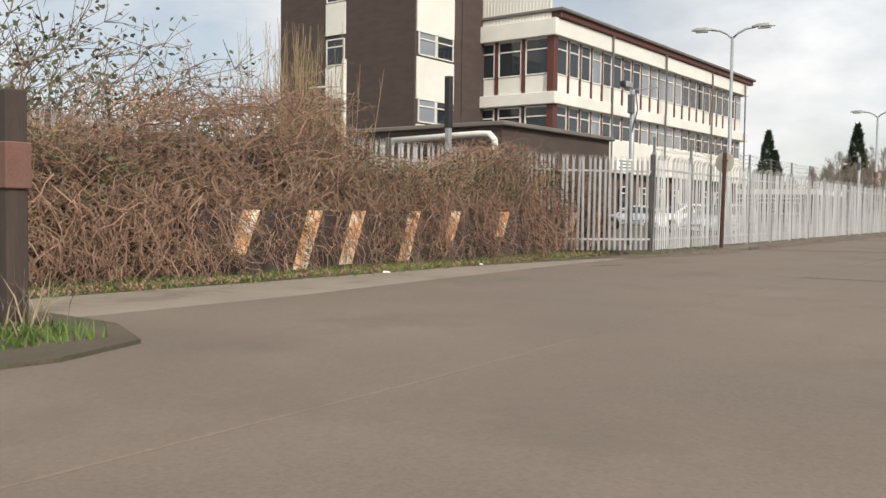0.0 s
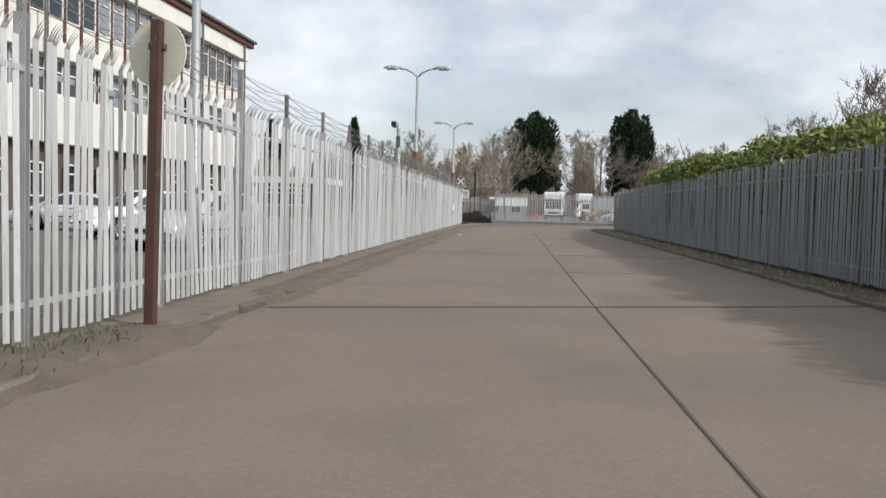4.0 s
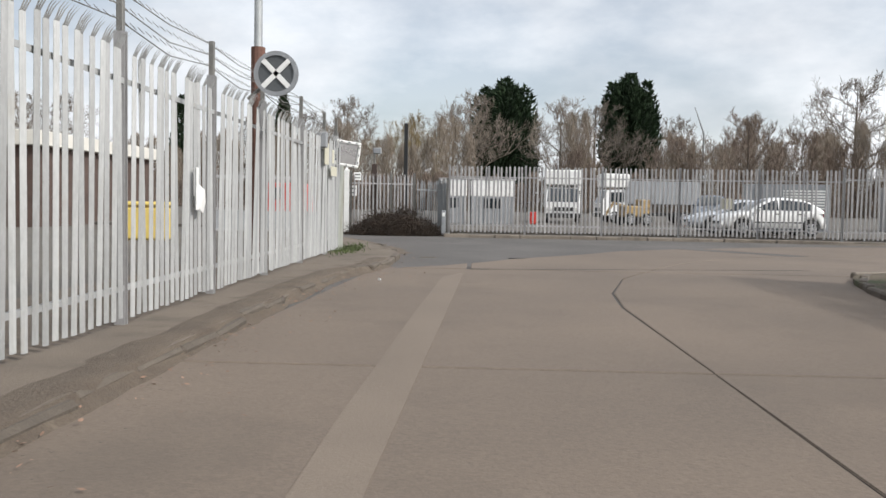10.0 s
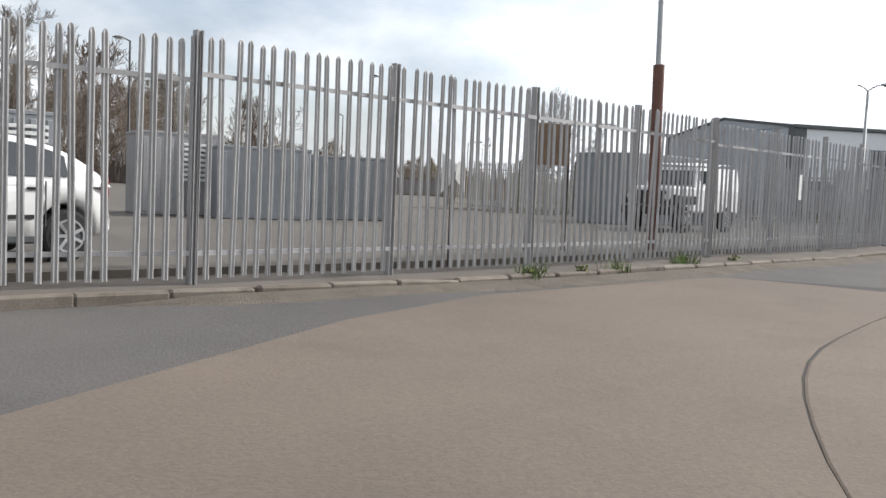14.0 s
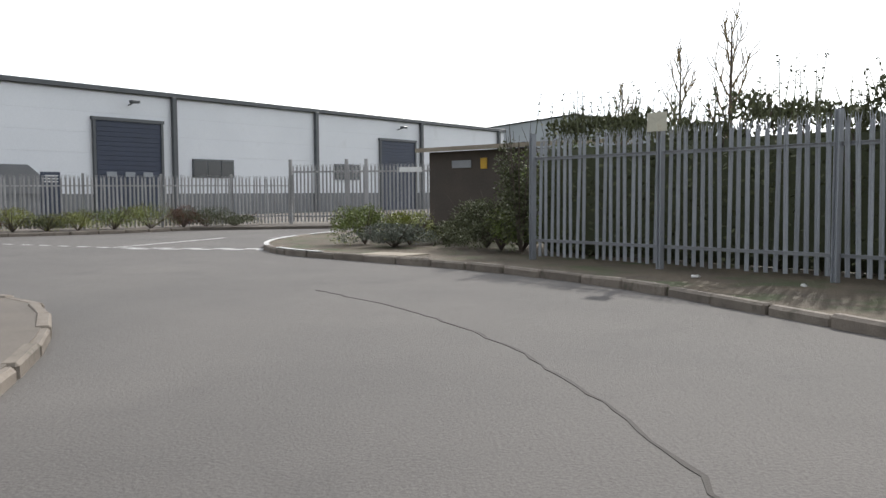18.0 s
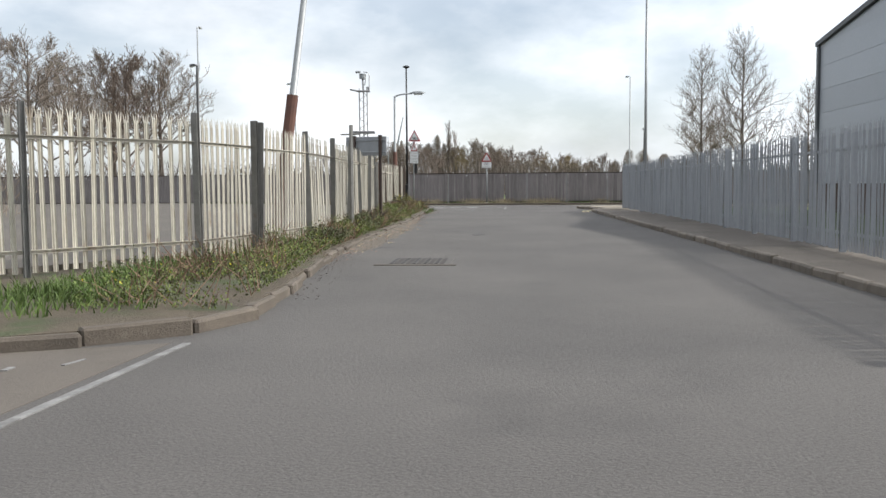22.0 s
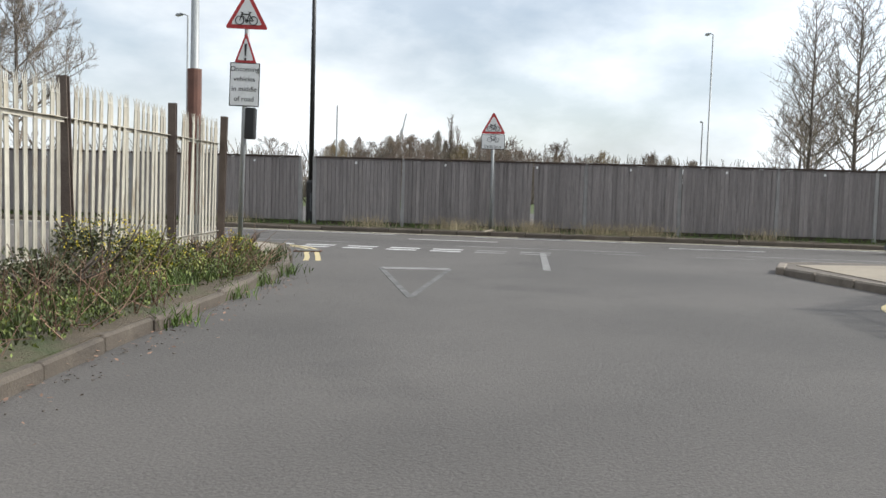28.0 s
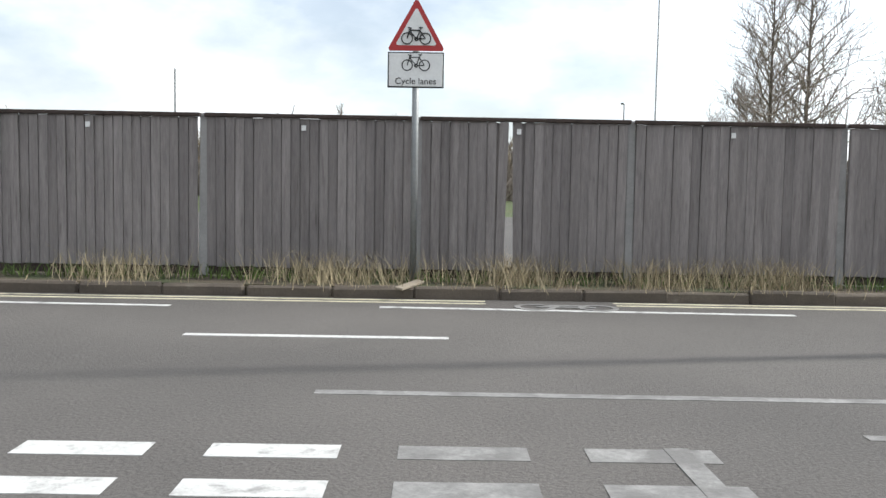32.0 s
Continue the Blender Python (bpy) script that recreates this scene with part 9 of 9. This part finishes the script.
tagged(part("weed_cover", leaf_cloud(34000, 0.036, weed_place), leaf_green), "low green weeds on the verge", "weeds", kind="stuff")
tagged(part("dull_weed_cover", leaf_cloud(16000, 0.04, weed_place), leaf_olive), "dull olive weeds on the verge", "weeds", kind="stuff")
tagged(part("verge_flowers", leaf_cloud(420, 0.03, lambda: (lambda q: (q[0] + Vector((0, 0, 0.05)), q[1]))(weed_place())), flower_yellow), "yellow dandelion flowers among the weeds", "weeds", kind="stuff")
dead = Geo()
for _ in range(2600):
    u, v = verge_spot()
    if noise.noise(Vector((u * 0.5, v * 0.7, 21))) < -0.05:
        continue
    x, y = R2(u, v)
    p = Vector((x, y, 0.12))
    q = p + Vector((rng.gauss(0, 0.22), rng.gauss(0, 0.22), rng.uniform(0.1, 0.55)))
    dead.tube([p, (p + q) / 2 + rv(0.05), q], [0.006, 0.005, 0.002], 3, False)
tagged(part("dead_stalks", dead, bramble_mat), "brown dead stalks on the verge", "weeds", kind="stuff")
debris = Geo()
for _ in range(2200):  # leaf crumbs and grit in the gutters
    k = rng.random()
    if k < 0.45:
        y = rng.uniform(26, 80)
        x = -10.0 + rng.gauss(0, 0.18)
    elif k < 0.75:
        u_ = rng.uniform(4, 38)
        x, y = R2(u_, kerb_v(u_) + 0.12 + abs(rng.gauss(0, 0.16)))
    else:
        x, y = rng.uniform(8, 30), 0
        y = 92.6 - (x - 8) * 0.055 + rng.gauss(0, 0.1) - 0.15
    debris.box((x, y, 0.012), (rng.uniform(0.006, 0.024), rng.uniform(0.005, 0.014), 0.006), 0, rng.uniform(0, 90))
tagged(part("gutter_debris", debris, pave_mat), "leaf crumbs and grit in the gutter", "debris", kind="stuff")
wpst = thing("timber_post", "dark timber post with a rusty iron band", "post", SITE @ pose(-7.55, 3.85, 0.03))
part("post", Geo().box((0, 0, 1.05), (0.19, 0.19, 2.1), 0.015), wood_dark, wpst)
part("band", Geo().box((0.01, 0, 1.45), (0.23, 0.23, 0.4), 0.01), rust_red, wpst)


# ---- silt, leaves and twigs swept against the kerbs ----
def silt_bank(name, line, prof, mat, label, seed, taper=lambda f: 1.0):
    """A soft wedge of silt along a kerb: prof gives (offset to the road, height)."""
    pts = bend(line, 0.3)
    vs, fs, m = [], [], len(prof)
    for i, p in enumerate(pts):
        d = (pts[min(i + 1, len(pts) - 1)] - pts[max(i - 1, 0)]).normalized()
        s = Vector((d.y, -d.x, 0))
        wide = 0.75 + 0.55 * noise.noise(Vector((i * 0.11, seed, 2))) + 0.35 * noise.noise(Vector((i * 0.5, seed, 7)))
        wide *= taper(i / len(pts))
        sink = 0.14 * (1 - min(1.0, i / 7, (len(pts) - 1 - i) / 7))
        for j, (o, z) in enumerate(prof):
            q = p + s * (o * (wide if o > 0 else 1)) + d * rng.gauss(0, 0.02)
            vs.append((q.x, q.y, z - sink + (0 if j in (0, m - 1) else 0.022 * noise.noise(Vector((q.x * 2.3, q.y * 2.3, seed))) + rng.gauss(0, 0.004))))
    for i in range(len(pts) - 1):
        for j in range(m - 1):
            fs.append((i * m + j, i * m + j + 1, (i + 1) * m + j + 1, (i + 1) * m + j))
    return tagged(part(name, Geo().add(vs, fs), mat, smooth=True), label, "silt", kind="stuff")


silt_bank("silt_bank", left_kerb1[2:9], ((-0.45, 0.1), (-0.25, 0.122), (-0.08, 0.128), (0.06, 0.105), (0.16, 0.07), (0.28, 0.042), (0.42, 0.026), (0.58, 0.0)), silt, "brown silt and leaf mould burying the kerb", 3, lambda f: 0.75 if f < 0.45 else max(0.35, 0.75 - 1.6 * (f - 0.45)))
silt_bank("silt_bank", left_kerb1[8:], ((-0.25, 0.09), (-0.1, 0.118), (0.06, 0.085), (0.2, 0.05), (0.4, 0.028), (0.65, 0.0)), silt, "brown silt along the curved kerb", 5)
silt_bank("silt_bank", [R2(u, kerb_v(u)) for u in (9.5, 12, 15, 18, 21, 24, 27, 30, 33, 36)], ((-0.02, 0.05), (0.08, 0.075), (0.14, 0.05), (0.24, 0.032), (0.45, 0.018), (0.7, -0.006)), grey_silt, "pale silt with dead stems along the kerb", 9, lambda f: 1.0 if f < 0.4 else max(0.02, 1.0 - 2.4 * (f - 0.4)))
silt_bank("silt_bank", [(3, 93.9), (6.1, 93.3), (10.1, 92.6), (14.4, 92.15), (18.1, 91.8), (22.8, 91.5), (28, 91.2)], ((-0.12, 0.07), (0.0, 0.06), (0.12, 0.03), (0.3, 0.012), (0.45, -0.004)), grey_silt, "thin silt under the low kerb", 12)
silt_bank("silt_bank", [(-11.1, 18.9), (-10.85, 20.3), (-10.6, 21.8), (-10.42, 23.4), (-10.34, 25.2), (-10.32, 27)], ((-0.75, 0.06), (-0.5, 0.13), (-0.2, 0.15), (0.05, 0.12), (0.2, 0.07), (0.4, 0.03), (0.6, -0.01)), silt, "earth heaped over the end of the footway", 15)
blades(lambda: (-10.75 + rng.gauss(0, 0.16) + 0.12 * max(0, rng.random() - 0.3), rng.uniform(19.3, 25), 0.11), 450, 0.03, 0.1, blade_dull, "footway_weeds", "green weeds at the end of the footway")
sticks = Geo()
for _ in range(30):
    u_ = min(27, max(10, rng.gauss(17.5, 3.5)))
    x, y = R2(u_, kerb_v(u_) + 0.05 + abs(rng.gauss(0, 0.34)))
    a = rng.gauss(0.75, 0.7)
    L = rng.uniform(0.04, 0.2)
    p = Vector((x, y, 0.045))
    q = p + Vector((math.cos(a) * L, math.sin(a) * L, rng.uniform(-0.01, 0.03)))
    sticks.tube([p, (p + q) / 2 + Vector((rng.gauss(0, 0.02), rng.gauss(0, 0.02), 0.012)), q], [0.007, 0.006, 0.003], 4)
tagged(part("fallen_stems", sticks, blade_straw), "pale dead stems lying in the gutter", "debris", kind="stuff")
crumbs = Geo()
for _ in range(2600):
    if rng.random() < 0.55:
        y = rng.uniform(27, 88)
        x = min(left_kerb1, key=lambda k: abs(k[1] - y))[0] + abs(rng.gauss(0, 0.38))
    else:
        u_ = rng.uniform(8, 37)
        x, y = R2(u_, kerb_v(u_) + abs(rng.gauss(0, 0.26)))
    a = rng.uniform(0, 6.283)
    s_ = rng.uniform(0.008, 0.026)
    z_ = 0.03 + rng.random() * 0.02
    c_, n_ = Vector((x, y, z_)), Vector((math.cos(a), math.sin(a), rng.uniform(-0.4, 0.4)))
    w_ = Vector((-math.sin(a), math.cos(a), rng.uniform(-0.5, 0.5))) * s_ * 0.5
    crumbs.add([c_ - n_ * s_, c_ + w_, c_ + n_ * s_, c_ - w_], [(0, 1, 2, 3)])
tagged(part("leaf_litter", crumbs, bramble_mat), "dead leaves scattered along the gutters", "debris", kind="stuff")


def brush_place():
    while True:
        y = rng.uniform(4, 21.4)
        tp = top_at(y)
        z = rng.uniform(0.15, tp)
        if noise.noise(Vector((y * 0.55, z * 0.9, 31))) > (0.12 if y < 12 else -0.05):
            return Vector((-10.95 + rng.gauss(0, 0.22), y, z)), Vector((0.6, 0, 0.5))


on_site(tagged(part("bramble_leaves", leaf_cloud(7000, 0.055, brush_place), leaf_olive), "last dull green leaves in the brambles", "brambles", kind="stuff"))
on_site(tagged(part("withered_leaves", leaf_cloud(5000, 0.05, lambda: (Vector((-10.45 + rng.gauss(0, 0.2), rng.uniform(4.5, 21.6), 0.05 + 0.04 * rng.random())), Vector((0, 0, 0.4)))), bramble_mat), "withered leaves on the verge under the brambles", "debris", kind="stuff"))

# ---- the fences of the place ----
TALL = "tall pale galvanised palisade fence with curved spiked tops"
palisade(TALL, [(-11.05, 21.0), (-11.07, 53.604)], 2.58, galv, "curved", post_mat=galv_grey, ext=0.4, face=1, bay=2.717)
palisade(TALL, [(-11.07, 53.69), (-11.1, 82.3)], 2.58, galv, "curved", post_mat=galv_grey, ext=0.4, face=1, bay=2.717)
on_site(palisade("grey palisade fence half buried in brambles", [(-12.3, 5.5), (-11.9, 13), (-11.4, 18), (-10.6, 20.4), (-9.85, 21.0), (-9.42, 21.19)], 2.45, galv_grey, "splay", face=1))
palisade("dull grey palisade fence before a laurel hedge", [(-0.55, 76.6), (-1.15, 58), (-1.25, 40), (-1.3, 22)], 2.4, galv_blue, "splay", face=1, pitch=0.135, post_mat=galv_blue)
FL = "grey palisade fence with rounded tops on a low kerb"
palisade(FL, [(-8.9, 95.3), (1.3, 95.15), (5.1, 94.13)], 2.52, galv_grey, "round", face=1, bay=2.825, post_mat=galv_grey, post_h=2.58)
palisade(FL, [(5.1, 94.13), (10.3, 93.55), (15.8, 93.15)], 2.59, galv_grey, "round", face=1, bay=2.684, post_mat=galv_grey, post_h=2.64)
palisade(FL, [(15.85, 93.14), (20.97, 92.7), (27, 92.55), (33.08, 92.48)], 2.54, galv_grey, "round", face=1, bay=2.6, post_mat=galv_grey, post_h=2.66)
palisade("grey palisade fence with rounded tops", [(33.08, 92.6), (32.6, 101), (32, 112)], 2.4, galv_grey, "splay", face=-1)
palisade("grey palisade fence along the footway", [(42.15, 86.7), (37.9, 83.6), (34.6, 81.5), (27, 79.5), (14, 78)], 2.15, galv_glare, "splay", face=-1, post_mat=galv_glare)
palisade("grey palisade fence at the warehouse corner", [R2(1.2, 0.7), R2(-1.2, 5.5), R2(-2.7, 9.5), (63.0, 93.65)], 1.95, galv_grey, "splay", face=1, base=0.11, post_mat=galv_grey)
palisade("dull grey palisade fence along the footway", [R2(1.3, 0.75), R2(12, 1.0), R2(25, 1.0), R2(36.5, 0.75)], 2.1, galv_glare, "splay", face=-1, base=0.11, post_mat=galv_glare, post_h=2.05, pitch=0.125)
palisade("dull grey palisade fence along the main road", [R2(36.6, 0.8), R2(38.3, 1.5), MR(16, -8.6), MR(26, -8.6)], 2.15, galv_blue, "splay", face=-1, base=0.11)
palisade("dirty galvanised palisade fence over a weedy verge", [(36, 116.4), (46.5, 115.2), (48.7, 115.25), (51.15, 115.42), (53.2, 117.25)], 2.2, galv_cream, "splay", face=-1, lean=0.2, pitch=0.142, bay=2.7)
palisade("dirty leaning palisade fence over a weedy verge", [R2(9.2, -8.72), R2(11.75, -8.44), R2(14.45, -8.49), R2(17.4, -8.63), R2(19.86, -8.75), R2(22.3, -8.92), R2(24.72, -9.09)], 2.18, galv_cream, "splay", face=-1, lean=0.8, bay=2.57, pitch=0.135)
rust_post = material("rust_bloomed_post", (0.17, 0.135, 0.11), (0.1, 0.075, 0.062), 0.85, 0.2, scale=4, fine=40, bump=0.25, rand=0.15)
palisade("weathered rust-streaked palisade fence over flowering weeds", [R2(28.85, -9.7), R2(31.05, -9.72), R2(33.9, -9.76), R2(36.75, -9.84), R2(39.6, -9.95)], 2.1, galv_cream, "splay", face=-1, lean=0.6, bay=2.85, post_mat=rust_post)
